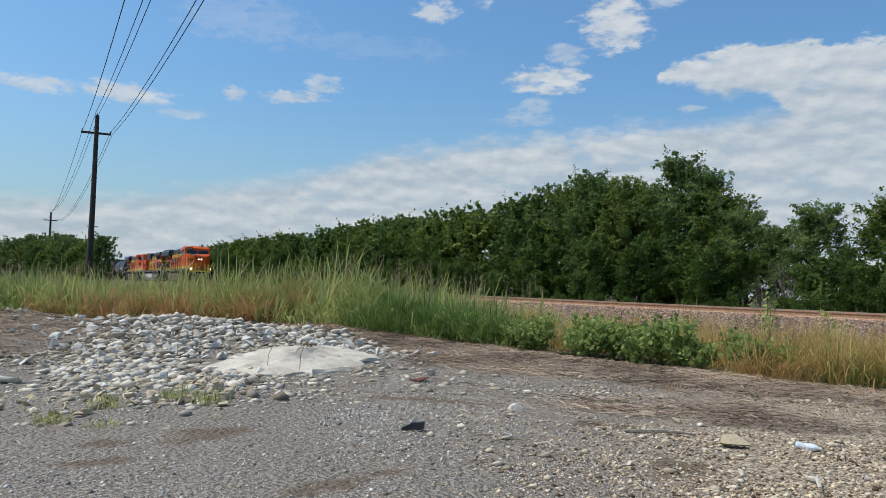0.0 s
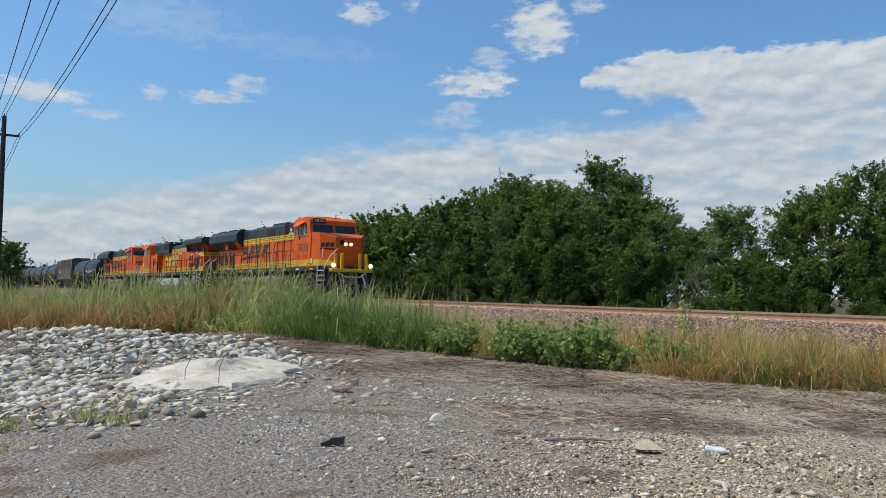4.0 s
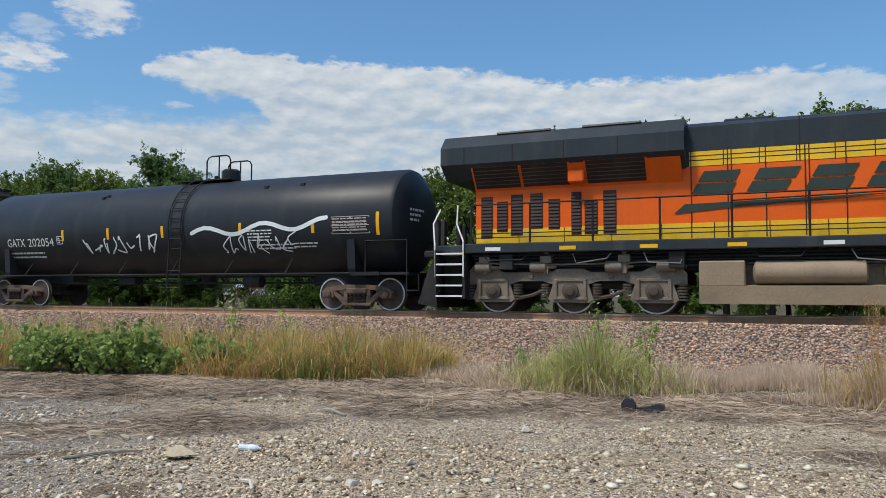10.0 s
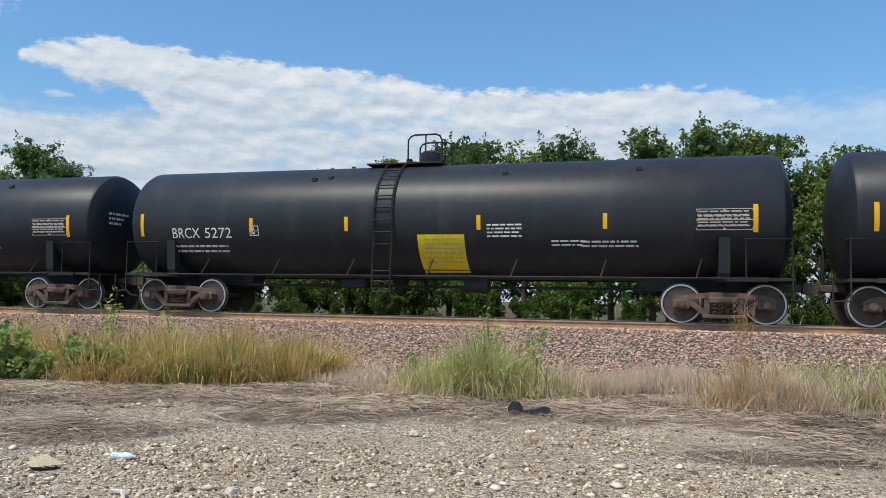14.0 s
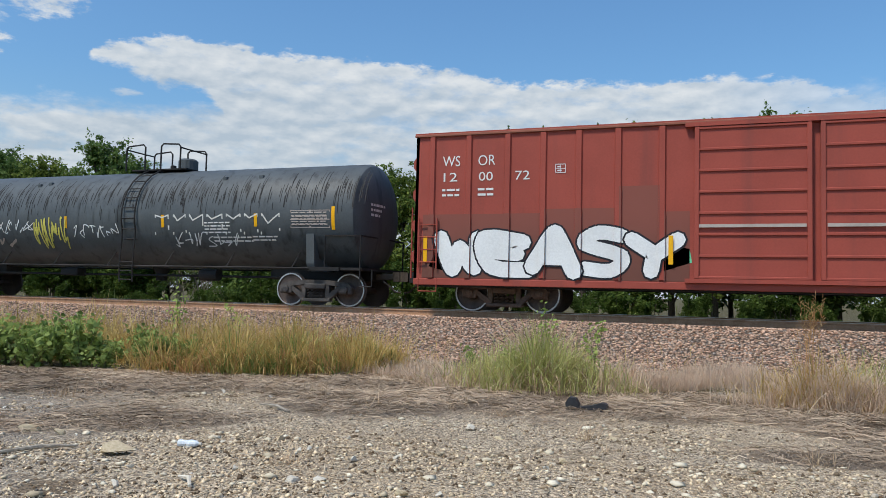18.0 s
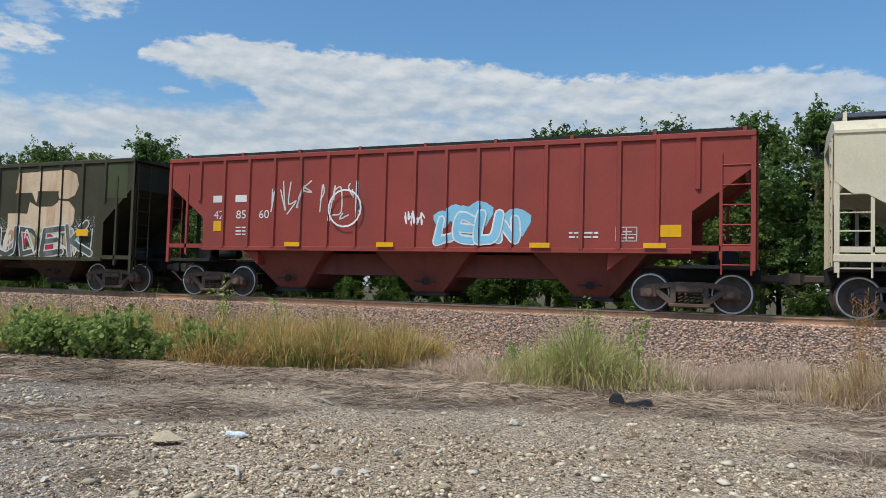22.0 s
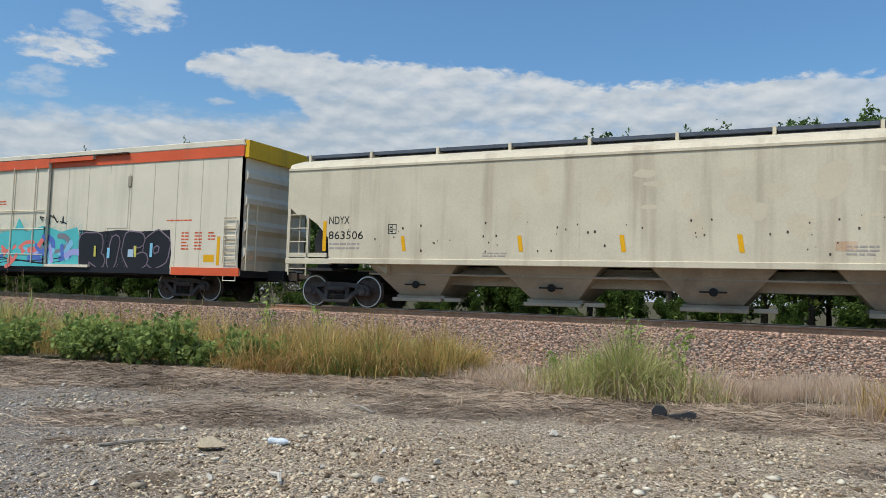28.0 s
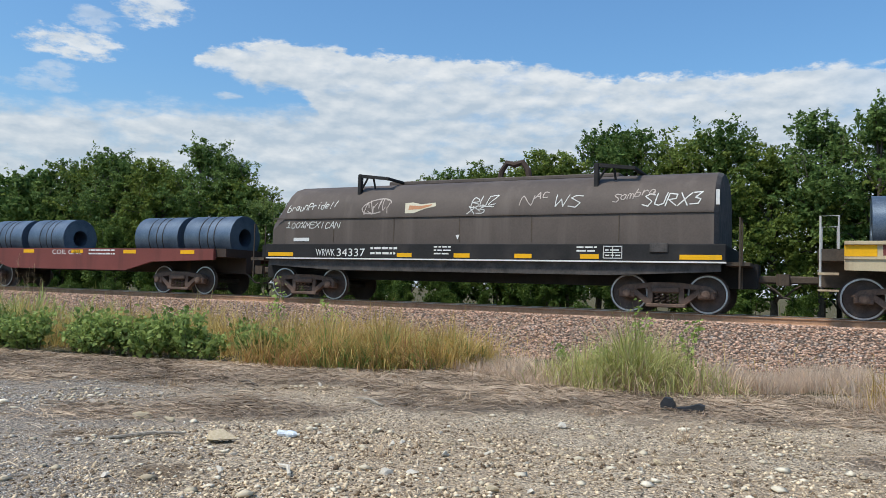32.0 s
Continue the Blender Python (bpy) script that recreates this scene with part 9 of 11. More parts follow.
    for e, x0, x1 in ((-1, -5.75, -6.3), (1, 6.35, 6.44)):
        rim = Shape()
        n_ = len(hood)
        rim.add([(x0, y, z) for y, z in hood] + [(x1, y * 0.9, 1.6 + (z - 1.6) * (0.55 if e < 0 else 0.97)) for y, z in hood], [(k, (k + 1) % n_, n_ + (k + 1) % n_, n_ + k) for k in range(n_)] + [tuple(range(n_, 2 * n_))])
        part("hood_end", rim, COVER if e < 0 else GRAPHITE, c)
    for x in (-4.0, -2.0, 0.0, 2.0, 4.2):
        part("hood_seam", Shape().box(x - 0.012, x + 0.012, -1.428, -1.42, 1.66, 2.32), UNDER_BROWN, c)
    part("hood_band", Shape().box(-6.1, 6.35, -1.45, -1.42, 2.33, 2.37), COVER, c)
    part("hood_ridge", Shape().box(-2.9, 3.9, -0.25, 0.25, 3.39, 3.5, 0.02), COVER, c)
    for x in (-3.35, 3.55):
        part("lifting_arm", Shape().box(x - 0.06, x + 0.06, -1.16, -1.02, 2.86, 3.62, 0.02).prism([(x, 3.62), (x + 0.95, 3.5), (x + 0.95, 3.42), (x, 3.52)], -1.14, -1.04, "y").tube([(x + 0.05, -1.09, 3.2), (x + 0.28, -1.09, 3.56)], 0.03, 5).tube([(x + 0.45, -1.0, 3.2), (x + 0.42, -1.09, 3.55)], 0.03, 5).box(x + 0.86, x + 0.96, -1.1, 0.9, 3.42, 3.5, 0.02), UNDER_DARK, c)
    part("lifting_bracket", Shape().tube([(0.5, 0, 3.35), (0.56, 0, 3.7), (0.72, 0, 3.93), (0.95, 0, 3.87), (1.18, 0, 3.93), (1.34, 0, 3.7), (1.4, 0, 3.35)], 0.085, 8), DOOR_DARK, c)
    for y in (-1.44, 1.44):
        part("side_sill", Shape().box(-6.35, 6.62, y - 0.06, y + 0.06, 1.2, 1.6, 0.015), UNDER_DARK, c)
        part("sill_edge", Shape().box(-6.35, 6.62, y - 0.062, y + 0.062, 1.165, 1.2), STENCIL, c, "thin white line along the foot of the sill")
        part("lower_beam", Shape().prism([(-6.3, 1.165), (6.5, 1.165), (6.5, 0.98), (4.0, 0.86), (-4.0, 0.86), (-6.3, 0.98)], y * 0.93 - 0.05, y * 0.93 + 0.05, "y"), GRAPHITE, c)
    part("deck", Shape().box(-6.6, 6.6, -1.37, 1.37, 1.2, 1.58), UNDER_DARK, c)
    for e in (-1, 1):
        part("end_platform", Shape().box(e * 6.6, e * 7.1, -1.3, 1.3, 1.12, 1.2), UNDER_BROWN, c)
    part("centre_sill", Shape().box(-7.2, 7.2, -0.35, 0.35, 0.62, 1.2), UNDER_DARK, c)
    part("floor_stringer", Shape().box(-3.6, 3.6, -0.9, 0.9, 0.95, 1.2), UNDER_DARK, c)
    sk = flat(-1.506)
    part("car_mark", text_shape("WRWK", -4.53, 1.26, 0.2, sk, width=0.66), STENCIL, c)
    part("car_number", text_shape("34337", -3.8, 1.25, 0.22, sk, width=0.94), STENCIL, c)
    reflectors(c, (-1.6, 0.12, 1.82, 3.52), 1.24, 0.46, 0.11, sk)
    reflectors(c, (-5.8, 6.08), 1.24, 0.92, 0.11, sk)
    fp = fine_print(Shape(), -2.68, 1.45, 0.85, 2, sk, 0.14)
    fine_print(fp, -0.7, 1.5, 0.5, 3, sk, 0.09, 4)
    fine_print(fp, 3.2, 1.5, 0.5, 2, sk, 0.09, 5)
    tagged(part("small_stencil", fp, STENCIL, c), kind="stuff")
    data_panel(c, 3.85, 1.25, 0.46, 0.3, sk, STENCIL)
    part("lift_plate", Shape().box(4.95, 5.36, -1.53, -1.5, 1.4, 1.62, 0.01), GRAPHITE, c)
    part("paper_label", patch(Shape(), -5.4, -4.84, 1.68, 1.78, flat(-1.43), 1), STENCIL, c)
    part("paper_label", patch(Shape(), 6.38, 6.46, 2.5, 2.85, flat(-1.36), 1), STENCIL, c)
    part("jacking_mark", quad_on(Shape(), [(-0.05, 1.72), (-0.11, 1.84), (0.01, 1.84)], flat(-1.43)), STENCIL, c)
    chalk_word(c, "braunPride!!", -5.68, 2.56, -3.92, 2.66, 0.2, SPRAY["chalk"], arch, 1)
    chalk_word(c, "100%MEXICAN", -5.68, 2.06, -3.78, 2.07, 0.17, SPRAY["chalk"], arch, 2)
    chalk_word(c, "BUZ", 0.3, 2.56, 1.02, 2.62, 0.26, SPRAY["chalk"], arch, 3)
    chalk_word(c, "X3", 0.2, 2.4, 0.72, 2.42, 0.2, SPRAY["chalk"], arch, 4)
    chalk_word(c, "N", 1.64, 2.58, 2.02, 2.62, 0.24, FADED, arch, 5)
    chalk_word(c, "AC", 2.04, 2.74, 2.4, 2.8, 0.15, FADED, arch, 6)
    chalk_word(c, "WS", 2.55, 2.54, 3.3, 2.52, 0.3, SPRAY["chalk"], arch, 7, angular=True)
    chalk_word(c, "Sombra", 4.04, 2.62, 5.05, 2.82, 0.2, FADED, arch, 8)
    chalk_word(c, "SURX3", 4.75, 2.5, 6.1, 2.52, 0.3, SPRAY["chalk"], arch, 9, 0.014, True)
    scribble(c, 0.2, 2.45, 0.7, 0.2, SPRAY["chalk"], arch, 104, 0.010, 2)
    scribble(c, -3.05, 2.42, 0.9, 0.45, FADED, arch, 103, 0.013, 6)
    ring = [(-2.62 + 0.46 * math.cos(w), 2.66 + 0.2 * math.sin(w) + 0.08 * math.cos(w)) for w in (k * math.pi / 10 for k in range(17))]
    part("sprayed_ring", ribbon(Shape(), ring, 0.016, arch, 0.004), FADED, c)
    for edge, name, dy in (((-1.68, 2.44), (-1.7, 2.72), (-1.45, 2.74), (-1.2, 2.68), (-0.76, 2.72), (-0.74, 2.62), (-1.1, 2.55), (-1.4, 2.44)), "cream", 0.004), (((-1.58, 2.53), (-1.56, 2.66), (-1.25, 2.63), (-0.85, 2.68), (-0.9, 2.63), (-1.2, 2.55)), "faded orange", 0.008):
        sh = Shape()
        quad_on(sh, edge, lambda x, zz: arch(x, zz) - dy)
        part("sprayed_blob", sh, SPRAY[name], c)
    for e in (-1, 1):
        truck(c, e * 5.24, RUST)
        part("end_ladder", Shape().tube([(e * 6.9, -1.4, 0.6), (e * 6.9, -1.4, 2.2), (e * 6.9, -0.9, 2.2), (e * 6.9, -0.9, 0.6)], 0.022, 5), UNDER_BROWN, c)
    couplers(c, 7.8)

    # open coil car, brown
    s = -466.8
    c = railcar("coil_car", "rusty brown flat coil car carrying steel coils", s)
    part("side_sill", Shape().prism([(-6.9, 1.1), (-6.9, 1.45), (6.9, 1.45), (6.9, 1.1), (4.2, 1.02), (3.0, 0.72), (-3.0, 0.72), (-4.2, 1.02)], -1.42, -1.32, "y").prism([(-6.9, 1.1), (-6.9, 1.45), (6.9, 1.45), (6.9, 1.1), (4.2, 1.02), (3.0, 0.72), (-3.0, 0.72), (-4.2, 1.02)], 1.32, 1.42, "y"), MAROON, c)
    part("deck", Shape().box(-7.3, 7.3, -1.3, 1.3, 1.2, 1.46), DOOR_DARK, c)
    part("centre_sill", Shape().box(-7.3, 7.3, -0.35, 0.35, 0.7, 1.2), DOOR_DARK, c)
    sk = flat(-1.426)
    reflectors(c, (-5.0, -2.0, 0.6, 3.2, 5.8), 1.28, 0.6, 0.12, sk)
    part("lettering", text_shape("COIL CAR", -0.7, 1.24, 0.16, sk, width=1.5), STENCIL, c)
    tagged(part("small_stencil", fine_print(Shape(), 1.2, 1.36, 1.3, 2, sk, 0.12), STENCIL, c), kind="stuff")
    for e in (-1, 1):
        truck(c, e * 5.1, RUST)
    couplers(c, 7.7)
    for x in (-4.5, -2.1, 3.6, 5.9):
        coil(s, x, 1.46 + 0.42, 0.72, 2.0)


build_train()

# distance run by the train since 5 s
RUN = [(0.0, -75.25), (1.5, -53.28), (3.0, -30.87), (4.5, -7.81), (6.0, 15.61), (7.5, 38.97), (9.0, 62.6), (11.0, 94.67), (13.0, 126.6), (15.0, 158.77), (17.0, 191.19), (19.0, 223.88), (21.0, 256.94), (23.0, 290.22), (25.0, 323.74), (27.0, 357.59), (29.0, 391.65), (30.5, 417.23), (32.0, 442.78)]


def motions():
    for ob, s, *lift in MOVES:
        walk(ob, [(t, pose(s + run, YC, ZR + (lift[0] if lift else 0.0))) for t, run in RUN])


# ---- grasses, weeds, stones and litter of the verge ----
GRASS_GREEN = leafy("tall_green_grass", (0.17, 0.215, 0.05), (0.54, 0.56, 0.21), 0.4, scale=0.5)
GRASS_YELLOW = leafy("yellowing_grass", (0.34, 0.22, 0.06), (0.78, 0.60, 0.24), 0.4, scale=1.3)
GRASS_LIME = leafy("yellow_green_grass", (0.26, 0.28, 0.07), (0.72, 0.68, 0.30), 0.4, scale=1.3)
GRASS_TAN = leafy("dead_tan_grass", (0.36, 0.25, 0.15), (0.76, 0.58, 0.40), 0.3, scale=0.9)
GRASS_RUSSET = leafy("russet_dead_grass", (0.36, 0.18, 0.07), (0.70, 0.45, 0.22), 0.4, scale=0.9)
STRAW = leafy("grey_straw", (0.07, 0.047, 0.031), (0.66, 0.505, 0.36), 0.05, 0.8, scale=0.6)
STRAW_PALE = leafy("pale_straw", (0.26, 0.20, 0.14), (0.70, 0.58, 0.43), 0.05, 0.8, scale=0.6)
REED_GREEN = leafy("deep_green_grass", (0.08, 0.15, 0.035), (0.28, 0.36, 0.10), 0.35, scale=0.8)
GRASS_PALE = leafy("feathery_dead_grass", (0.52, 0.385, 0.27), (0.86, 0.70, 0.54), 0.45, scale=0.9)
WEED_LEAF = leafy("weed_leaves", (0.13, 0.19, 0.045), (0.42, 0.51, 0.165), 0.4, scale=1.2)
WEED_TIP = leafy("young_weed_tips", (0.24, 0.34, 0.07), (0.46, 0.54, 0.17), 0.3, scale=1.2)
BUSH_LEAF = leafy("undergrowth_leaves", (0.035, 0.07, 0.015), (0.14, 0.205, 0.045), 0.4)
STEM = surface("weed_stem", (0.10, 0.11, 0.04), (0.20, 0.17, 0.08), rough=0.8)


def blades(name, xy, heights, width, material, label, category="grass", curl=1.5, lean=0.3, rng=None):
    """Many blades as one mesh; each rises, leans and bows over in a strip of four joints and a tip."""
    n = len(xy)
    rng = rng or np.random.default_rng(1)
    p = np.column_stack([xy, np.array([ground_z(x, y) for x, y in xy]) - 0.03])
    a = rng.uniform(0, 2 * math.pi, n)
    out = np.column_stack([np.cos(a), np.sin(a), np.zeros(n)])
    turn = a + rng.uniform(-0.9, 0.9, n)
    side = np.column_stack([-np.sin(turn), np.cos(turn), np.zeros(n)]) * (width * rng.uniform(0.6, 1.35, (n, 1)))
    uneven = np.array([noise.noise(Vector((x * 1.7, y * 1.7, 5))) + 0.6 * noise.noise(Vector((x * 4.1, y * 4.1, 8))) for x, y in xy])
    length = (np.asarray(heights) * 1.12 * np.clip(0.95 + 0.65 * uneven, 0.35, 1.6))[:, None]
    tilt = np.abs(rng.normal(0, lean, (n, 1)))
    bow = curl * rng.uniform(0.05, 1.0, (n, 1)) ** 1.3
    rows, q = [p - side * 0.7, p + side * 0.7], p
    joints = ((0.3, 1.0), (0.3, 0.85), (0.24, 0.6))
    along = 0.0
    for step, w in joints + ((0.16, 0.0),):
        t = np.minimum(tilt + bow * (along + step / 2) ** 1.4, 2.5)
        q = q + (out * np.sin(t) + np.array([0, 0, 1.0]) * np.cos(t)) * length * step
        along += step
        rows += [q - side * w, q + side * w] if w else [q]
    v = np.stack(rows, 1).reshape(-1, 3)
    k = (np.arange(n) * 9)[:, None]
    quads = np.concatenate([k + [0, 1, 3, 2], k + [2, 3, 5, 4], k + [4, 5, 7, 6]], 1).reshape(-1, 4)
    tris = k + [6, 7, 8]
    me = bpy.data.meshes.new(name)
    me.vertices.add(len(v))
    me.vertices.foreach_set("co", v.ravel())
    loops = np.concatenate([quads.ravel(), tris.ravel()])
    me.loops.add(len(loops))
    me.loops.foreach_set("vertex_index", loops)
    starts = np.concatenate([np.arange(0, 4 * len(quads), 4), 4 * len(quads) + np.arange(0, 3 * len(tris), 3)])
    me.polygons.add(len(starts))
    me.polygons.foreach_set("loop_start", starts)
    me.update(calc_edges=True)
    me.materials.append(material)
    return tagged(new(name, me), label, category, kind="stuff")


def scatter(rng, n, x0, x1, d0, d1, tuft=0.0, from_edge=True):
    """Feet of blades in tufts, d metres behind the edge of the grass."""
    if tuft:
        m = max(1, n // 28)
        cx, cd = rng.uniform(x0, x1, m), rng.uniform(d0, d1, m)
        pick = rng.integers(0, m, n)
        x, d = cx[pick] + rng.normal(0, tuft, n), cd[pick] + rng.normal(0, tuft, n)
        d = np.maximum(d, d0 - 0.12)
    else:
        x, d = rng.uniform(x0, x1, n), rng.uniform(d0, d1, n)
    y = np.array([grass_edge(a) for a in x]) + d if from_edge else d
    return np.column_stack([x, y])


def seed_heads(name, feet, height, material, label, rng):
    """Thin stalks, each with a loose branching head of fine seeds."""
    sh = Shape()
    for x, y in feet:
        z, h = ground_z(x, y), height * rng.uniform(0.75, 1.15)
        dx, dy = rng.normal(0, 0.09, 2)
        top = Vector((x + dx, y + dy, z + h))
        sh.tube([(x, y, z - 0.02), (x + dx * 0.3, y + dy * 0.3, z + h * 0.55), top], [0.004, 0.003, 0.002], 3)
        for k in range(9):
            f = 0.72 + 0.28 * k / 9
            root = Vector((x + dx * f, y + dy * f, z + h * f))
            a, r = rng.uniform(0, 6.28), 0.10 * (1.15 - f) + 0.025
            sh.tube([root, root + Vector((math.cos(a) * r, math.sin(a) * r, r * 0.9))], [0.0028, 0.0045], 3)
    return tagged(new(name, sh.mesh(name, material)), label, "grass", kind="stuff")


def make_grass():
    r = np.random.default_rng(21)
    # the reedy bank, knee to chest high
    xy = scatter(r, 24000, -46, -14.6, 0.0, 6.0, 0.22)
    hs = r.uniform(0.6, 1.6, len(xy)) * np.interp(xy[:, 0], [-40, -31, -25, -21, -18, -16, -14.6], [0.8, 1.0, 1.15, 0.95, 0.65, 0.45, 0.3]) * (0.7 + 0.3 * np.minimum(1, (xy[:, 1] - [grass_edge(x) for x in xy[:, 0]]) / 1.0))
    blades("tall_grass", xy, hs, 0.021, GRASS_GREEN, "tall green reedy grass on the low bank before the track", curl=3.4, lean=0.4, rng=r)
    xy = scatter(r, 7500, -19.5, -15.2, 0.05, 1.6, 0.18)
    blades("tall_grass", xy, r.uniform(0.45, 0.85, len(xy)), 0.013, REED_GREEN, "deep green reedy grass at the foot of the bank", curl=2.4, lean=0.3, rng=r)
    xy = np.concatenate([scatter(r, 2600, -28.5, -22.5, -0.3, 1.2, 0.25), scatter(r, 2000, -24.4, -22.2, -0.1, 2.8, 0.2)])
    blades("dead_grass", xy, r.uniform(0.4, 1.25, len(xy)), 0.010, GRASS_RUSSET, "russet dead grass mixed into the bank", curl=2.3, lean=0.45, rng=r)
    seed_heads("seed_stalks", scatter(r, 420, -42, -17, 0.4, 5.0), 1.75, GRASS_TAN, "thin seeding grass stalks above the bank", r)
    xy = np.concatenate([scatter(r, 9000, -95, -46, 0.0, 26.0, 0.3), scatter(r, 5000, -46, -28, -0.5, 7.0, 0.3)])
    blades("far_grass", xy, r.uniform(0.8, 1.3, len(xy)), 0.03, GRASS_GREEN, "tall green grass far along the verge", curl=1.8, rng=r)
    # yellowing grass behind the weeds and at the lot's edge
    xy = scatter(r, 6500, -16.5, -8.0, 1.3, 4.6, 0.16)
    blades("yellow_grass", xy, r.uniform(0.45, 0.95, len(xy)), 0.007, GRASS_YELLOW, "yellowing grass behind the weeds", curl=1.9, lean=0.3, rng=r)
    xy = scatter(r, 8200, -9.4, -6.0, 0.1, 2.4, 0.14)
    blades("yellow_grass", xy, r.uniform(0.3, 0.95, len(xy)), 0.0065, GRASS_YELLOW, "thick tufts of yellowing grass at the lot's edge", curl=2.7, lean=0.42, rng=r)
    xy = scatter(r, 3400, -9.2, -6.1, 0.0, 2.0, 0.16)
    blades("green_tuft", xy, r.uniform(0.25, 0.75, len(xy)), 0.0065, REED_GREEN, "green blades among yellowing grass", curl=2.6, lean=0.45, rng=r)
    xy = scatter(r, 3000, -9.4, -6.2, 0.0, 2.2, 0.12)
    blades("dead_grass", xy, r.uniform(0.25, 0.85, len(xy)), 0.006, GRASS_RUSSET, "russet dead blades among yellowing grass", curl=2.4, lean=0.5, rng=r)
    xy = scatter(r, 1500, -7.6, -6.6, 0.6, 1.7, 0.1)
    blades("green_tuft", xy, r.uniform(0.35, 0.7, len(xy)), 0.006, GRASS_LIME, "green shoots among yellowing grass", curl=2.2, rng=r)
    xy = scatter(r, 7000, -6.5, -3.8, 0.1, 1.9, 0.1)
    blades("pale_grass", xy, r.uniform(0.10, 0.30, len(xy)), 0.0045, GRASS_PALE, "low pale dead grass at the foot of the ballast", curl=2.2, lean=0.5, rng=r)
    seed_heads("seed_stalks", scatter(r, 90, -16, -6.2, 0.6, 3.0), 0.85, GRASS_TAN, "thin seeding stalks over the yellow grass", r)
    # the broad clump
    c = r.normal(0, 1, (5600, 2)) * [0.70, 0.36] + [-2.85, 12.4]
    blades("grass_clump", c, r.uniform(0.25, 1.0, len(c)) * np.exp(-((c[:, 0] + 2.75) / 1.6) ** 2), 0.0065, GRASS_LIME, "broad arching clump of yellow-green grass", curl=2.7, lean=0.38, rng=r)
    c = r.normal(0, 1, (2200, 2)) * [0.75, 0.34] + [-2.8, 12.2]
    blades("clump_skirt", c, r.uniform(0.2, 0.7, len(c)), 0.006, GRASS_TAN, "dead blades in and round the clump", curl=2.8, lean=0.6, rng=r)
    seed_heads("seed_stalks", r.normal(0, 1, (22, 2)) * [0.5, 0.2] + [-2.8, 12.5], 1.05, GRASS_PALE, "pale seeding stalks in the clump", r)
    # feathery pale grass along the ballast
    xy = scatter(r, 17000, -1.9, 3.4, 0.7, 2.0, 0.13)
    xy[:, 1] = np.clip(xy[:, 1], 12.9, 15.3)
    blades("tan_grass", xy, r.uniform(0.16, 0.42, len(xy)), 0.0036, GRASS_PALE, "feathery pale dead grass along the ballast", curl=1.3, lean=0.22, rng=r)
    c = r.normal(0, 1, (2400, 2)) * [0.5, 0.22] + [1.35, 12.0]
    blades("dry_tuft", c, r.uniform(0.2, 0.62, len(c)), 0.0045, GRASS_PALE, "dry pale tuft at the lot's edge", curl=2.0, lean=0.4, rng=r)
    c = r.normal(0, 1, (500, 2)) * [0.35, 0.18] + [1.2, 12.05]
    blades("dry_tuft", c, r.uniform(0.3, 0.75, len(c)), 0.005, GRASS_YELLOW, "yellow blades in the dry tuft", curl=1.6, rng=r)
    c = r.normal(0, 1, (14, 2)) * [0.05, 0.05] + [1.2, 11.95]
    seed_heads("dry_stalks", c, 1.5, GRASS_RUSSET, "tall dry reddish stalks standing over the grass", r)
    xy = scatter(r, 6000, 2.0, 11, 0.2, 3.0, 0.15)
    blades("mixed_grass", xy, r.uniform(0.3, 0.75, len(xy)), 0.007, GRASS_LIME, "mixed green and tan grass at the verge", curl=2.3, rng=r)
    xy = scatter(r, 5000, 1.8, 11, -0.1, 2.6, 0.15)
    blades("tan_grass", xy, r.uniform(0.25, 0.6, len(xy)), 0.005, GRASS_PALE, "tan dead grass at the verge", curl=1.9, rng=r)
    # thin growth on the ballast shoulder
    x = r.uniform(-60, 8, 1800)
    y = r.uniform(15.2, 17.0, 1800)
    blades("shoulder_grass", np.column_stack([x, y]), r.uniform(0.15, 0.5, 1800), 0.005, GRASS_YELLOW, "thin yellow grass on the ballast shoulder", curl=1.8, rng=r)
    # rough growth beyond the track
    x = r.uniform(-130, 30, 15000)
    y = r.uniform(22.8, 28.5, 15000)
    blades("far_side_grass", np.column_stack([x, y]), r.uniform(0.3, 0.85, 15000), 0.02, GRASS_GREEN, "rough green growth beyond the track", rng=r)
    # sparse seedlings on the rubble, dead tufts on the lot
    c = np.concatenate([r.normal(0, 0.09, (60, 2)) + q for q in ((-8.3, 0.1), (-8.9, 0.65), (-9.0, 1.35), (-8.0, 0.55), (-8.6, 1.6))])
    blades("seedlings", c, r.uniform(0.06, 0.2, len(c)), 0.007, GRASS_LIME, "small green seedlings among pale rubble", rng=r)
    c = np.concatenate([r.normal(0, 0.07, (34, 2)) + q for q in ((-3.5, 5.9), (-1.3, 8.3), (-1.0, 7.6), (0.9, 7.9), (-4.2, 9.2), (-3.3, 9.9), (2.2, 8.6), (-5.4, 9.8), (-8.2, 8.0), (0.2, 6.2), (-2.5, 9.2), (3.2, 9.4))])
    blades("dead_tufts", c, r.uniform(0.06, 0.26, len(c)), 0.004, GRASS_TAN, "small dead tufts standing in the gravel", curl=1.2, lean=0.5, rng=r)


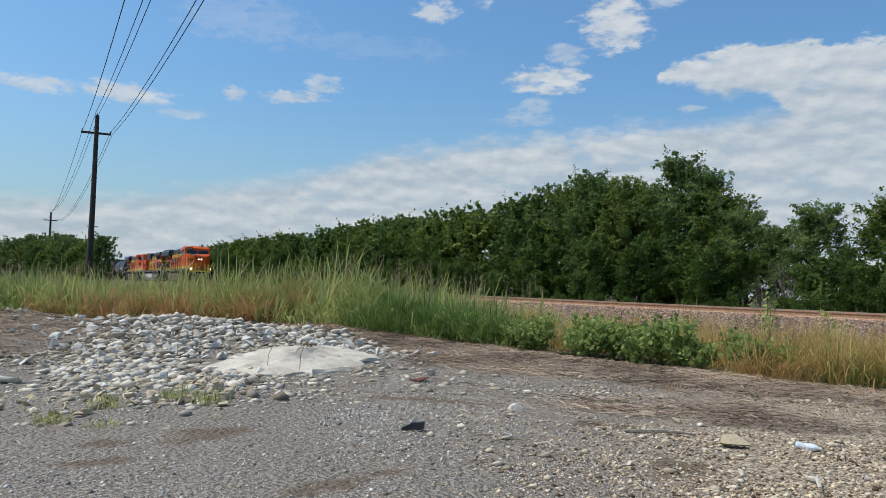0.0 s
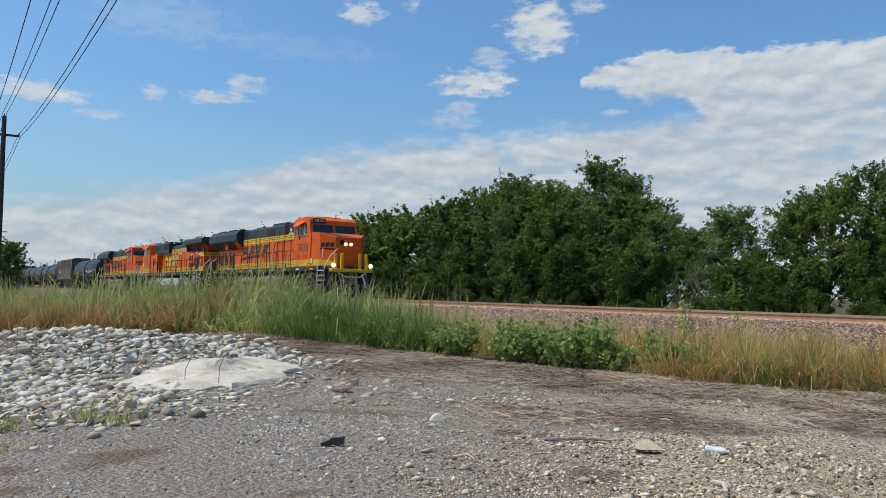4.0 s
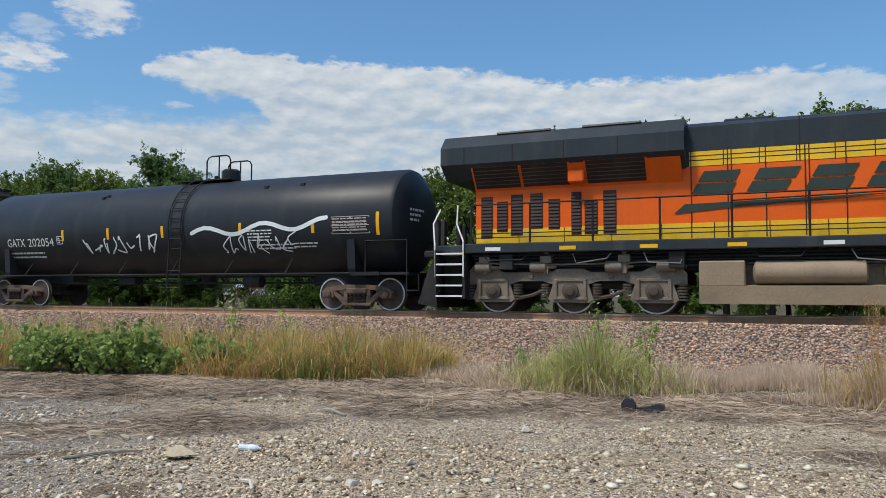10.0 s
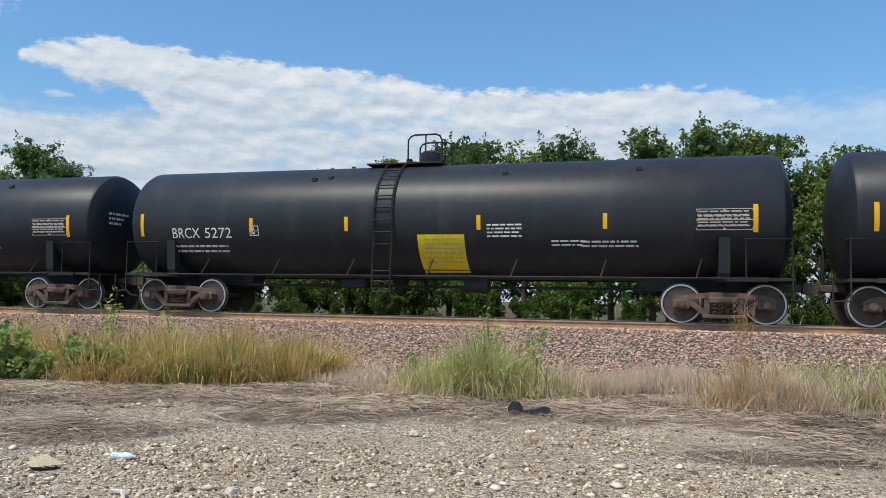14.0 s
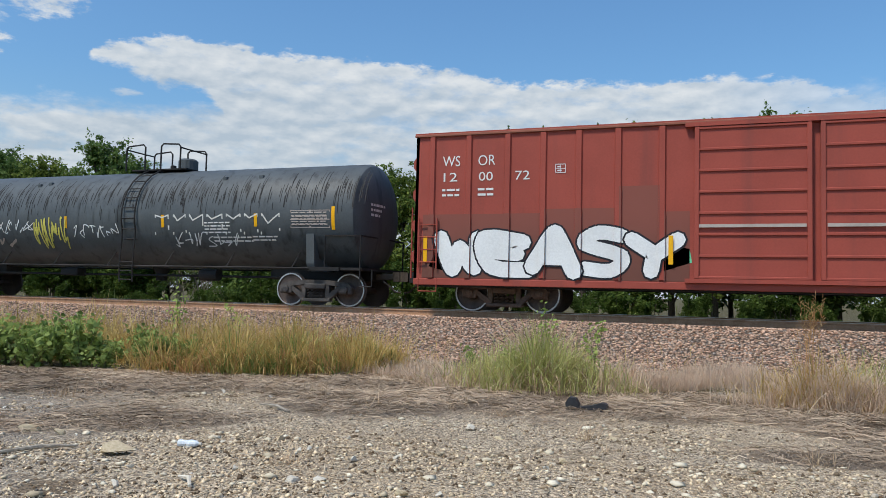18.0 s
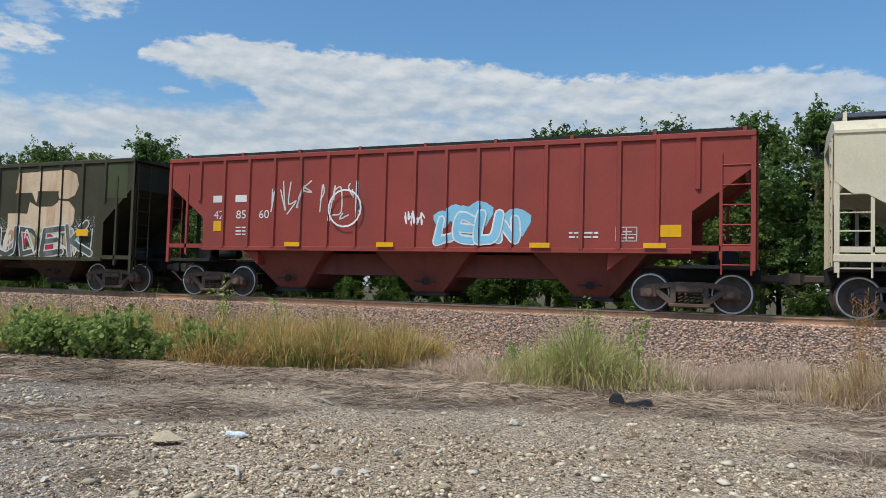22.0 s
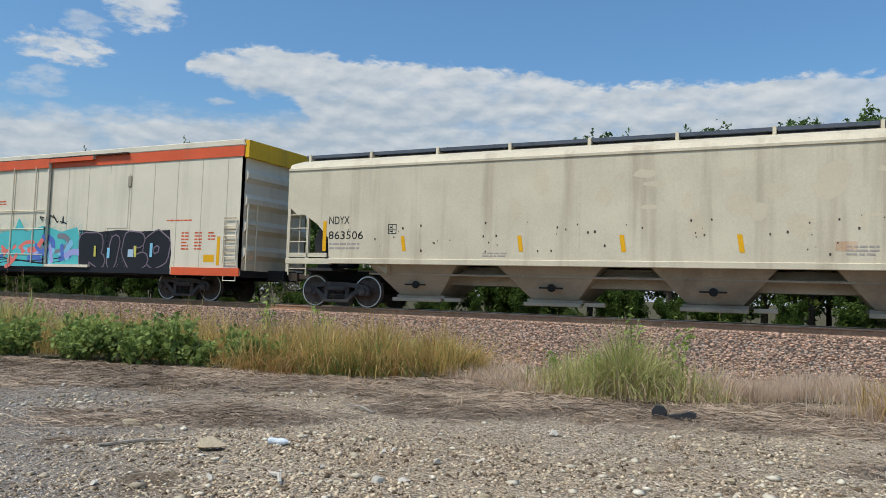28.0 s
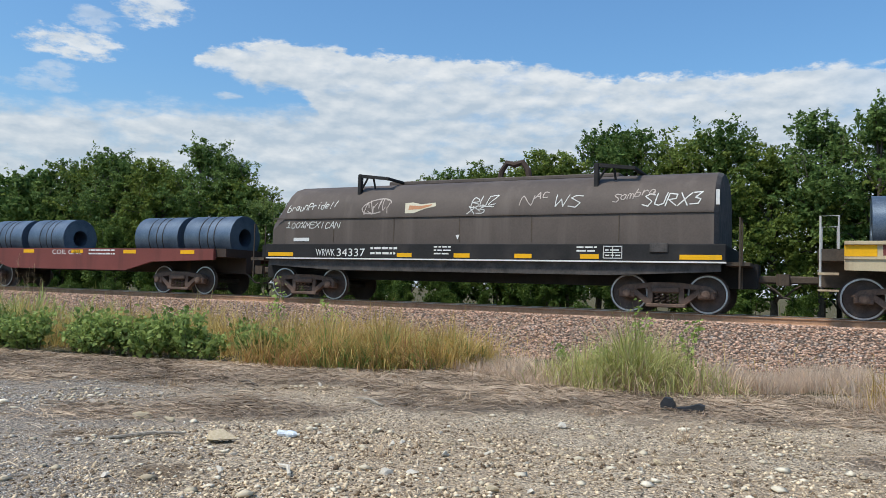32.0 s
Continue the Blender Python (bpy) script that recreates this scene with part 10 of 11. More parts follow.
def lying_stems(name, xy, length, width, material, label, r, raise_to=0.05):
    """Dead stems lying flat, bowed and crossing."""
    n = len(xy)
    x, y = xy[:, 0], xy[:, 1]
    z = np.array([ground_z(a, b) for a, b in xy]) + r.uniform(0.004, raise_to, n)
    a = np.array([noise.noise(Vector((p * 0.5, q * 0.5, 1))) for p, q in xy]) * 3.5 + r.normal(0, 0.8, n)
    d = np.column_stack([np.cos(a), np.sin(a), r.normal(0, 0.10, n)]) * (length * r.uniform(0.3, 1.3, (n, 1)))
    s = np.column_stack([-np.sin(a), np.cos(a), r.normal(0, 0.6, n)]) * (width * r.uniform(0.5, 1.3, (n, 1)))
    sway = np.column_stack([-np.sin(a), np.cos(a), np.zeros(n)]) * (length * r.normal(0, 0.16, (n, 1)))
    bow = np.column_stack([np.zeros(n), np.zeros(n), r.uniform(0, 0.03, n)]) + sway
    c = np.column_stack([x, y, z])
    v = np.stack([c - d - s, c - d + s, c + s + bow, c - s + bow, c + d + s, c + d - s], 1).reshape(-1, 3)
    k = (np.arange(n) * 6)[:, None]
    quads = np.concatenate([k + [0, 1, 2, 3], k + [3, 2, 4, 5]], 1).reshape(-1, 4)
    me = bpy.data.meshes.new(name)
    me.vertices.add(len(v))
    me.vertices.foreach_set("co", v.ravel())
    me.loops.add(quads.size)
    me.loops.foreach_set("vertex_index", quads.ravel())
    me.polygons.add(len(quads))
    me.polygons.foreach_set("loop_start", np.arange(0, quads.size, 4))
    me.update(calc_edges=True)
    me.materials.append(material)
    tagged(new(name, me), label, "straw", kind="stuff")


def make_straw():
    """Dead stems, thick in the mats and along the grass, thinning over the gravel."""
    r = np.random.default_rng(8)
    n = 120000
    x = r.uniform(-24, 7.0, n)
    edge = np.array([grass_edge(a) for a in x])
    y = edge + 0.2 - r.uniform(0, 1, n) ** 1.5 * 8.0
    cover = np.array([litter(a, b) for a, b in zip(x, y)])
    keep = (y > 2.5) & (cover + r.normal(0, 0.22, n) > 0.40 + 0.25 * (x > -6) * (y < 9.5))
    straw = np.column_stack([x, y])[keep]
    heap = r.normal(0, 1, (9000, 2)) * [2.2, 1.5] + [-17.6, -0.6]
    straw = np.concatenate([straw, heap])
    lying_stems("straw", straw, 0.15, 0.0030, STRAW, "grey-brown dead stems lying flat over the gravel", r)
    stray = np.column_stack([r.uniform(-14, 6, 9000), r.uniform(3.0, 11.5, 9000)])
    lying_stems("straw", stray, 0.10, 0.0022, STRAW_PALE, "stray pale stems on the gravel", r, 0.03)


def chips(name, centres, sizes, material, label, category, seed=1):
    """Small eight-faced chips joined into one mesh."""
    r = np.random.default_rng(seed)
    n = len(centres)
    base = np.array([(1, 0, 0), (0, 1, 0), (-1, 0, 0), (0, -1, 0), (0.2, 0.1, 1), (0, 0, -1)], float)
    tri = np.array([(0, 1, 4), (1, 2, 4), (2, 3, 4), (3, 0, 4), (1, 0, 5), (2, 1, 5), (3, 2, 5), (0, 3, 5)])
    v = base[None] * r.uniform(0.6, 1.3, (n, 6, 1)) * np.asarray(sizes)[:, None, None]
    v[:, :, 2] *= 0.75
    a = r.uniform(0, 6.28, n)[:, None]
    x, y = v[:, :, 0] * np.cos(a) - v[:, :, 1] * np.sin(a), v[:, :, 0] * np.sin(a) + v[:, :, 1] * np.cos(a)
    v = np.stack([x, y, v[:, :, 2]], 2) + np.asarray(centres)[:, None, :]
    f = (np.arange(n) * 6)[:, None, None] + tri[None]
    me = bpy.data.meshes.new(name)
    me.vertices.add(n * 6)
    me.vertices.foreach_set("co", v.ravel())
    me.loops.add(f.size)
    me.loops.foreach_set("vertex_index", f.ravel())
    me.polygons.add(f.size // 3)
    me.polygons.foreach_set("loop_start", np.arange(0, f.size, 3))
    me.update(calc_edges=True)
    me.materials.append(material)
    return tagged(new(name, me), label, category, kind="stuff")


def lumps(name, centres, sizes, material, label, category, seed=1, squash=0.7):
    """Angular stones joined into one mesh."""
    r = np.random.default_rng(seed)
    base = np.array([(1, 0, 0), (-1, 0, 0), (0, 1, 0), (0, -1, 0), (0, 0, 1), (0, 0, -1), (0.62, 0.62, 0.5), (-0.62, -0.62, 0.5), (0.62, -0.62, 0.5), (-0.62, 0.62, 0.5)], float)
    faces = np.array([(4, 6, 8), (4, 7, 9), (4, 9, 6), (4, 8, 7), (0, 8, 6), (2, 6, 9), (1, 9, 7), (3, 7, 8), (0, 6, 2), (2, 9, 1), (1, 7, 3), (3, 8, 0), (5, 0, 2), (5, 2, 1), (5, 1, 3), (5, 3, 0)])
    n = len(centres)
    v = base[None] * r.uniform(0.65, 1.25, (n, 10, 1)) * np.asarray(sizes)[:, None, None]
    v[:, :, 2] *= squash
    v[:, :, 0] *= r.uniform(0.8, 1.5, (n, 1))
    a = r.uniform(0, 6.28, n)[:, None]
    x, y = v[:, :, 0] * np.cos(a) - v[:, :, 1] * np.sin(a), v[:, :, 0] * np.sin(a) + v[:, :, 1] * np.cos(a)
    v = np.stack([x, y, v[:, :, 2]], 2) + np.asarray(centres)[:, None, :]
    f = (np.arange(n) * 10)[:, None, None] + faces[None]
    me = bpy.data.meshes.new(name)
    me.vertices.add(n * 10)
    me.vertices.foreach_set("co", v.ravel())
    me.loops.add(f.size)
    me.loops.foreach_set("vertex_index", f.ravel())
    me.polygons.add(f.size // 3)
    me.polygons.foreach_set("loop_start", np.arange(0, f.size, 3))
    me.update(calc_edges=True)
    me.materials.append(material)
    return tagged(new(name, me), label, category, kind="stuff")


def stone_material(name, low, high, dark):
    m = bpy.data.materials.new(name)
    nt = nodes_of(m)
    rnd = nd(nt, "ShaderNodeNewGeometry").outputs["Random Per Island"]
    co = nd(nt, "ShaderNodeTexCoord").outputs["Object"]
    g = nd(nt, "ShaderNodeTexNoise", i2=45.0, i3=4.0)
    link(nt, co, g.inputs[0])
    col = mix(nt, rnd, low, high)
    col = mix(nt, smooth(nt, mth(nt, "FRACT", mth(nt, "MULTIPLY", rnd, 7.3)), 0.75, 0.95), col, dark)
    col = mix(nt, mth(nt, "MULTIPLY", smooth(nt, g.outputs[0], 0.5, 0.7), 0.35), col, low)
    bs = nd(nt, "ShaderNodeBsdfPrincipled")
    bs.inputs["Roughness"].default_value = 0.9
    bs.inputs["Specular IOR Level"].default_value = 0.2
    link(nt, col, bs.inputs["Base Color"])
    bp = nd(nt, "ShaderNodeBump", i0=0.4, i1=0.01)
    link(nt, g.outputs[0], bp.inputs["Height"])
    link(nt, bp.outputs[0], bs.inputs["Normal"])
    link(nt, bs.outputs[0], nd(nt, "ShaderNodeOutputMaterial").inputs[0])
    return m


LIMESTONE = stone_material("limestone_gravel", (0.14, 0.09, 0.052), (0.92, 0.735, 0.50), (0.10, 0.068, 0.042))
GREY_CHIP = stone_material("grey_stone_chips", (0.22, 0.195, 0.165), (0.88, 0.82, 0.73), (0.11, 0.10, 0.09))
BALLAST = stone_material("pink_ballast", (0.27, 0.15, 0.098), (0.78, 0.53, 0.39), (0.13, 0.10, 0.082))
CREAM_STONE = stone_material("cream_stone", (0.50, 0.41, 0.28), (0.86, 0.77, 0.60), (0.34, 0.27, 0.18))
CHUNK = surface("broken_concrete", (0.50, 0.46, 0.39), (0.82, 0.78, 0.69), rough=0.9, scale=3.0, bump=0.5, fine=30.0, per_piece=0.45)
TAN_STONE = surface("tan_limestone", (0.46, 0.36, 0.22), (0.72, 0.60, 0.42), rough=0.9, scale=6.0, bump=0.5, fine=50.0, per_piece=0.4)
WHITE_STONE = surface("white_stone", (0.50, 0.44, 0.35), (0.72, 0.66, 0.56), rough=0.85, scale=8.0, bump=0.4, fine=50.0)


def make_stones():
    r = np.random.default_rng(4)
    n = 150000
    y = 2.4 + r.uniform(0, 1, n) ** 1.2 * 9.2
    x = r.uniform(-1.0, 0.42, n) * (y + 2.5) * 1.5
    n2 = 60000
    x, y = np.concatenate([x, r.uniform(-14.5, -3.5, n2)]), np.concatenate([y, r.uniform(-2.2, 4.5, n2)])
    near = np.array([0.55 * noise.noise(Vector((a * 0.75, b * 0.95, 2))) + 0.5 * noise.noise(Vector((a * 2.1, b * 2.1, 4))) for a, b in zip(x, y)])
    rich = np.array([0.7 * spots(STONY, a, b) - 0.55 * litter(a, b) - 0.5 * mud_and_shade(a, b) for a, b in zip(x, y)])
    keep = near + rich + r.normal(0, 0.3, len(x)) > 0.03
    x, y, rich = x[keep], y[keep], rich[keep]
    s = np.minimum(0.0035 + r.exponential(0.0052, len(x)) * (1.0 + 0.8 * np.maximum(rich, 0)), 0.03)
    bare = np.array([spots(MATS[10:11], a, b) < 0.25 for a, b in zip(x, y)])
    x, y, s = x[bare], y[bare], s[bare]
    wheel_worn = (-0.16 * x - 0.14 * y + r.normal(0, 0.2, len(x))) > 0.35
    for pick, material, size, label, seed in ((~wheel_worn, LIMESTONE, 1.0, "loose pale limestone gravel over the lot", 5), (wheel_worn, GREY_CHIP, 0.7, "fine grey stone chips packed by wheels", 7)):
        q = s[pick] * size
        c = np.column_stack([x[pick], y[pick], [ground_z(a, b) for a, b in zip(x[pick], y[pick])] + q * 0.15])
        chips("gravel", c, q, material, label, "gravel", seed)
    n = 5200
    y = 3.0 + r.uniform(0, 1, n) ** 1.1 * 8.0
    x = r.uniform(-1.0, 0.42, n) * (y + 2.5) * 1.4
    keep = np.array([0.8 * spots(STONY, a, b) - 0.4 * litter(a, b) + 0.5 * noise.noise(Vector((a, b, 31))) for a, b in zip(x, y)]) + r.normal(0, 0.28, n) > 0.29
    x, y = x[keep], y[keep]
    s = np.minimum(0.014 + r.exponential(0.010, len(x)), 0.06)
    c = np.column_stack([x, y, [ground_z(a, b) for a, b in zip(x, y)] + s * 0.2])
    lumps("coarse_gravel", c, s, CREAM_STONE, "coarse angular cream limestone on the lot", "gravel", 15, 0.55)
    n = 44000
    x, y = r.uniform(-34, 9, n), 16.2 + r.uniform(0, 1, n) ** 1.15 * 3.2
    s = r.uniform(0.016, 0.042, n)
    c = np.column_stack([x, y, [ground_z(a, b) for a, b in zip(x, y)]])
    lumps("ballast", c, s, BALLAST, "loose pinkish ballast stones beside the rail", "ballast", 6)
    # stones that stand out, one by one
    kinds = []
    for k in range(5):
        rr = random.Random(80 + k)
        bm = bmesh.new()
        for _ in range(13):
            d = Vector((rr.gauss(0, 1), rr.gauss(0, 1), rr.gauss(0, 1))).normalized() * rr.uniform(0.75, 1.05)
            bm.verts.new((d.x, d.y, d.z * 0.8))
        hull = bmesh.ops.convex_hull(bm, input=bm.verts)
        bmesh.ops.delete(bm, geom=[v for v in hull["geom_interior"] if isinstance(v, bmesh.types.BMVert)], context="VERTS")
        bm.verts.index_update()
        sh = Shape()
        sh.add([tuple(v.co) for v in bm.verts], [tuple(v.index for v in f.verts) for f in bm.faces])
        bm.free()
        kinds.append(sh)
    meshes = {m: [sh.mesh("stone", m) for sh in kinds] for m in (CHUNK, TAN_STONE, WHITE_STONE)}

    def stone(name, x, y, size, m, label, k=0, turn=0.0, group="", parent=None, lift=0.3):
        ob = new(name, meshes[m][k % 5])
        ob.location, ob.rotation_euler, ob.scale = (x, y, ground_z(x, y) + size * lift), (0.1 * k, 0.15 * (k % 3), turn), (size * (1.0 + 0.35 * (k % 3)), size, size * (0.55 if parent else 0.8))
        if parent:
            ob.parent = parent
        return tagged(ob, label, "stone" if not parent else "", group)

    stone("rock", -5.0, 5.55, 0.13, TAN_STONE, "flat tan limestone rock half sunk in gravel", 1, 0.3)
    stone("rock", -6.68, 6.15, 0.09, TAN_STONE, "small tan rock among straw", 2, 1.0)
    stone("rock", -6.25, 6.1, 0.07, TAN_STONE, "small tan rock beside straw", 3, 2.0)
    stone("rock", -2.60, 8.35, 0.085, WHITE_STONE, "white limestone lump on the gravel", 0, 0.6)
    stone("rock", -3.15, 5.45, 0.055, WHITE_STONE, "small pale stone on the gravel", 4, 0.6)
    stone("rock", -2.2, 5.4, 0.06, TAN_STONE, "small pale stone on the gravel", 2, 2.6)
    stone("rock", -7.6, 4.9, 0.12, WHITE_STONE, "flat pale stone pressed into gravel", 3, 0.2, lift=0.05)
    rr = random.Random(12)
    for k in range(70):
        y = rr.uniform(4.0, 10.5)
        x = rr.uniform(-1.0, 0.42) * (y + 1.5) * 1.1
        stone("pebble", x, y, rr.uniform(0.022, 0.05), rr.choice((TAN_STONE, WHITE_STONE, WHITE_STONE)), "pale limestone pebble on the lot", k, rr.uniform(0, 6), "pebbles on the lot")
    # heaps of broken concrete
    heap = thing("rubble_heap", "heap of broken white concrete and limestone chunks", "rubble")
    for k in range(520):
        while True:
            x, y = rr.gauss(-15.8, 2.6), rr.gauss(3.0, 1.7)
            if -21 < x < -10.6 and (x + 12.2) ** 2 / 3 + (y - 4.1) ** 2 > 1.2:
                break
        stone("chunk", x, y, rr.uniform(0.035, 0.13), CHUNK, "", k, rr.uniform(0, 6), parent=heap, lift=0.3)
    low = thing("rubble_heap", "low spread of yellowish limestone chunks in the gravel", "rubble")
    for k in range(150):
        if k % 2:
            x, y = rr.gauss(-10.1, 0.5), rr.gauss(1.9, 0.33)
        else:
            x, y = rr.gauss(-9.2, 0.7), rr.gauss(0.5, 0.6)
        stone("chunk", x, y, rr.uniform(0.025, 0.07), TAN_STONE, "", k, rr.uniform(0, 6), parent=low, lift=0.4)
    n = 11000
    x, y = r.normal(-15.3, 3.4, n), r.normal(2.2, 2.0, n)
    patchy = np.array([noise.noise(Vector((a * 0.5, b * 0.6, 11))) + 0.5 * noise.noise(Vector((a * 1.4, b * 1.4, 12))) for a, b in zip(x, y)])
    keep = (x < -8.0) & (x > -24) & (y < 6.6) & np.array([spots(MATS[10:11], a, b) < 0.3 for a, b in zip(x, y)]) & (patchy + r.normal(0, 0.15, n) > -0.1)
    x, y = x[keep], y[keep]
    c = np.column_stack([x, y, [ground_z(a, b) for a, b in zip(x, y)]])
    lumps("rubble", c, np.minimum(0.016 + r.exponential(0.020, len(x)), 0.085), stone_material("pale_rubble", (0.34, 0.275, 0.185), (0.82, 0.725, 0.56), (0.22, 0.17, 0.11)), "small pale broken concrete", "rubble", 9, 0.5)
    # the white heap itself, piled thick
    n = 7000
    x, y = np.concatenate([r.normal(-17.5, 2.2, n), r.normal(-12.5, 1.6, 1600)]), np.concatenate([r.normal(4.0, 1.3, n), r.normal(1.6, 0.8, 1600)])
    keep = (x > -22.5) & (y < 7.0) & (y > 0.2) & ((x + 12.4) ** 2 / 3.2 + (y - 4.1) ** 2 / 3.0 > 1.0) & np.array([spots(MATS[10:11], a, b) < 0.35 for a, b in zip(x, y)])
    x, y = x[keep], y[keep]
    size = np.minimum(0.02 + r.exponential(0.026, len(x)), 0.12)
    c = np.column_stack([x, y, [ground_z(a, b) for a, b in zip(x, y)] + size * r.uniform(0.0, 1.6, len(x)) * np.exp(-((x + 17.5) / 3) ** 2)])
    lumps("rubble", c, size, stone_material("white_rubble", (0.36, 0.305, 0.23), (0.80, 0.72, 0.59), (0.20, 0.165, 0.12)), "piled white broken concrete", "rubble", 19, 0.65)
    # poured concrete spill
    slab = Shape()
    rim = [(-13.9, 5.55), (-12.9, 5.7), (-12.2, 5.0), (-11.6, 4.75), (-11.1, 4.1), (-10.9, 3.3), (-11.1, 2.6), (-12.0, 2.3), (-12.8, 2.9), (-13.3, 3.8), (-13.3, 4.6), (-14.1, 5.0)]
    cx, cy = -12.2, 3.9
    rr = random.Random(31)
    ragged = []
    for (a, b), (a2, b2) in zip(rim, rim[1:] + rim[:1]):
        for q in range(5):
            f_ = q / 5
            w = rr.uniform(0.93, 1.06)
            ragged.append((cx + (a + (a2 - a) * f_ - cx) * w, cy + (b + (b2 - b) * f_ - cy) * w))
    rim = ragged
    rings = []
    for f_, h in ((1.0, -0.03), (0.99, 0.02), (0.93, 0.05), (0.84, 0.07), (0.74, 0.09), (0.64, 0.10), (0.53, 0.11), (0.42, 0.12), (0.31, 0.12), (0.2, 0.125), (0.1, 0.125)):
        rings.append([(cx + (a - cx) * f_, cy + (b - cy) * f_, ground_z(a, b) * 1.0 + h + 0.05 * noise.noise(Vector((a * 2.2 * f_, b * 2.2 * f_, f_ * 4))) + rr.uniform(-0.012, 0.012)) for a, b in rim])
    n = len(rim)
    faces = [(i * n + k, i * n + (k + 1) % n, (i + 1) * n + (k + 1) % n, (i + 1) * n + k) for i in range(10) for k in range(n)] + [tuple(range(10 * n, 11 * n))]
    slab.add([p for ring in rings for p in ring], faces)
    solid("concrete_spill", slab, surface("pale_concrete", (0.46, 0.40, 0.31), (0.74, 0.67, 0.55), rough=0.95, scale=2.2, bump=1.0, spec=0.05, fine=30.0, dirt=(0.26, 0.20, 0.14), dirt_amount=0.75), "low hardened spill of pale concrete beside rubble", "concrete", smooth_angle=30)
    for x, y, h in ((-11.5, 3.1, 0.38), (-11.2, 3.5, 0.45), (-13.2, 2.1, 0.55), (-14.4, 1.2, 0.9), (-14.6, 2.6, 0.5)):
        solid("rebar", Shape().tube([(x, y, ground_z(x, y) - 0.05), (x + 0.03, y, ground_z(x, y) + h * 0.6), (x + 0.09, y + 0.05, ground_z(x, y) + h)], 0.006, 5), MAT_RAIL, "thin rusty rod standing in concrete", "rod", "rods in the rubble")


def make_litter():
    rubber = surface("black_rubber", (0.012, 0.013, 0.016), (0.035, 0.036, 0.04), rough=0.55, scale=8.0)
    x, y = -6.72, 3.12
    z = ground_z(x, y)
    boot = thing("boot", "worn black rubber boot lying on gravel", "boot", at=(x, y, z))
    part("upper", Shape().add([(-0.02, -0.05, 0.0), (0.16, -0.06, 0.0), (0.16, 0.06, 0.0), (-0.02, 0.05, 0.0), (-0.02, -0.045, 0.10), (0.17, -0.055, 0.12), (0.17, 0.055, 0.12), (-0.02, 0.045, 0.10)], [(0, 1, 5, 4), (1, 2, 6, 5), (2, 3, 7, 6), (3, 0, 4, 7), (4, 5, 6, 7), (0, 3, 2, 1)]), rubber, boot)
    part("foot", Shape().prism([(-0.14, 0.0), (0.0, 0.0), (0.0, 0.09), (-0.06, 0.07), (-0.14, 0.035)], -0.05, 0.05, "y"), rubber, boot)
    boot.rotation_euler, boot.scale = (0, 0, 0.9), (0.68, 0.68, 0.75)
    x, y = -1.62, 10.25
    shoe = thing("shoe", "torn black shoe lying on dry straw", "shoe", at=(x, y, ground_z(x, y)))
    part("heel", Shape().prism([(-0.26, 0.0), (-0.10, 0.0), (-0.09, 0.08), (-0.14, 0.16), (-0.22, 0.17), (-0.27, 0.10)], -0.07, 0.06, "y"), rubber, shoe)
    part("sole", Shape().prism([(-0.12, 0.0), (0.26, 0.0), (0.27, 0.10), (0.20, 0.12), (0.05, 0.07), (-0.08, 0.05)], -0.06, 0.07, "y"), rubber, shoe)
    x, y = -4.62, 6.05
    plastic = surface("crumpled_clear_plastic", (0.55, 0.60, 0.64), (0.80, 0.84, 0.87), rough=0.25, scale=20.0, bump=0.5)
    bottle = thing("bottle", "crushed pale plastic bottle on gravel", "bottle", at=(x, y, ground_z(x, y) + 0.035))
    part("body", Shape().lathe([(-0.11, 0.02), (-0.10, 0.035), (-0.03, 0.028), (0.02, 0.038), (0.07, 0.03), (0.1, 0.012)], (0, 0, 0), "x", 10), plastic, bottle)
    part("cap", Shape().lathe([(0.1, 0.014), (0.125, 0.014)], (0, 0, 0), "x", 10), WHITE_STONE, bottle)
    bottle.rotation_euler = (0, 0, 0.2)
    bark = surface("grey_wood", (0.16, 0.13, 0.10), (0.46, 0.41, 0.33), rough=0.9, stretch=(1, 8, 8))
    for x, y, ln, a, m, lab in ((-3.85, 5.02, 0.16, 2.5, WHITE_STONE, "pale split stick on gravel"), (-5.75, 5.35, 0.34, 0.9, bark, "dark bent stick on gravel"), (0.0, 13.1, 0.55, 0.05, bark, "fallen grey branch at the grass"), (-7.7, 9.0, 0.3, 2.8, MAT_BARK, "short dark broken stick on straw"), (-5.2, 8.4, 0.35, 2.7, bark, "grey split stick on straw"), (-9.0, 8.3, 0.22, 0.4, MAT_BARK, "short dark stick on straw")):
        z = ground_z(x, y) + 0.02
        dx, dy = math.cos(a) * ln, math.sin(a) * ln
        solid("stick", Shape().tube([(x - dx, y - dy, z), (x + 0.02, y + 0.03, z + 0.025), (x + dx, y + dy, z + 0.01)], [0.014, 0.02, 0.009], 6), m, lab, "stick", "sticks on the lot")
    x, y = -10.2, 5.0
    rag = surface("faded_red_scrap", (0.10, 0.035, 0.025), (0.20, 0.07, 0.05), rough=0.9)
    solid("scrap", Shape().add([(x - 0.15, y - 0.1, ground_z(x, y) + 0.02), (x + 0.16, y - 0.08, ground_z(x, y) + 0.03), (x + 0.12, y + 0.1, ground_z(x, y) + 0.08), (x - 0.1, y + 0.08, ground_z(x, y) + 0.05), (x, y, ground_z(x, y) - 0.02)], [(0, 1, 2, 3), (0, 1, 4), (1, 2, 4), (2, 3, 4), (3, 0, 4)]), rag, "small dull red scrap on straw", "scrap")


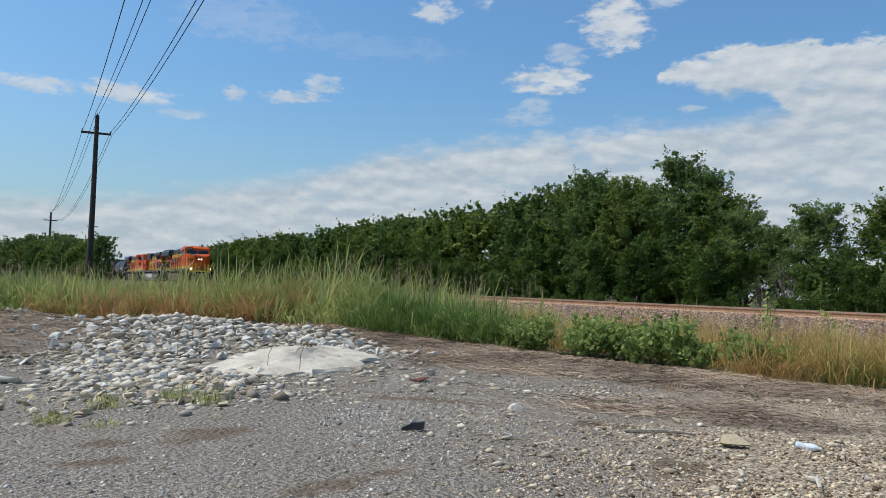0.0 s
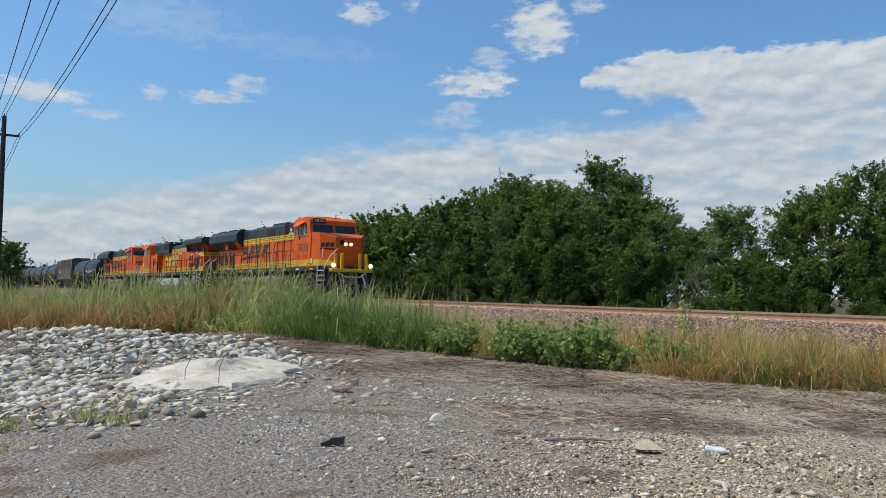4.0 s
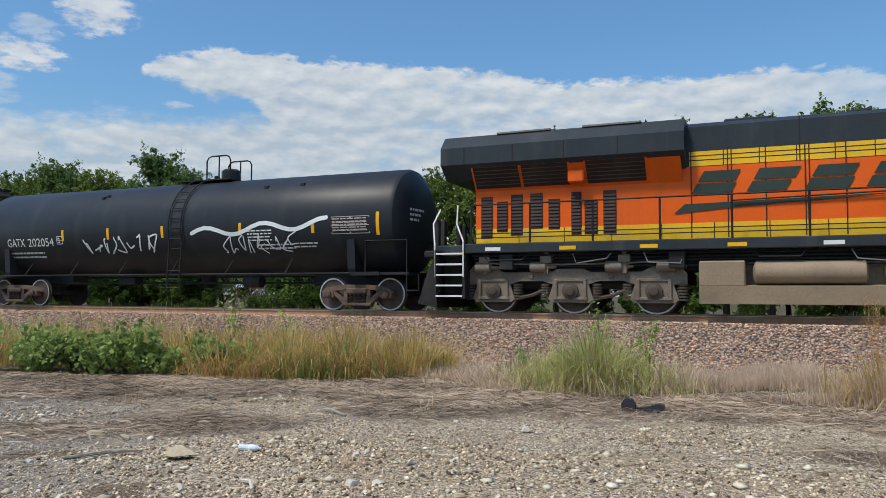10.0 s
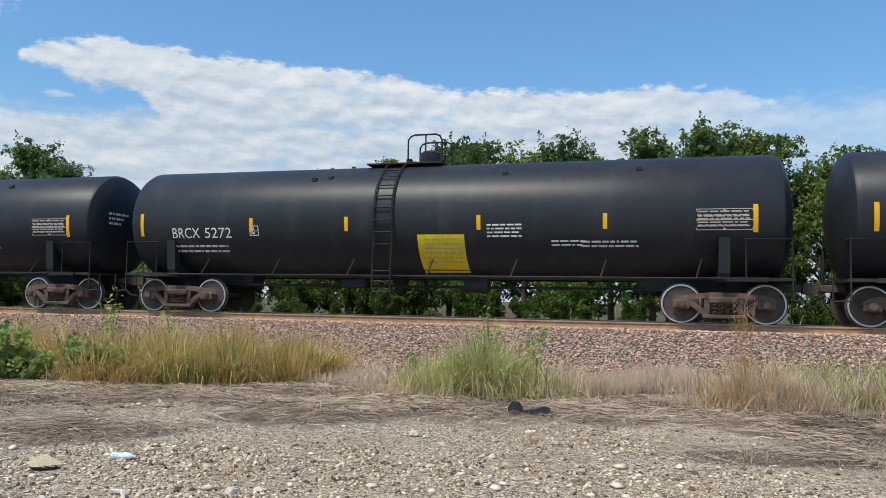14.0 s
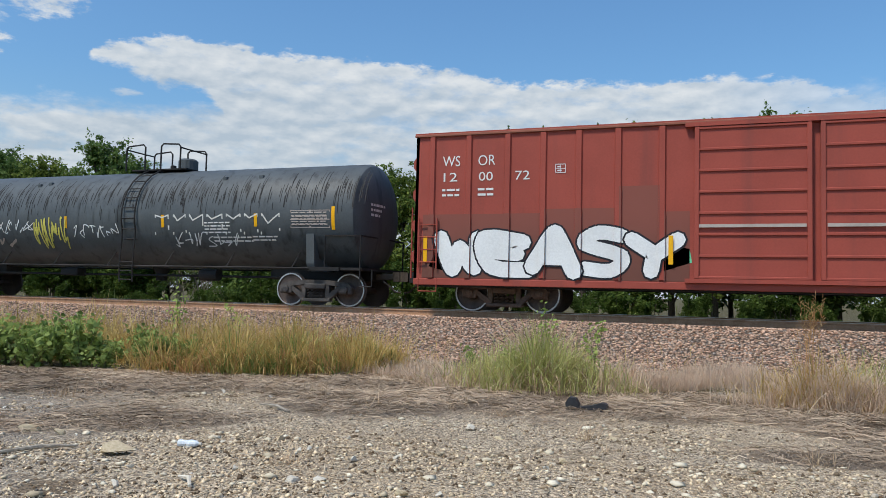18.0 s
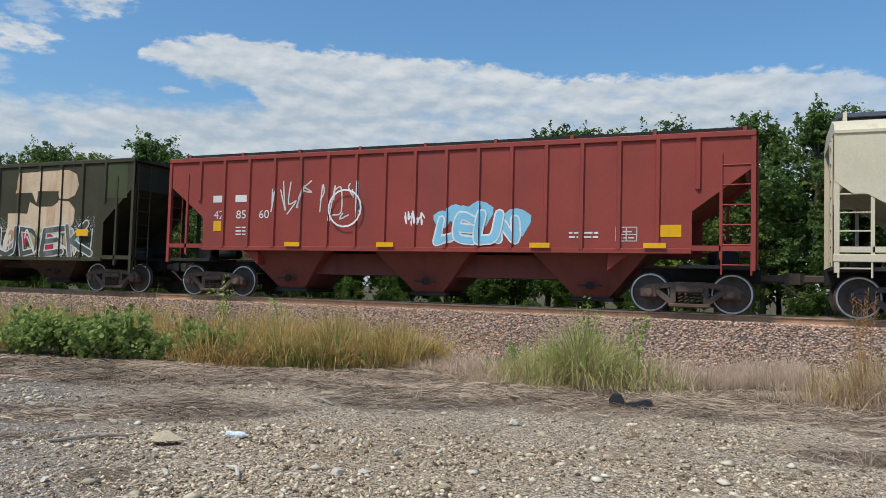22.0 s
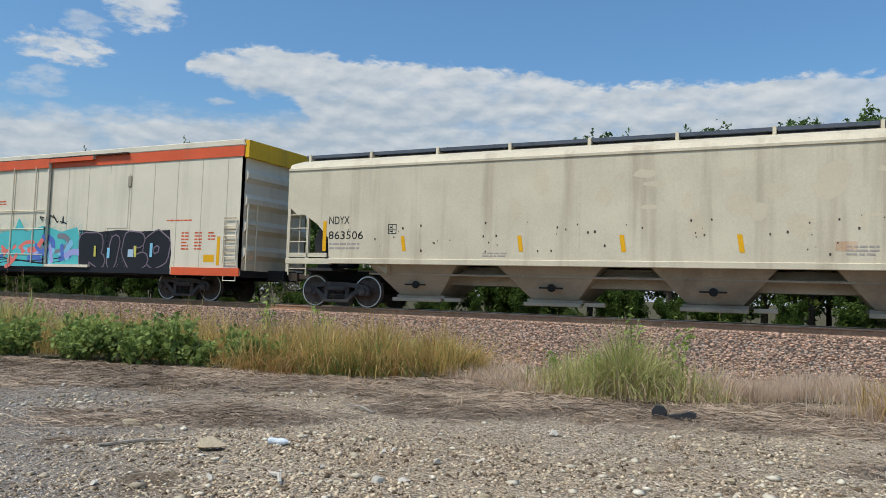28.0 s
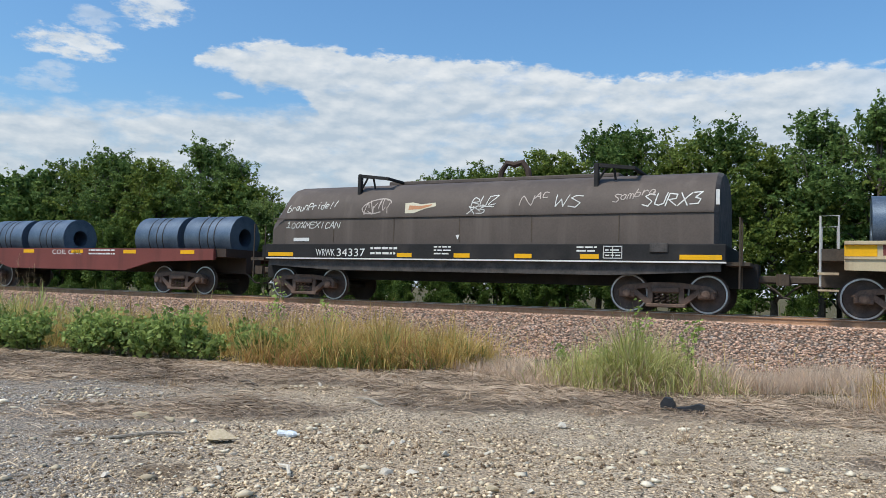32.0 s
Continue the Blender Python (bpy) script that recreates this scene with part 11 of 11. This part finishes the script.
def make_weed(seed, height, spread, leaves):
    r = np.random.default_rng(seed)
    weed = thing("weed", "broad-leaved green weed with pale young tips", "weed", "weeds along the lot's edge")
    stems, pts, tips = Shape(), [], []
    for k in range(12):
        a, lean = r.uniform(0, 6.28), r.uniform(0.1, 1.0) * spread
        h = height * r.uniform(0.6, 1.0)
        top = Vector((math.cos(a) * lean, math.sin(a) * lean, h))
        stems.tube([(0, 0, -0.05), top * 0.5 + Vector((0, 0, 0.08)), top], [0.009, 0.007, 0.003], 4)
        for m in range(leaves):
            t = r.uniform(0.15, 1.0) ** 0.8
            pts.append(np.array(top) * t + r.normal(0, 0.085, 3) + [0, 0, 0.05])
        for m in range(7):
            tips.append(np.array(top) + r.normal(0, 0.045, 3))
    pts = [p for p in pts if p[2] > 0.03]
    part("stem", stems, STEM, weed)
    part("leaf_mass", leaf_cloud(pts, 0.055, r, WEED_LEAF, "leaf_mass", True), WEED_LEAF, weed)
    part("young_tip", leaf_cloud(tips, 0.035, r, WEED_TIP, "young_tip"), WEED_TIP, weed)
    for ob in weed.children:
        if ob.name.startswith(("leaf_mass", "young_tip", "stem")):
            tagged(ob, kind="stuff")
    return weed


def make_weeds():
    kinds = [make_weed(31, 0.85, 0.5, 30), make_weed(32, 0.72, 0.55, 26), make_weed(33, 0.95, 0.45, 30)]
    rr = random.Random(4)
    used = set()
    spots = [(x, grass_edge(x) + rr.uniform(0.25, 1.05)) for x in np.arange(-16.6, -8.8, 0.21)]
    for k, (x, y) in enumerate(spots):
        j = k % 3
        s = rr.uniform(0.62, 0.95) * (0.85 if x < -14 else 1.0)
        if j in used:
            ob = copy_thing(kinds[j], pose(x, y, ground_z(x, y), 0, 0, rr.uniform(0, 360)))
            ob.scale = (s, s, s)
        else:
            used.add(j)
            kinds[j].location, kinds[j].scale = (x, y, ground_z(x, y)), (s, s, s)
    # taller single weeds that stand before the rail
    for x, y, h in ((-2.75, 12.9, 1.5), (-2.0, 13.2, 1.35), (-10.6, 13.2, 1.6), (-9.3, 13.4, 1.25), (-3.35, 12.6, 0.7), (-4.1, 13.3, 0.55)):
        r = np.random.default_rng(int(abs(x) * 100))
        w = thing("stalk_weed", "single leafy weed stalk with a few pale heads", "weed", at=(x, y, ground_z(x, y)))
        st, pts = Shape(), []
        for b in range(4):
            a, ln = r.uniform(0, 6.28), r.uniform(0.08, 0.28)
            top = Vector((math.cos(a) * ln, math.sin(a) * ln, h * r.uniform(0.75, 1.0)))
            st.tube([(0, 0, 0), (top.x * 0.3, top.y * 0.3, h * 0.5), top], [0.009, 0.007, 0.003], 4)
            for m in range(26):
                t = r.uniform(0.3, 1.0)
                pts.append(np.array([top.x * t, top.y * t, top.z * t]) + r.normal(0, 0.05, 3))
        part("stem", st, STEM, w)
        part("leaf_mass", leaf_cloud(pts, 0.045, r, WEED_LEAF if h < 1 else WEED_TIP, "leaf_mass"), WEED_TIP, w)
        for ob in w.children:
            tagged(ob, kind="stuff")


def make_undergrowth():
    """Bushes that close the hedgerow down to the ground."""
    def bush(seed, h, w):
        r = np.random.default_rng(seed)
        b = thing("bush", "dense green bush under the hedgerow trees", "bush", "bushes of the hedgerow")
        st, pts = Shape(), []
        for k in range(9):
            a, ln = r.uniform(0, 6.28), r.uniform(0.2, 0.9) * w
            top = Vector((math.cos(a) * ln, math.sin(a) * ln, h * r.uniform(0.5, 0.95)))
            st.tube([(0, 0, -0.2), top * 0.55, top], [0.035, 0.02, 0.008], 5)
            for q in range(5):
                c = np.array(top) * r.uniform(0.45, 1.05) + r.normal(0, 0.22, 3) * w * 0.5
                m = 120
                u = r.normal(size=(m, 3))
                u /= np.linalg.norm(u, axis=1)[:, None]
                pts.append(c + u * r.uniform(0.2, 0.5) * r.uniform(0.5, 1.1, (m, 1)) * w * 0.6)
        p = np.concatenate(pts)
        part("stem", st, MAT_BARK, b)
        part("crown", leaf_cloud(p[p[:, 2] > 0], 0.085, r, BUSH_LEAF, "crown"), BUSH_LEAF, b)
        return b

    kinds = [bush(61, 3.2, 1.5), bush(62, 2.6, 1.7), bush(63, 4.0, 1.6)]
    rr = random.Random(7)
    used = set()
    spots = [(x + rr.uniform(-0.5, 0.5), 28.6 + rr.uniform(-1.2, 1.5), rr.uniform(0.45, 1.0) if x > -20 else rr.uniform(0.7, 1.2)) for x in np.arange(-62, 22, 1.4)]
    spots += [(x + rr.uniform(-0.8, 0.8), 29.0 + rr.uniform(-1.0, 1.5), rr.uniform(1.1, 1.5)) for x in np.arange(-150, -62, 2.4)]
    spots = [q for q in spots if not -24.2 < q[0] < -20.6]
    spots += [(x, rr.uniform(24.8, 26.2), rr.uniform(0.3, 0.5)) for x in np.arange(-45, 16, 1.7)]
    for k, (x, y, s) in enumerate(spots):
        j = k % 3
        if j in used:
            ob = copy_thing(kinds[j], pose(x, y, ground_z(x, y), 0, 0, rr.uniform(0, 360)))
            ob.scale = (s, s, s)
        else:
            used.add(j)
            kinds[j].location, kinds[j].scale = (x, y, ground_z(x, y)), (s, s, s)


def make_bare_bush():
    """A leafless thicket in the gap of the hedgerow."""
    twig = surface("pale_twigs", (0.16, 0.13, 0.10), (0.34, 0.29, 0.23), rough=0.9)
    for x, y, h, seed in ((-22.3, 29.4, 3.0, 3), (-21.2, 29.8, 2.4, 5), (-23.6, 29.6, 2.2, 6)):
        r = random.Random(seed)
        b = thing("bare_bush", "leafless grey-brown thicket in the hedgerow gap", "bush", "bare bushes in the gap", at=(x, y, ground_z(x, y)))
        for k in range(9):
            a, ln = r.uniform(0, 6.28), r.uniform(0.3, 1.1)
            top = Vector((math.cos(a) * ln, math.sin(a) * ln, h * r.uniform(0.7, 1.0)))
            limb = part("branch", Shape().tube([(0, 0, -0.1), top * 0.45 + Vector((r.uniform(-0.1, 0.1), 0, 0.15)), top], [0.03, 0.018, 0.006], 5), twig, b)
            for m in range(4):
                q = top * r.uniform(0.45, 0.95)
                part("twig", Shape().tube([q, q + Vector((r.uniform(-0.35, 0.35), r.uniform(-0.3, 0.3), r.uniform(0.15, 0.5)))], [0.010, 0.003], 4), twig, limb)


def make_poles():
    def pole(x, y, h, arm):
        p = thing("utility_pole", "dark weathered wooden utility pole with crossarm", "utility pole", "poles of the line", at=(x, y, ground_z(x, y)))
        part("shaft", Shape().tube([(0, 0, -0.5), (0.05, 0.02, h * 0.5), (0.12, 0, h)], [0.19, 0.16, 0.12], 10), MAT_WOOD, p, smooth_angle=40)
        if arm:
            part("crossarm", Shape().box(-0.06, 0.06, -0.85, 0.85, h - 1.15, h - 1.03), MAT_WOOD, p).rotation_euler = (0, 0, -0.1)
            for y_ in (-0.8, 0.8):
                part("insulator", Shape().lathe([(h - 1.03, 0.03), (h - 0.95, 0.06), (h - 0.88, 0.03)], (0.08, y_, 0), "z", 8), SILVER, p)
            part("insulator", Shape().lathe([(h, 0.03), (h + 0.1, 0.05), (h + 0.16, 0.02)], (0.12, 0, 0), "z", 8), SILVER, p)
        return p

    pole(-51.6, 3.55, 11.4, True)
    pole(-120, 3.4, 10.3, True)
    pole(-160, 3.9, 9.4, True)
    mast = thing("mast", "slender grey mast with small crossarms beyond trees", "mast", at=(-150, 11.0, 0))
    part("shaft", Shape().tube([(0, 0, -0.5), (0, 0, 11.5)], 0.12, 8), SILVER, mast)
    part("crossarm", Shape().box(-0.1, 0.1, -0.9, 0.9, 10.4, 10.6).box(-0.1, 0.1, -0.7, 0.7, 9.5, 9.7), SILVER, mast)
    # wires run over the lot to a pole behind the camera
    for z0, dy, dx in ((11.6, -0.08, 0.0), (11.6, 0.12, 0.1), (10.3, -0.8, 0.0), (10.4, 0.78, 0.0), (10.3, 0.9, 0.1)):
        for x0, y0, za, x1, y1, zb, sag in ((-51.5, 3.55 + dy, z0, 14.0, 1.9 + dy * 1.25, z0 + 0.2, 1.4), (-51.5, 3.55 + dy, z0, -120.0, 3.4 + dy, z0 - 1.0, 1.6)):
            pts = [(x0 + (x1 - x0) * t + dx, y0 + (y1 - y0) * t, za + (zb - za) * t - 4 * sag * t * (1 - t)) for t in (k / 16 for k in range(17))]
            solid("cable", Shape().tube(pts, 0.014, 5), UNDER_DARK, "black overhead cable sagging between poles", "cable", "cables of the line", "structure")


make_grass()
make_straw()
make_stones()
make_litter()
make_weeds()
make_undergrowth()
make_bare_bush()
make_poles()


motions()
